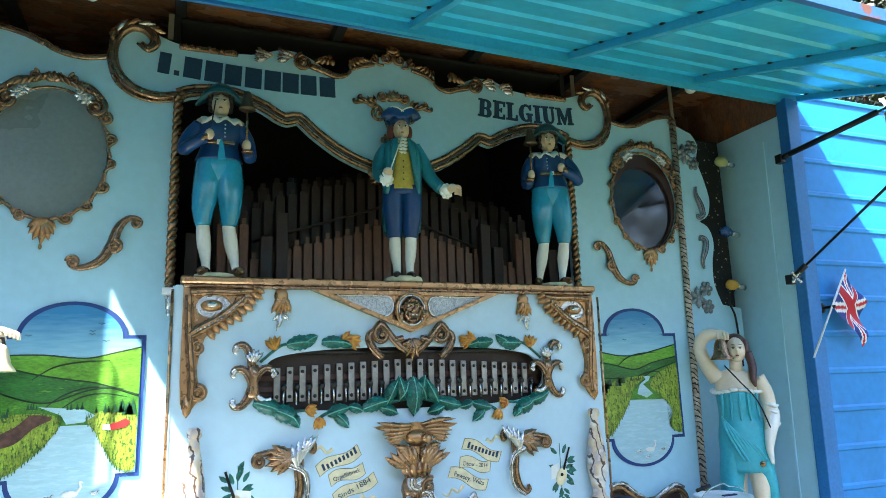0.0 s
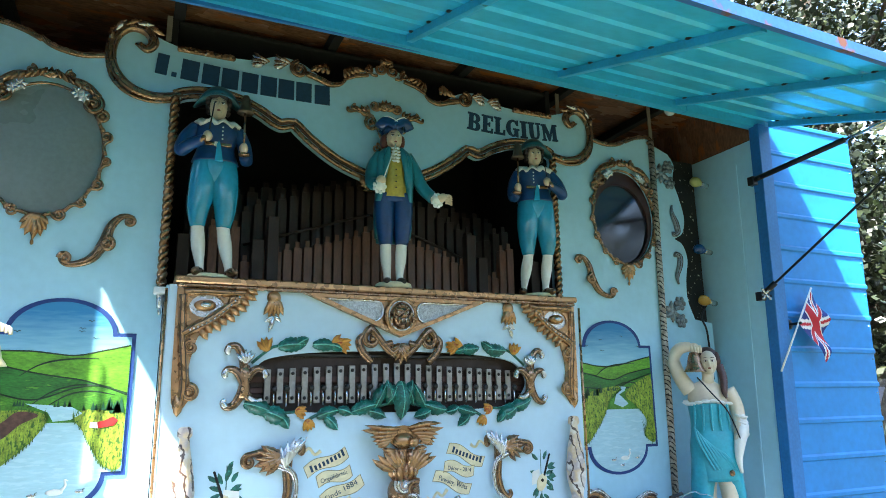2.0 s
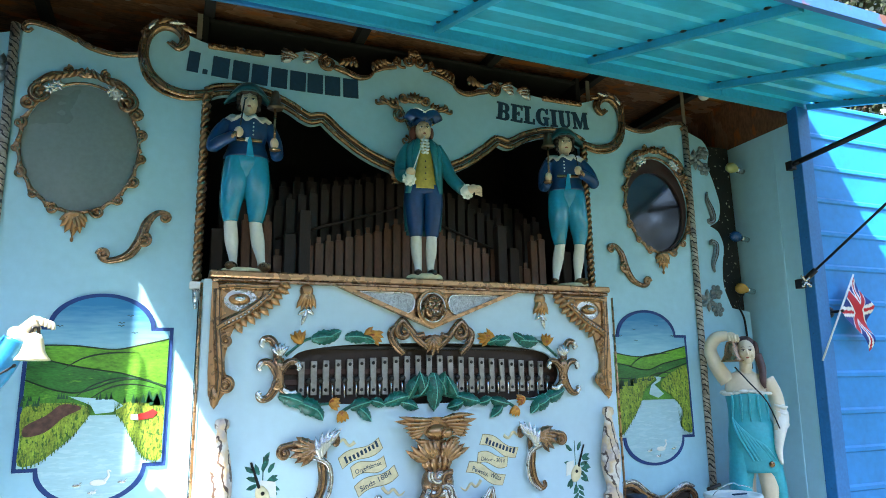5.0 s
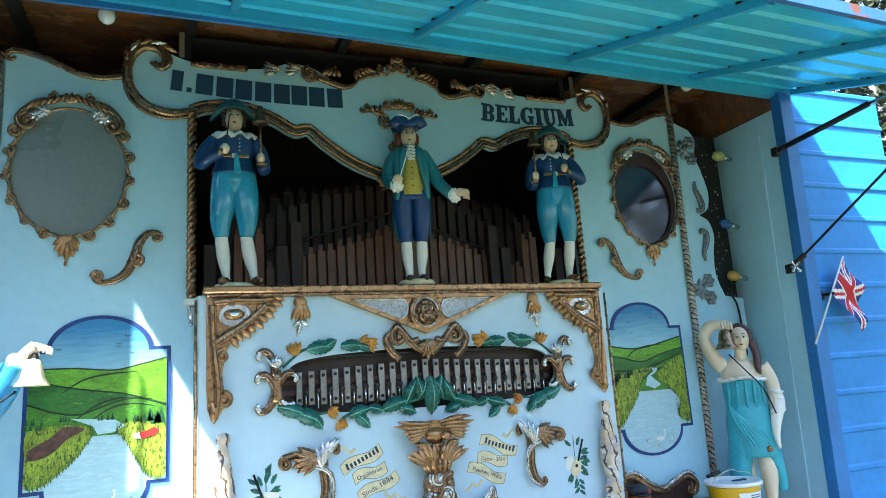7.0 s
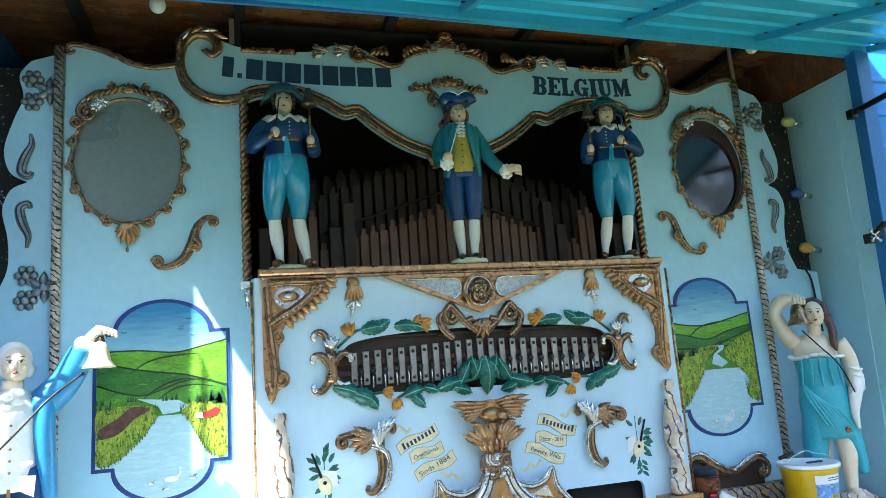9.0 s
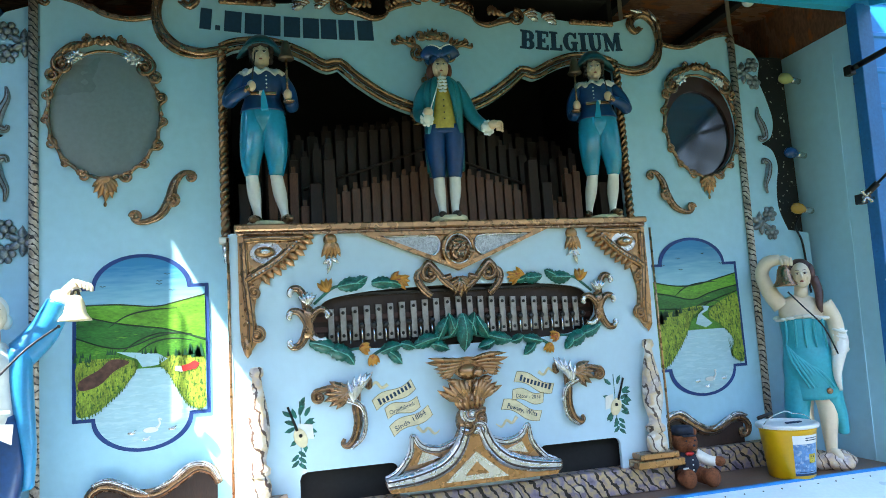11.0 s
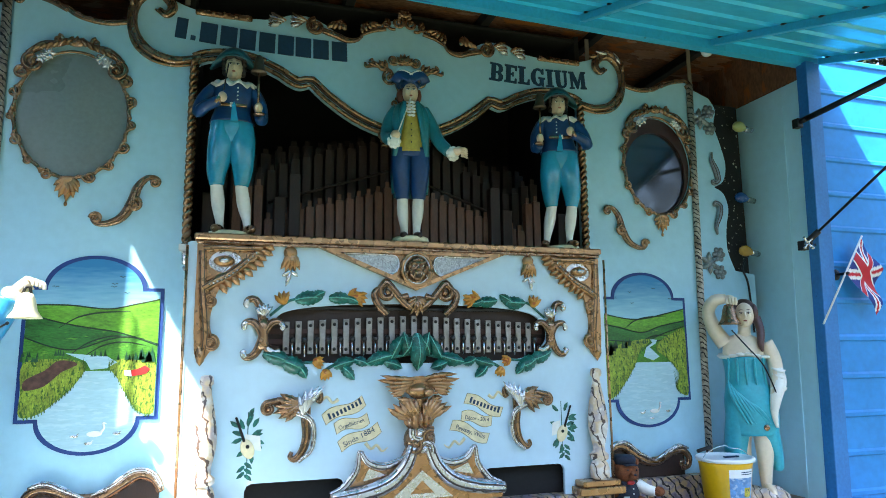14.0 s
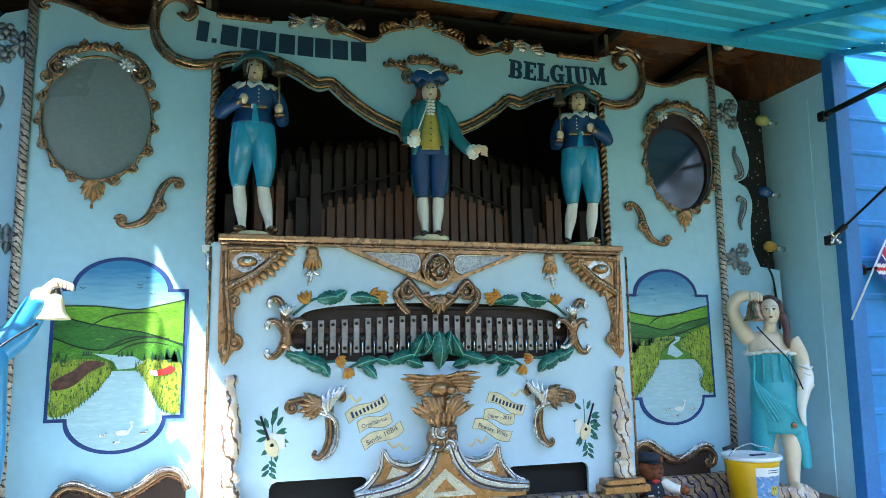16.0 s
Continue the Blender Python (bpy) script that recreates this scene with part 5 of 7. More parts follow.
# bell bars
glock = part("glockenspiel", Geo().box(-0.69, 0.69, -0.150, -0.140, 1.53, 1.84), DARKSHADEWOOD, organ, "dark wooden rack of steel bell bars")
STEEL = paint("bell_bar_steel", (0.30, 0.285, 0.275), 0.36, 0.6, 0.15, 15)
KNOB = paint("black_knob", (0.01, 0.01, 0.012), 0.35)
g = Geo()
for z in (1.655, 1.70):
    g.box(-0.66, 0.66, -0.160, -0.151, z - 0.012, z + 0.012, 0, 0.002)
part("rack_rail", g, paint("rack_red_rail", (0.06, 0.02, 0.015), 0.5), glock)
for i in range(23):
    x = -0.577 + 0.0525 * i
    hh = 0.088 - 0.018 * abs(i - 11) / 11
    zc = 1.672 + 0.012 * (1 - abs(i - 11) / 11)
    bar = part("bell_bar", Geo().box(x - 0.0135, x + 0.0135, -0.177, -0.167, zc - hh, zc + hh, 0, 0.002), STEEL, glock)
    for z in (zc - hh + 0.022, zc + hh - 0.022):
        part("bolt", Geo().ball((x, -0.178, z), (0.008, 0.005, 0.008), 0, 8, 6), KNOB, bar)
    part("hammer_head", Geo().ball((x + 0.026, -0.190, zc - 0.012), (0.014, 0.013, 0.014), 0, 10, 6), KNOB, glock)
    part("hammer_rod", Geo().tube([(x + 0.026, -0.185, zc - 0.022), (x + 0.026, -0.185, zc - 0.085)], 0.0042, 6), CHROME, glock)
part("rack_cap", Geo().box(-0.64, 0.64, -0.166, -0.152, 1.795, 1.812, 0, 0.003), KNOB, glock)

# eagle console, boss and lyre-shaped foot
eagle = Geo().ball((0, Y - 0.05, 1.435), (0.055, 0.045, 0.036), 0, 12, 8).ball((0.03, Y - 0.095, 1.432), (0.026, 0.03, 0.022), 0, 10, 8)
eagle.tube([(0.05, Y - 0.12, 1.432), (0.064, Y - 0.125, 1.424)], [0.010, 0.003], 8)
eagle.tube([(0, Y - 0.045, 1.27), (0, Y - 0.045, 1.33), (0, Y - 0.045, 1.40)], [(0.050, 0.040), (0.056, 0.040), (0.045, 0.036)], 8, smooth=False)
for s in (-1, 1):
    eagle.prism([[(s * x, z) for x, z in ((0.0, 1.500), (0.06, 1.494), (0.12, 1.494), (0.19, 1.486), (0.165, 1.474), (0.13, 1.464), (0.10, 1.452), (0.07, 1.436), (0.04, 1.415), (0.0, 1.42))]], Y - 0.062, Y - 0.040)
eagle = part("eagle_console", eagle, [GOLD, DARKLINE], organ, "gilt carved spread-winged bird console")
for s in (-1, 1):
    for k in range(6):
        part("wing_feather", Geo().leaf(s * (0.015 + 0.012 * k), 1.488 - 0.011 * k, 0.165 - 0.022 * k, 90 - s * (84 + 5 * k), 0.013, Y - 0.066 - 0.003 * k, 0, 4, 0.014), GOLD, eagle)
    for k in range(6):
        part("breast_feather", Geo().leaf(s * (0.012 + 0.006 * k), 1.330 - 0.004 * k, 0.080 + 0.008 * k, 90 - s * (12 + 10 * k), 0.017, Y - 0.088 + 0.004 * k, 0, 3, 0.020), GOLD if k % 3 else BRONZE, eagle)
        part("breast_feather", Geo().leaf(s * (0.008 + 0.007 * k), 1.375 + 0.004 * k, 0.062, 90 - s * (150 - 14 * k), 0.014, Y - 0.085 + 0.003 * k, 0, 3, 0.018), GOLD, eagle)
for k in range(7):
    a = radians(-75 + 150 * k / 6)
    part("neck_feather", Geo().leaf(0.046 * math.sin(a), 1.275, 0.070, 90 - 22 * math.sin(a), 0.014, Y - 0.050 - 0.036 * math.cos(a), 0, 3, 0.014), BRONZE if k % 2 else GOLD, eagle)
boss = part("boss", Geo().ball((0, Y - 0.055, 1.225), (0.072, 0.055, 0.072), 0, 18, 12), BRONZE, organ)
for k in range(4):
    a = 90 * k + 20
    part("boss_scroll", Geo().volute(0.034 * math.cos(radians(a)), 1.225 + 0.034 * math.sin(radians(a)), 0.036, 0.9, a + 40, 1, 0.016, Y - 0.100), SILVER if k % 2 else BRONZE, boss)
LY = Y + 0.06
foot = part("lyre_foot", Geo().prism([[(-0.37, 0.965), (0.37, 0.965), (0.385, 1.0), (0.22, 1.03), (0.10, 1.09), (0.05, 1.19), (-0.05, 1.19), (-0.10, 1.09), (-0.22, 1.03), (-0.385, 1.0)]], LY - 0.15, Y - 0.002), GOLD, organ, "gilt and silver lyre-shaped foot")
for s in (-1, 1):
    part("lyre_rib", Geo().stroke([(s * x, z) for x, z in ((0.035, 1.20), (0.07, 1.12), (0.14, 1.055), (0.25, 1.02), (0.385, 1.005))], [0.026, 0.030, 0.034, 0.032, 0.024], LY - 0.15), SILVER, foot)
    g = Geo().prism([[tuple(q) for q in curve([(s * 0.07, 1.13), (s * 0.16, 1.115), (s * 0.235, 1.135), (s * 0.265, 1.18)], 5)] + [(s * 0.28, 1.10), (s * 0.33, 1.04), (s * 0.22, 1.05), (s * 0.12, 1.09)]], LY - 0.11, Y - 0.002)
    part("lyre_wing", g, GOLD, foot)
    part("lyre_rim", Geo().stroke([(s * x, z) for x, z in ((0.06, 1.15), (0.15, 1.118), (0.225, 1.138), (0.262, 1.185), (0.275, 1.11), (0.33, 1.04), (0.385, 1.015))], [0.014, 0.018, 0.017, 0.010, 0.015, 0.017, 0.014], LY - 0.105), SILVER, foot)
    part("lyre_inset", Geo().prism([[(s * 0.15, 1.085), (s * 0.25, 1.065), (s * 0.225, 1.115)]], LY - 0.118, LY - 0.11), SILVER, foot)
part("lyre_inset", Geo().prism([[(-0.14, 0.985), (0.14, 0.985), (0.0, 1.10)], [(-0.055, 1.005), (0.055, 1.005), (0.0, 1.06)]], LY - 0.158, LY - 0.15), SILVER, foot)

# painted ribbon scrolls and instruments
RIBBONEDGE = paint("ribbon_edge", (0.25, 0.20, 0.10), 0.5)
for s in (-1, 1):
    cx, cz = s * 0.29, 1.30
    for k, (dx, dz, w) in enumerate(((-0.035, 0.058, 0.19), (0.0, 0.0, 0.15), (0.035, -0.058, 0.19))):
        dx, tilt = (dx, 24) if s < 0 else (-dx, -20)
        if s > 0 and k == 1:
            tilt = -8
        if s < 0 and k == 1:
            tilt = 16
        ca, sa = math.cos(radians(tilt)), math.sin(radians(tilt))
        up = [(w * (u - 0.5), 0.024 + 0.010 * math.sin(u * 6.28)) for u in np.linspace(0, 1, 12)]
        dn = [(w * (u - 0.5), -0.024 + 0.010 * math.sin(u * 6.28)) for u in np.linspace(1, 0, 12)]
        loop = [(cx + dx + x * ca - z * sa, cz + dz + x * sa + z * ca) for x, z in up + dn]
        rib = part("ribbon", Geo().prism([loop], Y - 0.0015 - 0.0005 * (k % 2), Y), CREAM, organ, "cream painted ribbon scroll")
        part("ribbon_outline", Geo().tube([(x, Y - 0.002, z) for x, z in loop + loop[:1]], 0.0012, 4, depth=0.5), RIBBONEDGE, rib)
        at = pose(cx + dx, Y - 0.0032, cz + dz - 0.009, 0, -tilt, 0)
        text = {(-1, 1): "Orgelfabriek", (-1, 2): "Sinds 1884", (1, 1): "D\u00e9cor - 2014", (1, 2): "Pewsey, Wilts"}.get((s, k))
        if text:
            letters(text, 0.030 if k == 2 else 0.025, NAVY, rib, "ribbon_text", at, depth=0.0004, width=w * 0.78)
        else:
            for j in range(9):
                x = w * (-0.38 + 0.095 * j)
                b = Geo().prism([[(cx + dx + p * ca - q * sa, cz + dz + p * sa + q * ca) for p, q in ((x, -0.010), (x + 0.010, -0.010), (x + 0.010, 0.010 + 0.008 * (j % 8 == 0)), (x, 0.010 + 0.008 * (j % 8 == 0)))]], Y - 0.0032, Y - 0.0022)
                part("text_bar", b, NAVY, rib)
    for e, a0 in ((1, 0.8), (-1, 0.5)):
        g = Geo().stroke([(cx + s * e * (0.06 + 0.025 * k) , cz + e * (0.095 + 0.006 * k) + 0.010 * (-1) ** k) for k in range(5)], [0.008, 0.006, 0.006, 0.005, 0.002], Y - 0.0005, 0, 6, 0.15)
        part("ribbon_tail", g, CREAM, organ)
    # mandolin on a spray of leaves
    mx, mz = s * 0.725, 1.245
    lean = s * 22
    g = Geo()
    for k in range(16):
        a = rnd.uniform(0, 360)
        d = rnd.uniform(0.03, 0.075)
        g.leaf(mx + d * 0.55 * math.cos(radians(a)), mz + 0.01 + d * 1.25 * math.sin(radians(a)), 0.045, a + rnd.uniform(-25, 25), 0.010, Y - 0.0005, 0, 2, 0.002)
    for k in range(5):
        g.leaf(mx + s * 0.01, mz - 0.085 - 0.012 * k, 0.04, -90 + 50 * (-1) ** k, 0.009, Y - 0.0005, 0, 2, 0.002)
    g.stroke([(mx, mz - 0.14), (mx, mz), (mx, mz + 0.12)], 0.002, Y - 0.0005, 0, 4, 0.3)
    part("painted_spray", g, LEAF, organ)
    part("painted_sheet_music", Geo().prism([[(mx - 0.01, mz + 0.03), (mx - s * 0.05, mz + 0.02), (mx - s * 0.055, mz - 0.04), (mx - 0.01, mz - 0.03)]], Y - 0.003, Y - 0.002), WHITE, organ)
    g = Geo().ball((mx, Y - 0.004, mz - 0.03), (0.027, 0.006, 0.042), 0, 14, 8, (0, lean, 0))
    g.tube([(mx + 0.035 * math.sin(radians(lean)), Y - 0.006, mz), (mx + 0.13 * math.sin(radians(lean)), Y - 0.006, mz + 0.10)], [0.006, 0.0045], 6, 1, 0.6)
    g.ball((mx, Y - 0.010, mz - 0.02), (0.008, 0.003, 0.008), 1, 8, 6)
    part("painted_mandolin", g, [CREAM, BLACK], organ)

# marbled pilasters, plinth and base scrolls
PIL_X = 0.893
PIL = [(0.030, 0.0), (0.045, 0.01), (0.047, 0.05), (0.040, 0.075), (0.030, 0.085), (0.044, 0.095), (0.046, 0.115), (0.030, 0.13), (0.028, 0.15), (0.046, 0.23), (0.048, 0.28), (0.038, 0.36), (0.022, 0.44), (0.018, 0.475), (0.027, 0.485), (0.028, 0.50), (0.024, 0.515), (0.012, 0.52)]
for s in (-1, 1):
    part("pilaster", Geo().lathe(PIL, (s * PIL_X, Y - 0.05, 1.0), 20), MARBLEPALE, organ, "marble-painted turned pilaster")
    part("pilaster_step", Geo().box(s * 0.885 - 0.10, s * 0.885 + 0.10, Y - 0.085, Y, 0.972, 0.999, 0, 0.004), GOLD, organ)
    part("pilaster_step", Geo().box(s * 0.885 - 0.12, s * 0.885 + 0.12, Y - 0.095, Y, 0.935, 0.970, 0, 0.004), GOLD, organ)
    part("side_plinth", Geo().box(min(s * 1.045, s * 1.74), max(s * 1.045, s * 1.74), -0.06, -0.001, FLOOR_Z, 0.945, 0, 0.003), MARBLE, organ)
    g = Geo()
    g.stroke([(s * x, z) for x, z in ((1.06, 1.04), (1.09, 1.095), (1.15, 1.115), (1.22, 1.075), (1.30, 1.03), (1.38, 1.03), (1.45, 1.065), (1.52, 1.075), (1.565, 1.04), (1.56, 0.995), (1.525, 0.985), (1.515, 1.01), (1.535, 1.02))], [0.016, 0.022, 0.024, 0.024, 0.024, 0.023, 0.022, 0.020, 0.018, 0.016, 0.014, 0.012, 0.009], -0.035)
    part("base_scroll", g, BRONZE, organ)
    g = Geo().stroke([(s * x, z) for x, z in ((1.06, 1.06), (1.10, 1.12), (1.17, 1.13), (1.25, 1.075), (1.32, 1.045))], [0.008, 0.010, 0.012, 0.010, 0.004], -0.055)
    g.stroke([(s * x, z) for x, z in ((1.34, 1.03), (1.42, 1.07), (1.49, 1.10), (1.55, 1.085))], [0.004, 0.012, 0.012, 0.006], -0.055)
    part("base_highlight", g, SILVER, organ)
    part("scroll_field", Geo().prism([[(s * x, z) for x, z in ((1.07, 0.946), (1.54, 0.946), (1.54, 1.06), (1.38, 1.03), (1.28, 1.04), (1.15, 1.10), (1.07, 1.06))]], -0.03, -0.001), DARKSHADEWOOD, organ)
part("front_plinth", Geo().box(-0.985, 0.985, -0.23, 0.0, FLOOR_Z, 0.933, 0, 0.004), MARBLE, organ, "marble-painted plinth")

# Black with pale flecks: stands in for the dark, light-specked gap beside the wings.
GAPBLACK = paint("flecked_gap_black", (0.006, 0.007, 0.007), 0.8, vary=0.3, scale=22, fine=60, other=(0.55, 0.55, 0.45), other_at=0.645)
# wings beside the front, with a cut outer edge and silver ornaments
WING = [(1.768, 0.84), (2.145, 0.84), (2.145, 2.04)]
WING += curve([(2.01, 2.06), (1.965, 2.18), (1.968, 2.31), (1.992, 2.43), (1.965, 2.52), (1.905, 2.555)], 5)
WING += curve([(1.906, 2.560), (1.970, 2.60), (1.995, 2.70), (1.965, 2.83), (1.930, 2.94), (1.948, 3.04), (1.905, 3.11)], 5) + [(1.768, 3.16)]
for s in (-1, 1):
    part("wing_board", Geo().prism([[(s * x, z) for x, z in WING]], 0.012, 0.028), AQUASHADE, organ)
    for z in (2.97, 2.10):
        g = Geo()
        for k in range(6):
            g.leaf(s * 1.825, z, 0.068, 60 * k + 30, 0.019, 0.006, 0, 2, 0.018)
        g.ball((s * 1.825, 0.0, z), (0.020, 0.014, 0.020), 0, 10, 6)
        star = part("star_ornament", g, PEWTER, organ, "dull pewter carved star")
        for d in (-1, 1):
            g = Geo().ball((s * 1.893, 0.004, z + d * 0.052), (0.020, 0.016, 0.020), 0, 10, 6)
            for k in range(6):
                a = radians(60 * k)
                g.ball((s * 1.893 + 0.030 * math.cos(a), 0.006, z + d * 0.052 + 0.030 * math.sin(a)), (0.016, 0.012, 0.016), 0, 8, 6)
            part("rosette", g, PEWTER, star)
    part("gap_stand_in", Geo().box(min(s * 1.90, s * 2.14), max(s * 1.90, s * 2.14), 0.045, 0.055, 2.03, 3.09), GAPBLACK, organ, "black flecked board standing in for the dark gap")
    for z, d in ((2.66, 1), (2.38, -1)):
        g = Geo().stroke([(s * 1.895, z + d * 0.11), (s * 1.89, z + d * 0.06), (s * 1.915, z), (s * 1.925, z - d * 0.06), (s * 1.895, z - d * 0.08), (s * 1.885, z - d * 0.06)], [0.006, 0.014, 0.020, 0.019, 0.015, 0.009], 0.004)
        part("wing_scroll", g, PEWTER, organ)

# ---- carved figures: each one painted mesh ----


def limb(g, pts, radii, m, n=12):
    g.tube([tuple(q[:3]) for q in curve(pts, 4)], [tuple(q) for q in curve([r if isinstance(r, tuple) else (r, r) for r in radii], 4)], n, m)


def bell(g, x, y, z, r, h, m):
    g.lathe([(r * 1.05, 0), (r, h * 0.06), (r * 0.72, h * 0.3), (r * 0.55, h * 0.75), (r * 0.38, h * 0.95), (r * 0.1, h)], (x, y, z), 18, m)


def head(g, c, r, skin, dark, white, lips):
    """A carved and painted head: brow, nose, cheeks, chin, eyes and mouth."""
    x, y, z = c
    g.ball(c, r, skin, 18, 14)
    g.ball((x, y - r[1] * 0.55, z - r[2] * 0.62), (r[0] * 0.44, r[1] * 0.40, r[2] * 0.32), skin, 12, 8)
    g.tube([(x, y - r[1] * 0.94, z + r[2] * 0.22), (x, y - r[1] * 1.14, z - r[2] * 0.10), (x, y - r[1] * 1.12, z - r[2] * 0.20), (x, y - r[1] * 0.92, z - r[2] * 0.24)], [r[0] * 0.09, r[0] * 0.15, r[0] * 0.17, r[0] * 0.10], 8, skin)
    for d in (-1, 1):
        g.ball((x + d * r[0] * 0.52, y - r[1] * 0.66, z - r[2] * 0.22), (r[0] * 0.26, r[1] * 0.22, r[2] * 0.24), skin, 10, 8)
        g.ball((x + d * r[0] * 0.38, y - r[1] * 0.88, z + r[2] * 0.13), (r[0] * 0.20, r[1] * 0.09, r[2] * 0.085), white, 10, 6)
        g.ball((x + d * r[0] * 0.37, y - r[1] * 0.955, z + r[2] * 0.13), (r[0] * 0.095, r[1] * 0.05, r[2] * 0.075), dark, 8, 6)
        arc = [(x + d * r[0] * u, y - r[1] * (0.97 - 0.22 * u * u), z + r[2] * (0.32 + 0.09 * math.sin(u * 4.2))) for u in (0.16, 0.34, 0.52, 0.64)]
        g.tube(arc, [r[0] * 0.018, r[0] * 0.030, r[0] * 0.028, r[0] * 0.012], 6, dark)
        g.tube([(x + d * r[0] * u, y - r[1] * 0.94, z + r[2] * (0.21 - 0.5 * (u - 0.38) ** 2)) for u in (0.18, 0.38, 0.58)], r[0] * 0.03, 6, dark)
    g.ball((x, y - r[1] * 0.90, z - r[2] * 0.47), (r[0] * 0.20, r[1] * 0.10, r[2] * 0.075), lips, 10, 6)


def ringer(s):
    """A bell ringer in blue; s mirrors him."""
    g = Geo()
    g.lathe([(0.085, 0), (0.09, 0.006), (0.082, 0.02), (0.07, 0.024)], (0.0, 0, 0), 20, 8, 0.75)
    for d, fx, kx, hx in ((-1, -0.035, -0.055, -0.045), (1, 0.082, 0.050, 0.047)):
        limb(g, [(fx, 0, 0.03), (fx * 0.86 + kx * 0.14, 0.004, 0.07), (fx * 0.38 + kx * 0.62, 0.010, 0.15), (kx, 0, 0.225), (kx, 0, 0.245)], [0.016, 0.018, 0.029, 0.027, 0.03], 0)
        limb(g, [(kx, 0, 0.23), (kx * 1.05, -0.004, 0.30), (hx, -0.004, 0.40), (hx * 0.8, 0, 0.50), (hx * 0.6, 0, 0.55)], [0.031, 0.046, 0.059, 0.060, 0.05], 1)
        limb(g, [(fx, 0.012, 0.034), (fx + 0.010 * d, -0.02, 0.032), (fx + 0.02 * d, -0.055, 0.028), (fx + 0.026 * d, -0.075, 0.026)], [0.020, 0.022, 0.017, 0.008], 6)
    limb(g, [(0, 0, 0.405), (0, 0, 0.44), (0, 0, 0.50), (0, 0, 0.56)], [(0.060, 0.030), (0.090, 0.054), (0.095, 0.064), (0.078, 0.056)], 1, 18)
    limb(g, [(0, 0, 0.515), (0, 0, 0.55), (0, 0, 0.59), (0, 0, 0.64), (0, 0, 0.685), (0, 0, 0.71)], [(0.100, 0.072), (0.088, 0.064), (0.078, 0.058), (0.092, 0.064), (0.088, 0.058), (0.04, 0.035)], 2, 20)
    g.prism([[(-0.004, 0.508), (0.028, 0.508), (0.016, 0.58), (0.008, 0.60), (0.0, 0.58)]], -0.078, -0.055, 1)
    g.box(-0.062, 0.062, -0.064, -0.050, 0.580, 0.594, 6, 0.002).box(-0.010, 0.010, -0.068, -0.058, 0.577, 0.597, 7, 0.002)
    for k in range(4):
        g.ball((0.022, -0.064, 0.612 + 0.018 * k), (0.004, 0.004, 0.004), 7, 6, 4)
    limb(g, [(-0.085, 0, 0.675), (-0.125, -0.01, 0.62), (-0.142, -0.03, 0.555), (-0.11, -0.075, 0.565), (-0.055, -0.095, 0.59)], [0.032, 0.031, 0.029, 0.026, 0.022], 2)
    g.ball((-0.040, -0.10, 0.605), (0.020, 0.018, 0.024), 3, 10, 8).ball((-0.058, -0.094, 0.588), (0.028, 0.026, 0.014), 6, 12, 6, (0, -50, 0))
    limb(g, [(0.085, 0, 0.675), (0.118, -0.005, 0.61), (0.128, -0.03, 0.535), (0.118, -0.065, 0.545)], [0.032, 0.031, 0.028, 0.025], 2)
    g.ball((0.112, -0.075, 0.575), (0.019, 0.019, 0.026), 3, 10, 8).ball((0.116, -0.068, 0.548), (0.027, 0.025, 0.010), 6, 12, 6)
    g.tube([(0.112, -0.08, 0.545), (0.110, -0.085, 0.75)], 0.005, 6, 6)
    bell(g, 0.110, -0.085, 0.735, 0.034, 0.085, 10)
    g.tube([(-0.035, -0.115, 0.63), (-0.020, -0.10, 0.76)], 0.003, 6, 9)
    collar, cf = [], []
    for k in range(48):
        a = 2 * math.pi * k / 48
        for rad, up in ((0.040, 0.022), (0.078, 0.016 + 0.010 * math.sin(9 * a)), (0.102, -0.006 + 0.016 * math.sin(9 * a + 0.8)), (0.080, 0.002 + 0.010 * math.sin(9 * a)), (0.040, 0.006)):
            collar.append((rad * math.cos(a), 0.72 * rad * math.sin(a) - 0.004, 0.698 + up - 0.012 * (math.sin(a) < -0.3)))
    for k in range(48):
        for j in range(4):
            cf.append((5 * k + j, 5 * ((k + 1) % 48) + j, 5 * ((k + 1) % 48) + j + 1, 5 * k + j + 1))
    g.add(collar, cf, 7)
    limb(g, [(0, 0, 0.70), (0, -0.004, 0.745)], [0.027, 0.025], 3)
    head(g, (0, -0.012, 0.775), (0.041, 0.044, 0.056), 3, 4, 7, 11)
    g.ball((0, 0.014, 0.788), (0.050, 0.044, 0.054), 4, 14, 10)
    for d in (-1, 1):
        for k in range(4):
            g.ball((d * (0.045 - 0.002 * k), -0.020 + 0.004 * k, 0.812 - 0.019 * k), (0.014, 0.022, 0.015), 4, 8, 6)
        g.ball((d * 0.018, -0.046, 0.818), (0.024, 0.013, 0.012), 4, 8, 6, (0, d * 20, 0))
    # two-cornered hat, a broad crescent that dips to both sides
    hat, hf, nx = [], [], 17
    for i in range(nx):
        u = -1 + 2 * i / (nx - 1)
        k = math.sqrt(max(0.0, 1 - u * u)) + 0.10
        x, low = 0.104 * u, 0.820 - 0.040 * u * u * (1 + 0.35 * u * u)
        top = low + 0.052 * (1 - u * u) + 0.006
        hat += [(x, -0.052 * k, low), (x, -0.040 * k, low + 0.5 * (top - low)), (x, -0.014 * k, top), (x, 0.016 * k, top), (x, 0.044 * k, low + 0.4 * (top - low)), (x, 0.050 * k, low)]
    for i in range(nx - 1):
        hf += [(6 * i + j, 6 * i + 6 + j, 6 * i + 6 + (j + 1) % 6, 6 * i + (j + 1) % 6) for j in range(6)]
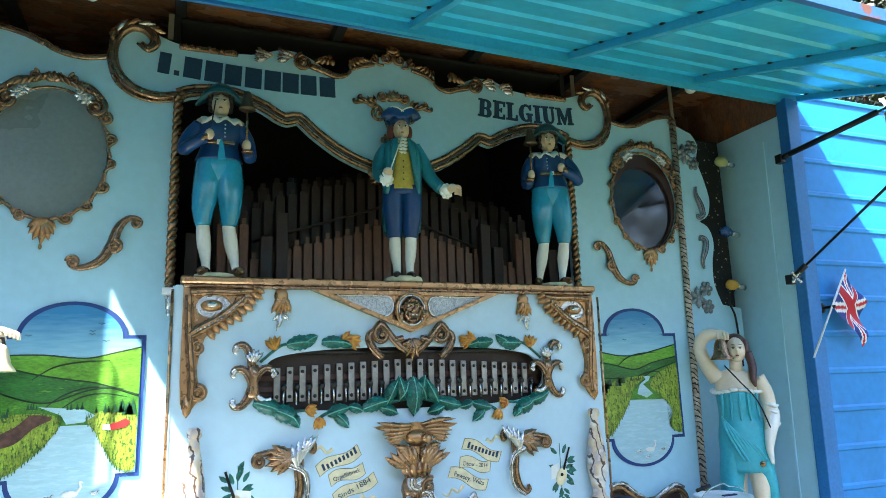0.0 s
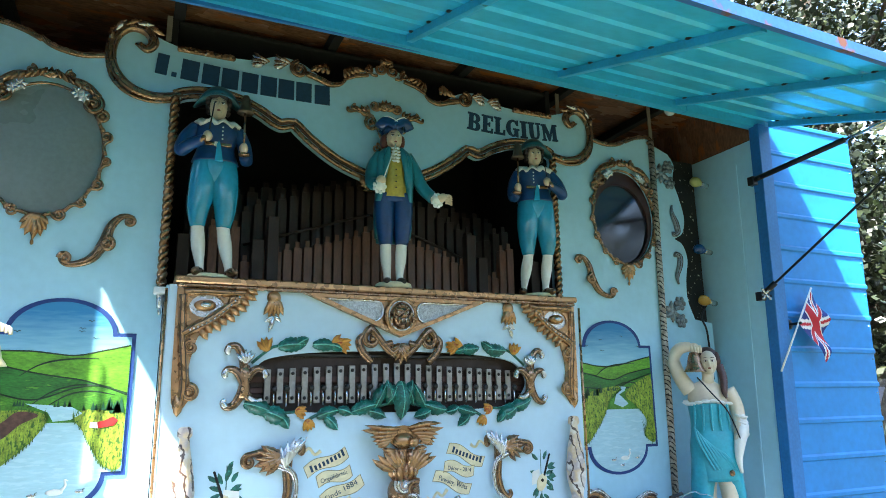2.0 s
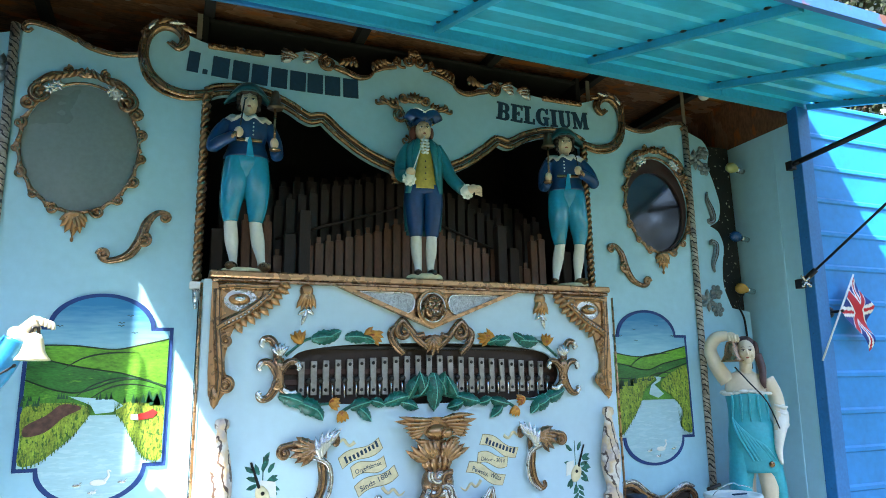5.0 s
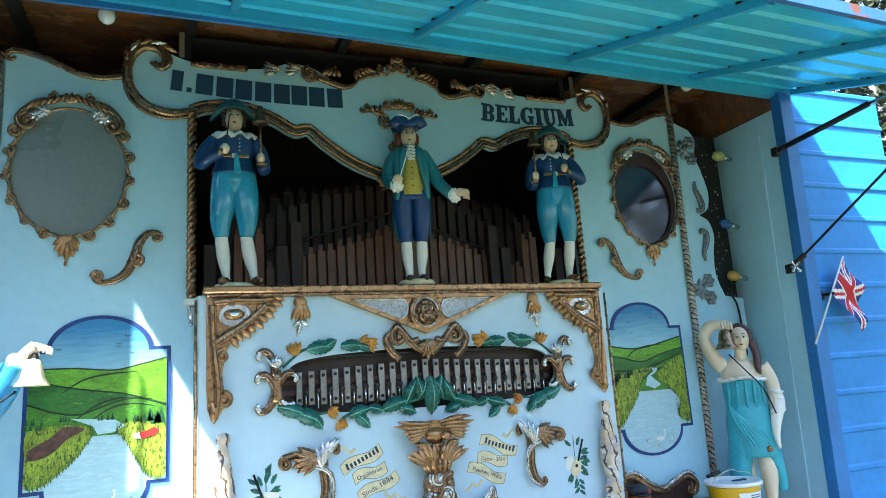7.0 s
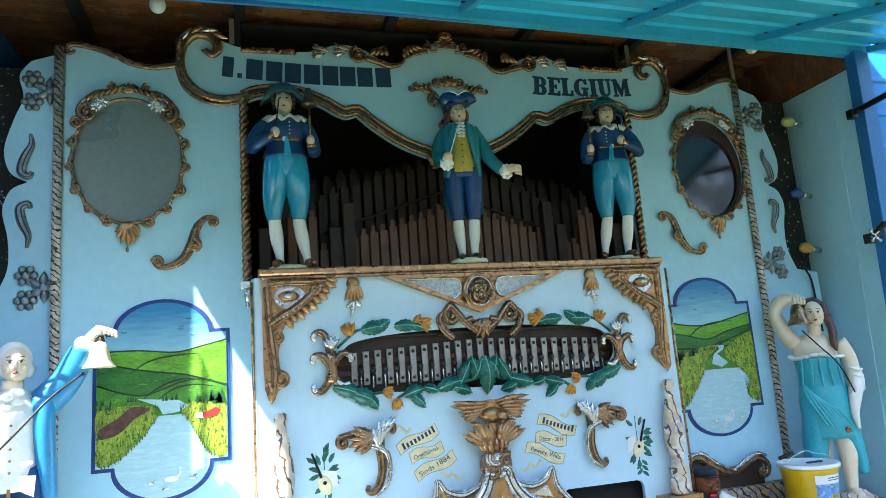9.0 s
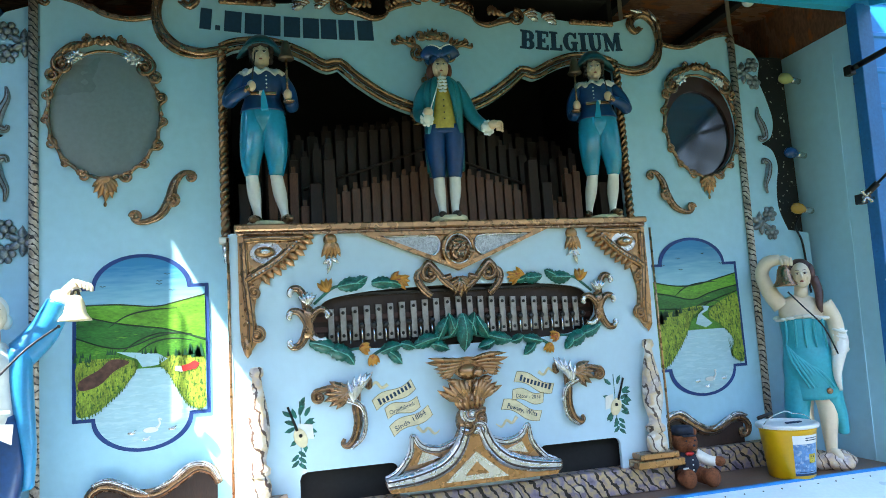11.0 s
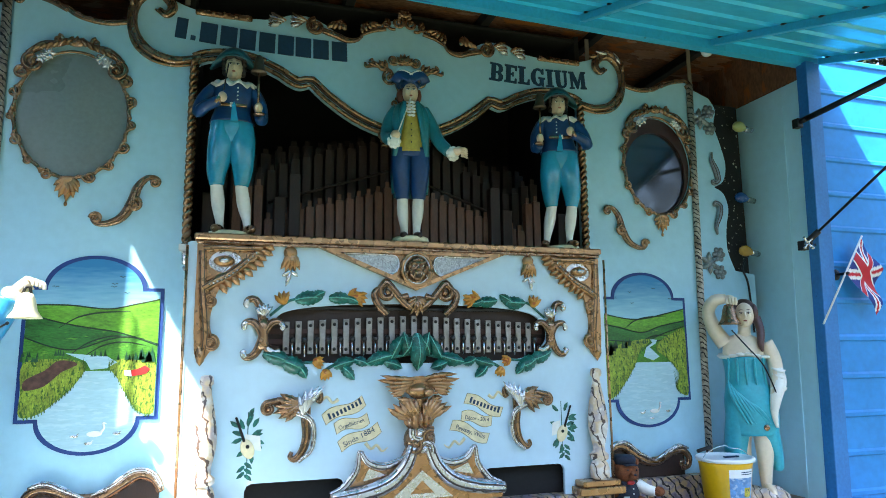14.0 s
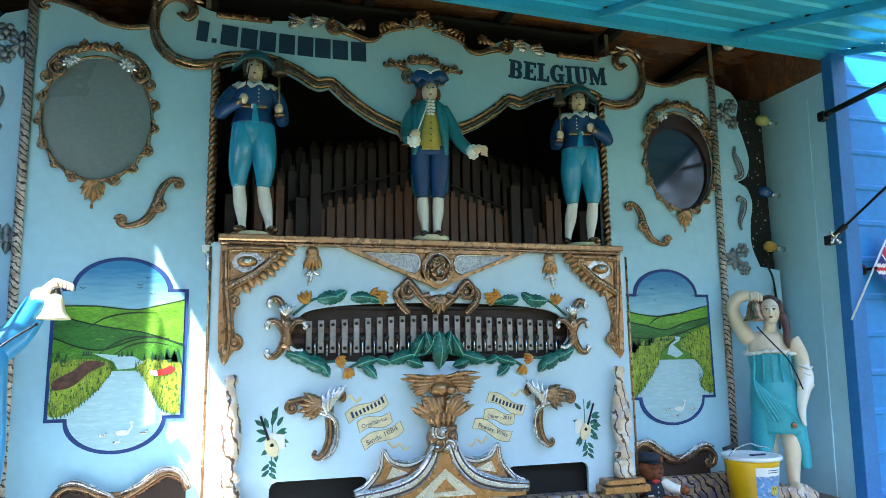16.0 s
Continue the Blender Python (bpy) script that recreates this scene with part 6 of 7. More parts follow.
    g.add(hat, hf + [tuple(range(6)), tuple(6 * (nx - 1) + j for j in range(6))], 5)
    g.tube([(0.104 * u, -0.052 * (math.sqrt(max(0.0, 1 - u * u)) + 0.1) - 0.002, 0.821 - 0.040 * u * u * (1 + 0.35 * u * u)) for u in np.linspace(-1, 1, 15)], 0.0035, 6, 5)
    if s < 0:
        g.v = [(-x, y, z) for x, y, z in g.v]
    return g


BELLDARK = paint("dark_bell_metal", (0.10, 0.075, 0.05), 0.4, metal=0.6, vary=0.3, scale=20)
HATTEAL = paint("hat_teal_paint", (0.012, 0.105, 0.135), 0.35, vary=0.2, scale=12)
LIPS = paint("lip_paint", (0.22, 0.05, 0.035), 0.4, vary=0.1)
RING = [WHITE, TEAL, JACKET, FLESH, HAIR, HATTEAL, BRONZE, WHITE, CREAM, IRON, BELLDARK, LIPS]
for s, x in ((1, -0.835), (-1, 0.805)):
    ob = solo("bell_ringer_figure", ringer(s), RING, "carved bell ringer in navy jacket and turquoise breeches", "statue", "bell ringers on the organ shelf")
    ob.matrix_world = pose(x, -0.135, 2.1125, 0, 0, -3 if s > 0 else -16)


def bandmaster():
    g = Geo()
    g.lathe([(0.085, 0), (0.09, 0.006), (0.084, 0.024), (0.075, 0.030)], (0.0, 0, 0), 20, 6, 0.8)
    for d in (-1, 1):
        limb(g, [(d * 0.030, 0.0, 0.03), (d * 0.030, 0.004, 0.08), (d * 0.036, 0.008, 0.15), (d * 0.038, 0, 0.225)], [0.017, 0.019, 0.027, 0.026], 0)
        limb(g, [(d * 0.038, 0, 0.215), (d * 0.042, -0.003, 0.29), (d * 0.045, 0, 0.39), (d * 0.04, 0, 0.46)], [0.031, 0.042, 0.050, 0.052], 1)
        limb(g, [(d * 0.030, 0.012, 0.036), (d * 0.034, -0.03, 0.034), (d * 0.042, -0.062, 0.031)], [0.020, 0.020, 0.010], 5)
        limb(g, [(d * 0.080, 0.030, 0.25), (d * 0.084, 0.026, 0.34), (d * 0.078, 0.018, 0.43)], [(0.008, 0.026), (0.010, 0.034), (0.014, 0.040)], 2)
        limb(g, [(d * 0.074, -0.002, 0.425), (d * 0.068, -0.016, 0.50), (d * 0.064, -0.018, 0.58), (d * 0.056, -0.010, 0.645), (d * 0.036, 0.0, 0.685)], [(0.018, 0.046), (0.024, 0.048), (0.030, 0.046), (0.030, 0.040), (0.020, 0.028)], 2)
    limb(g, [(0, 0.045, 0.23), (0, 0.045, 0.35), (0, 0.035, 0.50), (0, 0.02, 0.68)], [(0.078, 0.012), (0.082, 0.014), (0.084, 0.022), (0.062, 0.035)], 2, 16)
    limb(g, [(0, 0, 0.42), (0, 0, 0.47), (0, 0, 0.52)], [(0.078, 0.058), (0.080, 0.058), (0.07, 0.05)], 1, 16)
    limb(g, [(0, -0.004, 0.445), (0, -0.008, 0.49), (0, -0.008, 0.55), (0, -0.006, 0.63), (0, 0, 0.685)], [(0.074, 0.060), (0.064, 0.057), (0.056, 0.055), (0.060, 0.052), (0.04, 0.03)], 3, 18)
    for k in range(4):
        g.ball((0, -0.068, 0.48 + 0.03 * k), (0.004, 0.004, 0.004), 5, 6, 4)
    for k in range(5):
        zz, w = 0.682 - 0.016 * k, 0.020 + 0.003 * (2 - abs(k - 2))
        limb(g, [(-w, -0.050, zz + 0.004), (-w * 0.4, -0.060, zz - 0.003), (0, -0.057, zz + 0.002), (w * 0.5, -0.061, zz - 0.004), (w, -0.050, zz + 0.003)], [0.003, 0.007, 0.005, 0.007, 0.003], 0, 8)
    for d in (-1, 1):
        limb(g, [(d * 0.030, -0.040, 0.690), (d * 0.040, -0.060, 0.640), (d * 0.052, -0.062, 0.560), (d * 0.064, -0.056, 0.480)], [(0.010, 0.006), (0.016, 0.007), (0.013, 0.007), (0.007, 0.006)], 2, 10)
    limb(g, [(-0.066, 0, 0.668), (-0.098, -0.006, 0.60), (-0.112, -0.03, 0.515), (-0.095, -0.08, 0.485), (-0.085, -0.10, 0.490)], [0.026, 0.034, 0.033, 0.029, 0.027], 2)
    g.ball((-0.078, -0.108, 0.500), (0.024, 0.020, 0.022), 4, 10, 8).ball((-0.085, -0.098, 0.470), (0.026, 0.024, 0.030), 0, 12, 8)
    g.tube([(-0.07, -0.12, 0.50), (-0.035, -0.10, 0.60), (-0.005, -0.085, 0.69)], 0.0028, 6, 0)
    limb(g, [(0.066, 0, 0.668), (0.100, -0.005, 0.59), (0.135, -0.03, 0.50), (0.180, -0.07, 0.435)], [0.026, 0.034, 0.031, 0.028], 2)
    g.ball((0.192, -0.08, 0.425), (0.030, 0.026, 0.026), 0, 12, 8, (0, 40, 0))
    for k in range(9):
        a = radians(40 * k)
        g.ball((0.196 + 0.022 * math.cos(a), -0.085, 0.422 + 0.028 * math.sin(a)), (0.011, 0.012, 0.011), 0, 8, 6)
        g.ball((-0.085 + 0.024 * math.cos(a), -0.105, 0.468 + 0.026 * math.sin(a)), (0.010, 0.010, 0.012), 0, 8, 6)
    limb(g, [(0.205, -0.09, 0.430), (0.222, -0.105, 0.432), (0.236, -0.11, 0.428)], [0.018, (0.022, 0.014), 0.014], 4)
    for k in range(4):
        limb(g, [(0.232, -0.112 + 0.004 * k, 0.440 - 0.010 * k), (0.252, -0.116 + 0.004 * k, 0.438 - 0.011 * k), (0.258, -0.118, 0.424 - 0.010 * k)], [0.007, 0.0065, 0.005], 4, 8)
    limb(g, [(0, 0, 0.67), (0, -0.002, 0.71)], [0.030, 0.028], 4)
    head(g, (0, -0.014, 0.742), (0.038, 0.042, 0.052), 4, 5, 0, 8)
    g.ball((0.0, 0.014, 0.752), (0.048, 0.044, 0.054), 7, 14, 10).ball((-0.045, 0.012, 0.735), (0.022, 0.026, 0.040), 7, 10, 8).ball((0.042, 0.012, 0.74), (0.016, 0.026, 0.034), 7, 10, 8)
    g.ball((0, 0.01, 0.795), (0.052, 0.050, 0.032), 1, 14, 8)
    for a0, a1 in ((200, 275), (265, 340), (60, 130)):
        pts = []
        for u in np.linspace(0, 1, 9):
            a = radians(a0 + (a1 - a0) * u)
            pts.append((0.080 * math.cos(a), 0.006 + 0.068 * math.sin(a), 0.800 + 0.022 * math.sin(u * math.pi) - 0.012 * abs(u - 0.5)))
        g.tube(pts, [(0.026, 0.006)] * 9, 8, 1)
        g.tube([(x * 1.02, y * 1.03, z + 0.022) for x, y, z in pts], 0.004, 6, 0)
    return g


ob = solo("bandmaster_figure", bandmaster(), [WHITE, JACKET, COATTEAL, YELLOWVEST, FLESH, HAIR, CREAM, REDHAIR, LIPS], "carved bandmaster in tricorn hat, teal coat and yellow waistcoat", "statue")
ob.matrix_world = pose(-0.01, -0.155, 2.1125, 0, 0, -10)


def bell_lady():
    """Lady in a turquoise wrap who holds up a bell."""
    g = Geo()
    for k in range(9):
        a = k * 0.7
        g.ball((0.03 + 0.07 * math.cos(a), 0.0 + 0.06 * math.sin(a), 0.035 + 0.012 * math.sin(k * 2.1)), (0.072, 0.062, 0.038), 4, 12, 8)
    limb(g, [(0.055, -0.01, 0.07), (0.055, -0.015, 0.16), (0.06, -0.02, 0.27), (0.05, -0.01, 0.38), (0.03, 0, 0.50)], [0.026, 0.036, 0.048, 0.055, 0.07], 0)
    limb(g, [(-0.05, 0.02, 0.08), (-0.05, 0.02, 0.20), (-0.055, 0.01, 0.31), (-0.04, 0.0, 0.45)], [0.026, 0.040, 0.052, 0.062], 0)
    limb(g, [(0.06, -0.03, 0.078), (0.075, -0.07, 0.07), (0.085, -0.10, 0.062)], [0.026, 0.026, 0.014], 0)
    # wrap, slit at the front
    limb(g, [(-0.095, 0.02, 0.13), (-0.085, 0.012, 0.28), (-0.06, 0.005, 0.42), (-0.035, 0, 0.52)], [(0.055, 0.075), (0.065, 0.080), (0.075, 0.085), (0.085, 0.085)], 1, 18)
    limb(g, [(0.125, 0.03, 0.17), (0.115, 0.02, 0.26), (0.08, 0.01, 0.36), (0.05, 0.0, 0.48)], [(0.030, 0.055), (0.040, 0.065), (0.065, 0.080), (0.085, 0.085)], 1, 16)
    limb(g, [(0.015, 0, 0.34), (0.01, 0, 0.44), (0.0, 0, 0.53), (-0.01, 0, 0.61), (-0.012, 0, 0.67), (-0.012, 0, 0.745)], [(0.125, 0.09), (0.140, 0.098), (0.135, 0.095), (0.112, 0.080), (0.108, 0.078), (0.118, 0.086)], 1, 24)
    for k in range(7):
        limb(g, [(0.10 - 0.02 * k, -0.075 - 0.004 * k, 0.40), (0.04 - 0.022 * k, -0.092, 0.48 + 0.01 * k), (-0.06 - 0.008 * k, -0.080, 0.55 + 0.012 * k)], [0.006, 0.009, 0.004], 1, 6)
    for k in range(5):
        limb(g, [(-0.11 + 0.05 * k, -0.070 - 0.012 * (k in (1, 2, 3)), 0.60), (-0.10 + 0.045 * k, -0.080 - 0.010 * (k in (1, 2, 3)), 0.68), (-0.10 + 0.045 * k, -0.082 - 0.012 * (k in (1, 2, 3)), 0.74)], [0.004, 0.008, 0.005], 1, 6)
    g.ball((0.072, -0.095, 0.385), (0.016, 0.008, 0.016), 5, 10, 6)
    for k in range(18):
        a = 2 * math.pi * k / 18
        g.ball((-0.012 + 0.118 * math.cos(a), 0.086 * math.sin(a), 0.750 + 0.008 * math.sin(3 * a)), (0.026, 0.016, 0.010), 2, 8, 6)
    limb(g, [(-0.012, 0, 0.70), (-0.010, 0.004, 0.78), (-0.006, 0.008, 0.835), (-0.004, 0.008, 0.865)], [(0.108, 0.074), (0.112, 0.066), (0.096, 0.052), (0.04, 0.035)], 0, 20)
    limb(g, [(0.0, 0.0, 0.85), (0.004, -0.006, 0.92)], [0.036, 0.034], 0)
    g.ball((0.008, -0.018, 0.965), (0.052, 0.056, 0.068), 0, 18, 14)
    g.ball((0.010, 0.018, 0.990), (0.068, 0.060, 0.066), 3, 16, 12).ball((-0.045, -0.002, 0.975), (0.022, 0.040, 0.050), 3, 12, 8).ball((0.062, -0.002, 0.975), (0.022, 0.040, 0.052), 3, 12, 8)
    limb(g, [(0.070, -0.015, 0.95), (0.085, -0.03, 0.88), (0.080, -0.05, 0.81), (0.088, -0.055, 0.77)], [0.024, 0.022, 0.018, 0.006], 3)
    head(g, (0.008, -0.020, 0.965), (0.050, 0.055, 0.066), 0, 3, 2, 6)
    # raised arm with the bell, lowered arm with the striker and a white cloth
    limb(g, [(-0.105, 0.005, 0.815), (-0.155, -0.005, 0.89), (-0.185, -0.015, 0.985), (-0.15, -0.04, 1.045), (-0.085, -0.05, 1.055)], [0.046, 0.042, 0.036, 0.034, 0.026], 0)
    g.ball((-0.070, -0.055, 1.050), (0.034, 0.026, 0.026), 0, 12, 8)
    for k in range(4):
        limb(g, [(-0.085 + 0.016 * k, -0.072, 1.055), (-0.083 + 0.016 * k, -0.083, 1.035), (-0.080 + 0.015 * k, -0.075, 1.02)], [0.009, 0.009, 0.007], 0, 8)
    bell(g, -0.075, -0.075, 0.915, 0.062, 0.11, 5)
    limb(g, [(0.105, 0.005, 0.815), (0.145, 0.005, 0.73), (0.150, -0.015, 0.64), (0.135, -0.055, 0.575)], [0.045, 0.040, 0.036, 0.028], 0)
    g.ball((0.128, -0.066, 0.560), (0.024, 0.024, 0.026), 0, 10, 8)
    limb(g, [(0.150, -0.005, 0.70), (0.160, -0.02, 0.62), (0.138, -0.06, 0.555), (0.118, -0.08, 0.46), (0.128, -0.075, 0.385)], [0.030, 0.040, 0.034, 0.020, 0.008], 2)
    for k in range(4):
        limb(g, [(0.128, -0.030 - 0.004 * k, 0.685 - 0.030 * k), (0.172, -0.050, 0.668 - 0.032 * k), (0.196, -0.012, 0.672 - 0.030 * k)], [0.006, 0.009, 0.005], 2, 8)
    g.tube([tuple(q) for q in curve([(0.14, -0.085, 0.545), (0.08, -0.11, 0.70), (0.0, -0.11, 0.80), (-0.07, -0.10, 0.885)], 4)], 0.004, 6, 7)
    return g


LADYHAIR = paint("lady_hair_paint", (0.075, 0.035, 0.035), 0.4, vary=0.3, scale=30)
WRAP = paint("wrap_turquoise_paint", (0.03, 0.36, 0.46), 0.3, vary=0.12, scale=7, bump=0.03)
ob = solo("bell_lady_figure", bell_lady(), [PALEFLESH, WRAP, WHITE, LADYHAIR, MARBLEPALE, BRONZE, LIPS, IRON], "carved lady in a turquoise wrap holding up a bell", "statue")
ob.matrix_world = pose(1.832, -0.215, FLOOR_Z, 0, 0, -38) @ Matrix.Diagonal((0.93, 0.95, 1.0, 1.0))


def bell_man():
    """Gentleman in a blue coat who holds up a bell."""
    g = Geo()
    for k in range(8):
        a = k * 0.8
        g.ball((0.07 * math.cos(a), 0.06 * math.sin(a), 0.03), (0.07, 0.06, 0.034), 5, 12, 8)
    for d in (-1, 1):
        limb(g, [(d * 0.05, 0, 0.06), (d * 0.05, 0.005, 0.16), (d * 0.052, 0, 0.27)], [0.028, 0.038, 0.036], 2)
        limb(g, [(d * 0.052, 0, 0.26), (d * 0.06, -0.004, 0.38), (d * 0.055, 0, 0.52), (d * 0.04, 0, 0.58)], [0.042, 0.058, 0.070, 0.07], 1)
        limb(g, [(d * 0.05, 0.01, 0.068), (d * 0.055, -0.05, 0.06), (d * 0.06, -0.09, 0.055)], [0.030, 0.028, 0.014], 6)
        limb(g, [(d * 0.125, 0.03, 0.32), (d * 0.125, 0.01, 0.44), (d * 0.112, -0.01, 0.58), (d * 0.098, -0.02, 0.72), (d * 0.095, -0.01, 0.83)], [(0.022, 0.045), (0.028, 0.06), (0.036, 0.07), (0.042, 0.07), (0.045, 0.055)], 0, 14)
    limb(g, [(0, 0.06, 0.30), (0, 0.06, 0.46), (0, 0.045, 0.62), (0, 0.025, 0.84)], [(0.135, 0.02), (0.135, 0.026), (0.118, 0.035), (0.105, 0.05)], 0, 18)
    limb(g, [(0, -0.006, 0.52), (0, -0.012, 0.58), (0, -0.014, 0.68), (0, -0.010, 0.78), (0, 0, 0.855)], [(0.085, 0.07), (0.088, 0.074), (0.085, 0.074), (0.088, 0.07), (0.05, 0.04)], 2, 20)
    for d in (-1, 1):
        g.prism([[(d * 0.005, 0.53), (d * 0.075, 0.49), (d * 0.08, 0.56), (d * 0.005, 0.57)]], -0.086, -0.06, 2)
        g.box(min(d * 0.03, d * 0.07), max(d * 0.03, d * 0.07), -0.090, -0.080, 0.60, 0.612, 2, 0.002)
    for k in range(5):
        g.ball((0, -0.09, 0.58 + 0.04 * k), (0.005, 0.004, 0.005), 4, 6, 4)
    for k in range(6):
        g.ball((0.016 * (-1) ** k, -0.078 + 0.003 * k, 0.855 - 0.018 * k), (0.024, 0.014, 0.015), 2, 10, 6)
    g.box(-0.006, 0.006, -0.078, -0.070, 0.42, 0.53, 4, 0.002)
    limb(g, [(0, 0, 0.84), (0, -0.004, 0.90)], [0.036, 0.034], 3)
    head(g, (0.006, -0.016, 0.955), (0.048, 0.054, 0.065), 3, 6, 2, 8)
    g.ball((0, 0.016, 0.975), (0.060, 0.056, 0.066), 2, 16, 10)
    for k in range(8):
        a = radians(20 + 45 * k)
        g.ball((0.052 * math.cos(a), 0.02 + 0.045 * math.sin(a), 0.935), (0.022, 0.022, 0.03), 2, 8, 6)
    # raised arm with the bell
    limb(g, [(0.10, 0, 0.81), (0.16, -0.01, 0.875), (0.205, -0.02, 0.955), (0.225, -0.025, 1.0)], [0.058, 0.056, 0.050, 0.046], 0)
    g.ball((0.232, -0.026, 1.012), (0.044, 0.040, 0.034), 2, 12, 8, (0, 40, 0))
    limb(g, [(0.235, -0.028, 1.02), (0.262, -0.03, 1.05), (0.285, -0.035, 1.065)], [0.028, 0.026, (0.030, 0.018)], 3)
    for k in range(4):
        limb(g, [(0.275 + 0.013 * k, -0.045, 1.078 - 0.004 * k), (0.290 + 0.013 * k, -0.062, 1.072 - 0.005 * k), (0.296 + 0.012 * k, -0.066, 1.052 - 0.005 * k)], [0.009, 0.009, 0.007], 3, 8)
    g.tube([(0.262, -0.055, 1.02), (0.270, -0.055, 1.045), (0.285, -0.055, 1.045), (0.29, -0.055, 1.02)], 0.006, 6, 6)
    bell(g, 0.275, -0.055, 0.925, 0.058, 0.10, 7)
    limb(g, [(-0.10, 0, 0.81), (-0.145, -0.005, 0.72), (-0.145, -0.04, 0.62), (-0.09, -0.10, 0.62)], [0.056, 0.050, 0.044, 0.036], 0)
    g.ball((-0.07, -0.115, 0.625), (0.026, 0.024, 0.026), 3, 10, 8)
    g.tube([tuple(q) for q in curve([(-0.07, -0.13, 0.62), (0.02, -0.14, 0.72), (0.12, -0.12, 0.83), (0.22, -0.09, 0.905)], 4)], 0.004, 6, 6)
    g.ball((0.22, -0.09, 0.905), (0.007, 0.007, 0.007), 6, 8, 6)
    return g


COATBLUE = paint("coat_blue_paint", (0.02, 0.20, 0.42), 0.3, vary=0.15, scale=7, bump=0.03)
ob = solo("bell_man_figure", bell_man(), [COATBLUE, JACKET, WHITE, PALEFLESH, GOLD, MARBLEPALE, IRON, CREAM, LIPS], "carved gentleman in blue coat and white waistcoat holding a bell", "statue")
ob.matrix_world = pose(-1.84, -0.28, FLOOR_Z, 0, 0, 16)

# ---- loose things on the trailer floor ----
BUCKETYELLOW = paint("yellow_plastic", (0.72, 0.42, 0.005), 0.32, vary=0.05, scale=8, bump=0.01)
LIDWHITE = paint("white_plastic", (0.70, 0.74, 0.76), 0.3, vary=0.03)
LABELBLUE = paint("label_blue", (0.10, 0.24, 0.48), 0.35, vary=0.35, scale=22, other=(0.30, 0.42, 0.58), other_at=0.55)
BX, BY = 1.59, -0.285
bucket = thing("collection_bucket", (BX, BY, FLOOR_Z), "yellow plastic collection bucket with white lid and printed label", "bucket")
g = Geo().lathe([(0.098, 0), (0.104, 0.004), (0.126, 0.215), (0.129, 0.22), (0.129, 0.235), (0.12, 0.237)], (BX, BY, FLOOR_Z), 40)
part("pail", g, BUCKETYELLOW, bucket)
g = Geo().lathe([(0.130, 0.232), (0.140, 0.234), (0.142, 0.246), (0.138, 0.252), (0.125, 0.253), (0.121, 0.246), (0.06, 0.247), (0.01, 0.247)], (BX, BY, FLOOR_Z), 40)
part("lid", g, LIDWHITE, bucket)
part("coin_slot", Geo().box(BX - 0.02, BX + 0.065, BY - 0.03, BY - 0.012, FLOOR_Z + 0.2485, FLOOR_Z + 0.255, 0, 0.001), NAVY, bucket)
g = Geo()


def shell(a0, a1, h0, h1, off, m):
    n = 12
    vs = []
    for i in range(n + 1):
        a = radians(a0 + (a1 - a0) * i / n)
        for h in (h0, h1):
            r = 0.104 + 0.022 * h / 0.215 + off
            vs.append((BX + r * math.cos(a), BY + r * math.sin(a), FLOOR_Z + h))
    g.add(vs, [(2 * i, 2 * i + 2, 2 * i + 3, 2 * i + 1) for i in range(n)], m)


shell(237, 302, 0.018, 0.205, 0.0015, 0)
shell(237, 302, 0.165, 0.205, 0.0022, 1)
shell(237, 302, 0.018, 0.028, 0.0022, 2)
label = part("label", g, [LABELBLUE, LIDWHITE, NAVY], bucket, "blue and white printed label")
g = Geo()
shell(272, 292, 0.075, 0.118, 0.0030, 0)
part("label_emblem", g, paint("label_yellow", (0.45, 0.36, 0.02), 0.4, vary=0.5, scale=40, other=(0.02, 0.02, 0.02), other_at=0.55), label)
g = Geo()
for h in (0.180, 0.190):
    shell(264, 297, h, h + 0.004, 0.0030, 0)
shell(246, 290, 0.034, 0.037, 0.0030, 0)
part("label_text_bar", g, NAVY, label)
g = Geo()
arc = [(BX - 0.140 * math.cos(radians(k)) , BY + 0.0 - 0.03 * math.sin(radians(k)), FLOOR_Z + 0.235 + 0.075 * math.sin(radians(k)) * (1.0 if k < 95 else 0.8)) for k in range(0, 181, 12)]
g.tube(arc, 0.002, 6)
part("wire_handle", g, CHROME, bucket)
g = Geo().tube([(BX - 0.175, BY - 0.02, FLOOR_Z + 0.288), (BX - 0.095, BY - 0.02, FLOOR_Z + 0.305)], 0.009, 8)
part("grip", g, IRON, bucket)

FUR = paint("bear_fur", (0.17, 0.055, 0.02), 0.95, vary=0.4, scale=60, fine=180, bump=0.6)
VEST = paint("bear_vest", (0.012, 0.018, 0.035), 0.8, vary=0.3, scale=60, bump=0.3)


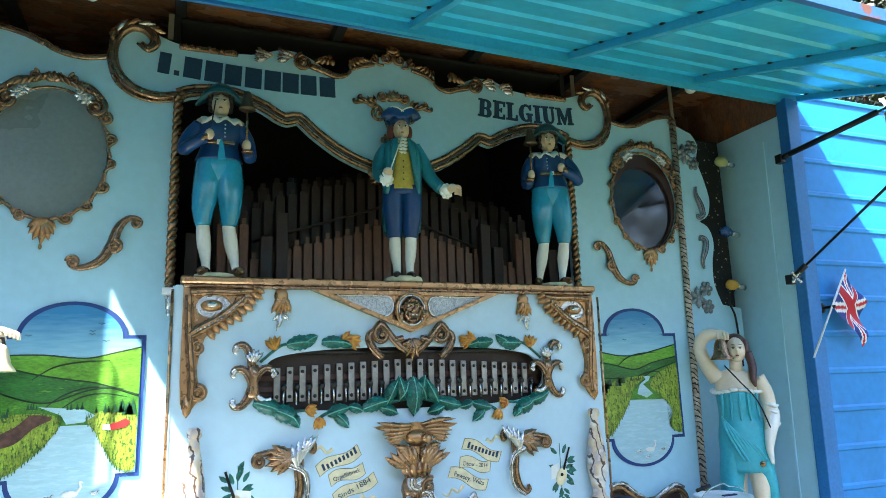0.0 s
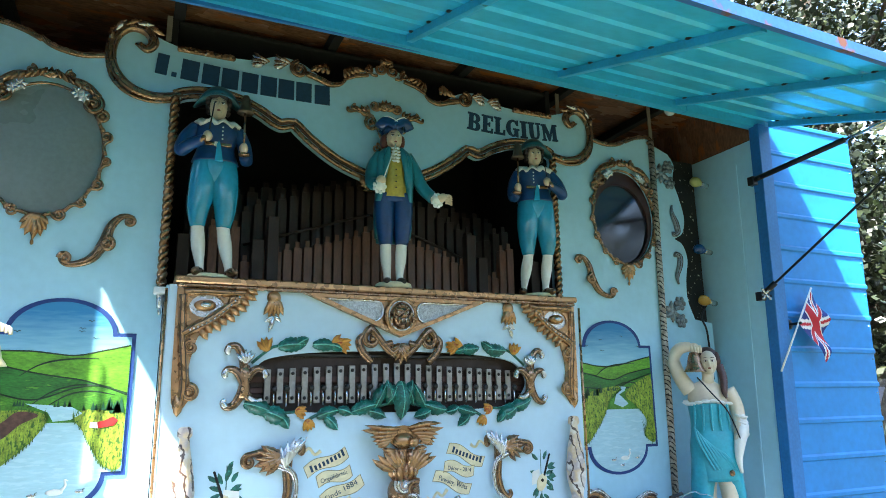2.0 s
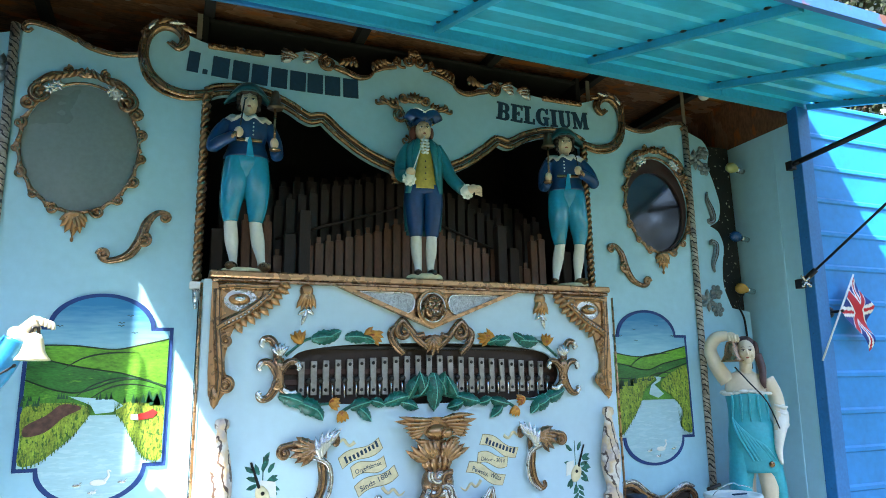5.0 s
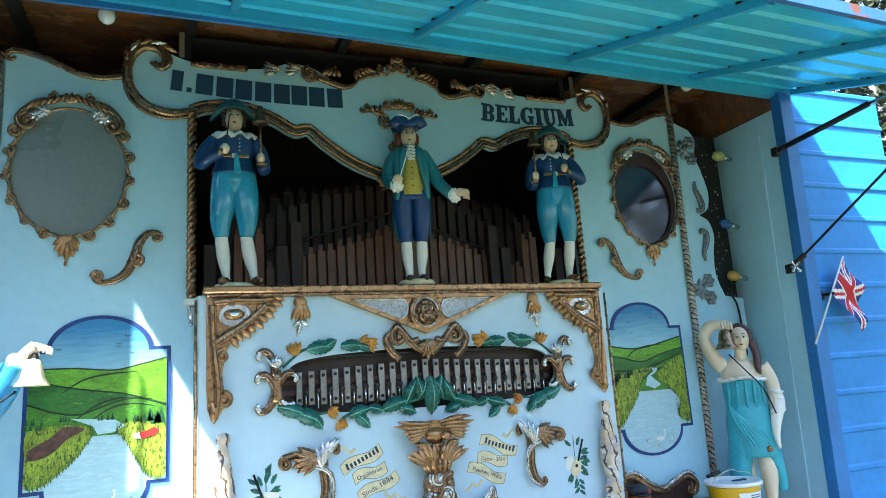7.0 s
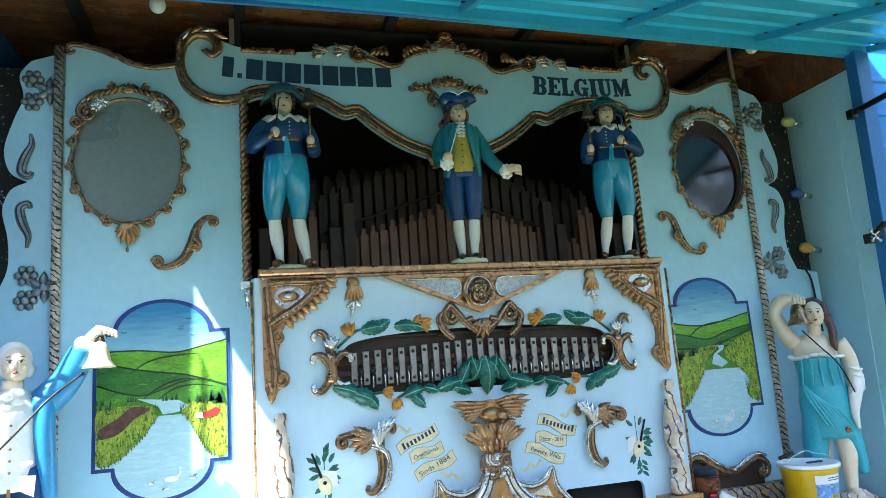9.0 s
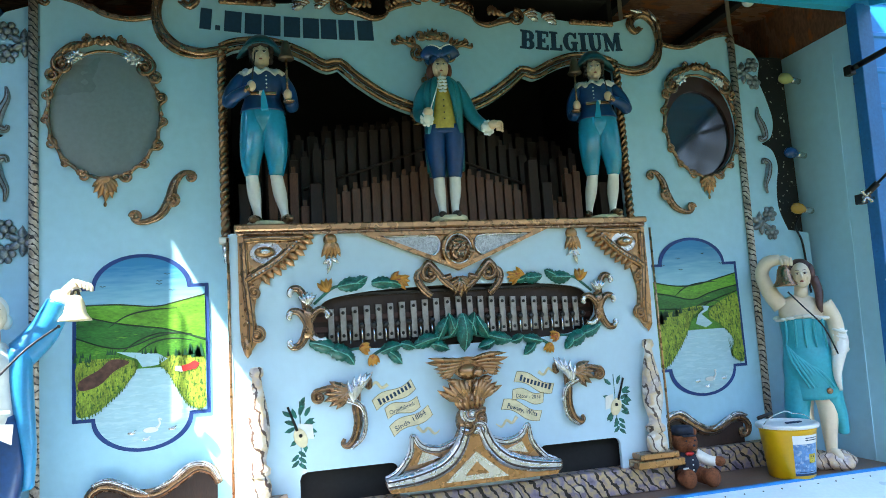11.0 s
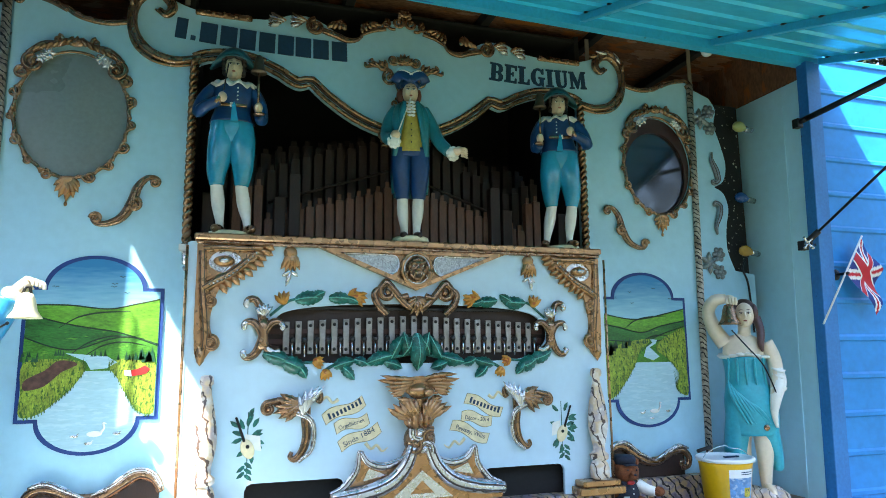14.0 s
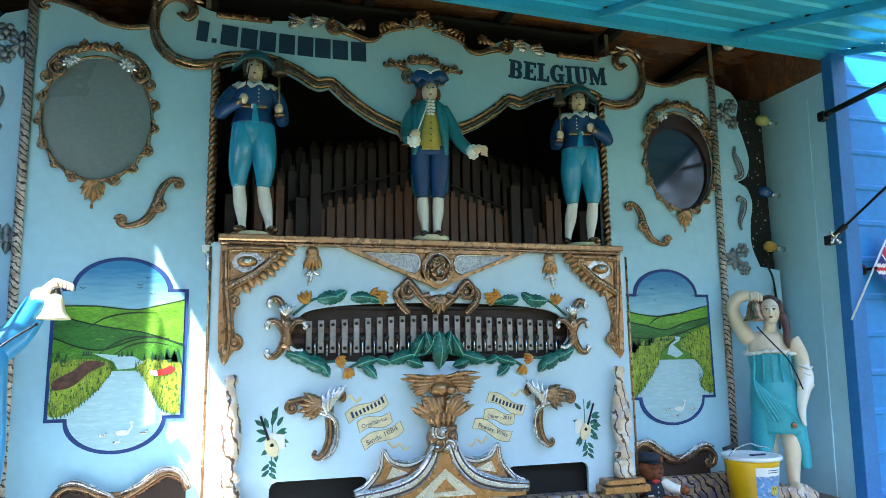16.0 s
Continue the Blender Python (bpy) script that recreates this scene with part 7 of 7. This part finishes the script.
def teddy():
    g = Geo()
    g.ball((0, 0, 0.085), (0.058, 0.05, 0.08), 1, 16, 12)
    g.ball((0, -0.008, 0.185), (0.056, 0.052, 0.050), 0, 16, 12)
    g.ball((0.012, -0.055, 0.172), (0.024, 0.02, 0.02), 0, 12, 8).ball((0.014, -0.074, 0.178), (0.007, 0.005, 0.005), 1, 8, 6)
    for d in (-1, 1):
        g.ball((d * 0.045, 0.0, 0.222), (0.020, 0.010, 0.020), 0, 10, 8)
        g.ball((0.008 + d * 0.020, -0.056, 0.196), (0.004, 0.003, 0.004), 1, 8, 6)
    limb(g, [(-0.05, 0, 0.13), (-0.075, -0.02, 0.11), (-0.078, -0.045, 0.10)], [0.024, 0.022, 0.026], 0)
    limb(g, [(0.05, -0.005, 0.13), (0.085, -0.03, 0.105), (0.115, -0.05, 0.10)], [0.024, 0.024, 0.02], 2)
    g.ball((0.13, -0.055, 0.10), (0.026, 0.022, 0.022), 0, 10, 8)
    for x in (-0.035, 0.065):
        limb(g, [(x * 0.7, -0.01, 0.045), (x, -0.06, 0.040), (x * 1.05, -0.095, 0.042)], [0.034, 0.034, 0.030], 0)
        g.ball((x * 1.05, -0.105, 0.046), (0.036, 0.022, 0.042), 0, 12, 10)
    g.lathe([(0.050, 0), (0.052, 0.02), (0.046, 0.034), (0.02, 0.038)], (-0.005, 0.0, 0.218), 18, 1)
    g.box(-0.03, 0.03, -0.075, -0.02, 0.216, 0.221, 1, 0.002)
    g.ball((0.002, -0.048, 0.140), (0.020, 0.008, 0.010), 3, 10, 6)
    g.box(-0.035, -0.010, -0.054, -0.046, 0.075, 0.082, 2, 0.001)
    for k in range(3):
        g.ball((0.012, -0.050, 0.07 + 0.022 * k), (0.004, 0.003, 0.004), 2, 6, 4)
    return g


ob = solo("teddy_bear", teddy(), [FUR, VEST, WHITE, RED], "brown teddy bear in dark cap and waistcoat, sitting on the floor", "teddy bear")
ob.matrix_world = pose(1.075, -0.19, FLOOR_Z - 0.002, 0, 0, -10) @ Matrix.Scale(1.08, 4)

# ---- lamps along the wall, flag, struts ----


def festoon(x, y, z, colour, label, tilt=0):
    lamp = thing("festoon_lamp", (x, y, z), label, "lamp", "festoon lamps by the end wall")
    mt = paint("bulb_" + label.split()[0], colour, 0.25, vary=0.08, scale=10, bump=0.0, coat=0.3)
    g = Geo()
    prof = [(0.012, 0.0), (0.016, 0.01), (0.030, 0.035), (0.033, 0.055), (0.026, 0.078), (0.010, 0.09), (0.002, 0.092)]
    g.lathe(prof, (0, 0, 0), 18).move(pose(x, y, z, 0, -80 + tilt, 0) @ pose(0, 0, 0))
    part("bulb", g, mt, lamp)
    g = Geo().lathe([(0.016, -0.045), (0.018, -0.01), (0.018, 0.006), (0.014, 0.012)], (0, 0, 0), 16).move(pose(x, y, z, 0, -80 + tilt, 0))
    part("socket", g, CHROME, lamp)
    return lamp


festoon(2.13, -0.03, 2.925, (0.42, 0.44, 0.16), "yellow painted bulb in a steel socket")
festoon(2.105, -0.03, 2.485, (0.01, 0.06, 0.20), "blue painted bulb in a steel socket")
festoon(2.105, -0.03, 2.165, (0.45, 0.25, 0.04), "amber painted bulb in a steel socket")
g = Geo().tube([tuple(q) for q in curve([(2.10, 0.0, 2.15), (2.05, 0.0, 2.08), (2.06, -0.02, 2.0), (2.09, 0.0, 1.9), (2.10, 0.0, 1.7)], 5)], 0.006, 6)
solo("cable", g, IRON, "black lamp cable hanging at the wall", "cable")
for x in (-1.35, 1.655):
    lamp = thing("clear_lamp", (x, -0.30, 3.30), "clear glass bulb under the roof", "lamp", "clear lamps under the roof")
    glass = paint("bulb_glass_%d" % (x > 0), (0.55, 0.6, 0.6), 0.12, vary=0.03, bump=0)
    part("bulb", Geo().ball((x, -0.30, 3.245), (0.034, 0.034, 0.038), 0, 14, 10), glass, lamp)
    part("socket", Geo().lathe([(0.02, 0), (0.022, 0.05), (0.016, 0.16)], (x, -0.30, 3.28), 14), IRON, lamp)
for x, z0, z1 in ((-1.06, 3.26, 3.39), (1.10, 3.25, 3.39), (1.80, 3.12, 3.44)):
    solo("hanger_bar", Geo().box(x - 0.012, x + 0.012, 0.032, 0.040, z0, z1, 0, 0.001), paint("hanger_steel", (0.30, 0.27, 0.22), 0.5, 0.4), "plain steel hanger bar behind the organ crest", "bar", "hanger bars")
g = Geo().lathe([(0.05, 0), (0.055, 0.03), (0.055, 0.12), (0.03, 0.14)], (1.80, 0.10, 3.05), 20)
solo("horn_speaker", g, BLACK, "small dark round speaker on the wing", "speaker")

UNION = {"blue": paint("flag_blue", (0.012, 0.03, 0.20), 0.7), "white": paint("flag_white", (0.72, 0.72, 0.74), 0.7), "red": paint("flag_red", (0.50, 0.012, 0.03), 0.7)}


def union_flag():
    """A small flag hanging folded from a slanting stick."""
    nu, nv = 46, 28
    g = Geo()
    verts, faces, mats = [], [], []
    for j in range(nv + 1):
        for i in range(nu + 1):
            u, v = i / nu, j / nv
            # hoist along the stick, the fly sagging below it
            a, b, c, d = (0.0, 0.0), (-0.125, -0.20), (0.06, -0.42), (0.105, -0.17)
            x = (1 - v) * (1 - u) * a[0] + v * (1 - u) * b[0] + u * v * c[0] + u * (1 - v) * d[0]
            z = (1 - v) * (1 - u) * a[1] + v * (1 - u) * b[1] + u * v * c[1] + u * (1 - v) * d[1]
            y = 0.022 * math.sin(8 * v + 5 * u) * (0.2 + u)
            verts.append((x, y, z))
    for j in range(nv):
        for i in range(nu):
            u, v = (i + 0.5) / nu * 2 - 1, (j + 0.5) / nv * 2 - 1
            m = 0
            if abs(abs(u) - abs(v)) < 0.26:
                m = 1
            if abs(abs(u) - abs(v)) < 0.09:
                m = 2
            if abs(u) < 0.19 or abs(v) < 0.30:
                m = 1
            if abs(u) < 0.11 or abs(v) < 0.18:
                m = 2
            k = j * (nu + 1) + i
            faces.append((k, k + 1, k + nu + 2, k + nu + 1))
            mats.append(m)
    g.add(verts, faces, 0)
    g.m = mats
    return g


FX, FY, FZ = 2.47, -0.44, 2.20
flag = thing("hand_flag", (FX - 0.12, FY, FZ - 0.42), "small red, white and blue hand flag on a white stick", "flag")
g = union_flag().move(pose(FX, FY, FZ))
part("cloth", g, [UNION["blue"], UNION["white"], UNION["red"]], flag)
part("stick", Geo().tube([(FX - 0.335, FY - 0.01, FZ - 0.47), (FX + 0.005, FY, FZ + 0.012)], 0.005, 8), WHITE, flag)
g = Geo().lathe([(0.03, 0), (0.03, 0.012), (0.012, 0.016)], (0, 0, 0), 16).move(pose(FX - 0.14, FRONT_Y + 0.012, FZ - 0.20, 90, 0, 0))
part("suction_cup", g, IRON, flag)
part("holder", Geo().tube([(FX - 0.14, FRONT_Y + 0.0, FZ - 0.20), (FX - 0.14, FY - 0.02, FZ - 0.20)], 0.008, 8), IRON, flag)


def strut(a, b, split, name, label):
    a, b = Vector(a), Vector(b)
    st = thing(name, a, label, "strut", "canopy struts")
    mid = a.lerp(b, split)
    part("cylinder", Geo().tube([a, mid], 0.016, 12), IRON, st)
    part("rod", Geo().tube([mid, b], 0.007, 10), CHROME if split > 0.3 else IRON, st)
    g = Geo().box(a.x - 0.02, a.x + 0.02, a.y - 0.012, a.y + 0.03, a.z - 0.03, a.z + 0.02, 0, 0.003)
    g.tube([(a.x, a.y - 0.045, a.z), (a.x, a.y + 0.03, a.z)], 0.009, 8)
    part("pivot", g, IRON, st)
    return st


strut((2.12, -0.43, 2.83), (2.32, -1.22, 2.975), 0.62, "gas_strut", "black gas strut propping the canopy")
st = strut((2.08, -0.43, 2.15), (2.31, -1.45, 2.90), 0.08, "prop_rod", "black steel prop rod with a wing knob")
g = Geo()
for k in range(4):
    a = radians(45 + 90 * k)
    g.tube([(2.06, -0.47, 2.15), (2.06 + 0.035 * math.cos(a), -0.475, 2.15 + 0.035 * math.sin(a))], 0.006, 8)
    g.ball((2.06 + 0.035 * math.cos(a), -0.475, 2.15 + 0.035 * math.sin(a)), (0.009, 0.009, 0.009), 0, 8, 6)
g.tube([(2.06, -0.47, 2.15), (2.08, -0.43, 2.15)], 0.012, 10)
part("wing_knob", g, CHROME, st)
st = thing("clamp_knob", (-1.86, -0.46, 2.16), "steel clamp knob at the end wall post", "knob")
g = Geo()
for k in range(4):
    a = radians(45 + 90 * k)
    g.tube([(-1.90, -0.46, 2.16), (-1.90 + 0.035 * math.cos(a), -0.465, 2.16 + 0.035 * math.sin(a))], 0.006, 8)
g.tube([(-2.14, -0.44, 2.16), (-1.85, -0.47, 2.16)], 0.007, 8)
part("knob", g, CHROME, st)

# ---- background: trees and a parked car ----
BARK = paint("bark", (0.07, 0.05, 0.035), 0.9, vary=0.4, scale=8, bump=0.6, stretch=(3, 3, 0.6))
FOLIAGE = [paint("foliage_%s" % n, c, 0.45, vary=0.5, scale=0.7, fine=9, bump=0.0) for n, c in (("dark", (0.010, 0.018, 0.006)), ("mid", (0.018, 0.030, 0.009)), ("light", (0.045, 0.060, 0.022)))]


def tree(x, y, h, spread, seed, n=26000):
    r = random.Random(seed)
    tr = thing("tree", (x, y, 0), "broad green-leaved tree behind the trailer", "tree", "trees behind the trailer")
    g = Geo()
    g.tube([tuple(q) for q in curve([(x, y, -0.1), (x + 0.1, y, h * 0.25), (x - 0.1, y + 0.1, h * 0.55), (x, y, h * 0.85)], 5)], [0.30 * (1 - 0.04 * i) for i in range(16)], 10)
    tips = []
    for k in range(26):
        z0 = h * r.uniform(0.10, 0.75)
        a, L = r.uniform(0, 6.28), spread * r.uniform(0.5, 1.0) * (1.15 - 0.6 * z0 / h)
        e = (x + L * math.cos(a), y + L * math.sin(a), z0 + h * r.uniform(-0.03, 0.16))
        m = (x + L * 0.5 * math.cos(a + 0.2), y + L * 0.5 * math.sin(a + 0.2), (z0 + e[2]) / 2 + 0.2)
        c = curve([(x, y, z0), m, e], 4)
        g.tube(c, [0.09 - 0.009 * i for i in range(len(c))], 6)
        tips += [c[-1], c[-3], c[-5], c[len(c) // 2]]
    part("trunk", g, BARK, tr)
    g = Geo()
    vs, fs, ms = [], [], []
    for i in range(n):
        t = tips[r.randrange(len(tips))]
        q = (t[0] + r.gauss(0, 0.55), t[1] + r.gauss(0, 0.55), max(0.4, t[2] + r.gauss(0, 0.45)))
        L, a, b = r.uniform(0.09, 0.17), r.uniform(0, 6.28), r.uniform(-0.9, 0.9)
        u = Vector((math.cos(a) * math.cos(b), math.sin(a) * math.cos(b), math.sin(b))) * L
        w = u.cross(Vector((r.gauss(0, 1), r.gauss(0, 1), r.gauss(0, 1)))).normalized() * L * 0.34
        k = len(vs)
        q = Vector(q)
        vs += [q, q + u * 0.5 + w, q + u, q + u * 0.5 - w]
        fs.append((k, k + 1, k + 2, k + 3))
        ms.append(r.choice((0, 0, 1, 1, 2)))
    g.add(vs, fs, 0, False)
    g.m = ms
    tagged(part("crown", g, FOLIAGE, tr), kind="stuff")


for i, (x, y, h, sp) in enumerate(((7.5, 5.0, 10.5, 3.0), (11.5, 5.5, 12.5, 3.6), (9.0, 9.5, 12.0, 3.4), (5.2, 9.5, 8.5, 2.8), (14.5, 9.0, 10.5, 3.2), (16.5, 4.5, 9.5, 3.0))):
    tree(x, y, h, sp, 20 + i)
g = Geo()
r = random.Random(77)
vs, fs, ms = [], [], []
for i in range(52000):
    u = r.random()
    near = i < 22000
    if near:
        base = Vector((-6 + 34 * u, 15.5 + 2.5 * math.sin(u * 9) - 14 * max(0, u - 0.65) + r.gauss(0, 0.9), abs(r.gauss(0, 1)) * 2.6 + r.random() * 2.5))
    else:
        # Added ring out of view, tall and nearer at left, screens off low sky.
        rad = 26 - 11 * max(0, math.cos(u * 6.283 - 3.5)) + r.gauss(0, 0.8) + 2 * math.sin(u * 40)
        base = Vector((rad * math.cos(u * 6.283), rad * math.sin(u * 6.283), r.random() * (11.0 + 2.0 * math.sin(u * 31))))
    L, a, b = r.uniform(0.2, 0.38) if near else r.uniform(0.5, 0.9), r.uniform(0, 6.28), r.uniform(-0.9, 0.9)
    d = Vector((math.cos(a) * math.cos(b), math.sin(a) * math.cos(b), math.sin(b))) * L
    w = d.cross(Vector((r.gauss(0, 1), r.gauss(0, 1), r.gauss(0, 1)))).normalized() * L * 0.36
    k = len(vs)
    vs += [base, base + d * 0.5 + w, base + d, base + d * 0.5 - w]
    fs.append((k, k + 1, k + 2, k + 3))
    ms.append(r.choice((0, 0, 1, 2)))
g.add(vs, fs, 0, False)
g.m = ms
solo("thicket_and_sky_screen", g, FOLIAGE, "dense far hedge plus an unseen ring that blocks low sky", "hedge", kind="stuff")

CARPAINT = paint("car_black_paint", (0.012, 0.013, 0.016), 0.22, 0.2, vary=0.1, scale=3, bump=0, coat=0.6)
CARGLASS = paint("car_glass", (0.02, 0.035, 0.03), 0.06, vary=0.1, bump=0)
TYRE = paint("tyre", (0.015, 0.015, 0.015), 0.85, vary=0.2)
CX, CYY = 5.42, 1.35
car = thing("parked_car", (CX + 2.1, CYY + 0.9, 0), "black parked car with dark windows beside the trailer", "car")
prof = [(0.0, 0.35), (0.0, 0.95), (0.06, 1.20), (0.35, 1.66), (0.6, 1.74), (2.2, 1.78), (2.9, 1.70), (3.35, 1.20), (4.2, 1.08), (4.30, 0.95), (4.30, 0.35)]
body = Geo()
c = [tuple(q) for q in prof]
body.prism([[(CX + x, z) for x, z in c]], CYY, CYY + 1.8, 0)
part("body", body, CARPAINT, car)
for win in ([(0.22, 1.20), (0.95, 1.18), (0.95, 1.66), (0.45, 1.64)], [(1.05, 1.18), (1.95, 1.18), (1.95, 1.68), (1.05, 1.67)], [(2.05, 1.18), (3.1, 1.18), (2.75, 1.64), (2.05, 1.68)]):
    part("window", Geo().prism([[(CX + x, z) for x, z in win]], CYY - 0.006, CYY + 0.02), CARGLASS, car)
for x in (0.80, 3.45):
    w = part("wheel", Geo().lathe([(0.20, -0.02), (0.30, -0.02), (0.33, 0.02), (0.33, 0.18), (0.30, 0.20)], (0, 0, 0), 28).move(pose(CX + x, CYY + 0.16, 0.33, 90, 0, 0)), TYRE, car)
    part("rim", Geo().lathe([(0.05, -0.03), (0.19, -0.022), (0.20, 0.0)], (0, 0, 0), 20).move(pose(CX + x, CYY - 0.02, 0.33, 90, 0, 0)), CHROME, w)
part("door_mirror", Geo().ball((CX + 3.0, CYY - 0.12, 1.18), (0.07, 0.10, 0.07), 0, 12, 8), CARPAINT, car)
for x in (1.2, 2.1):
    part("door_handle", Geo().box(CX + x, CX + x + 0.16, CYY - 0.03, CYY, 0.93, 0.955, 0, 0.006), CHROME, car)
part("door_seam", Geo().box(CX + 1.995, CX + 2.005, CYY - 0.004, CYY, 0.5, 1.05, 0, 0), TYRE, car)
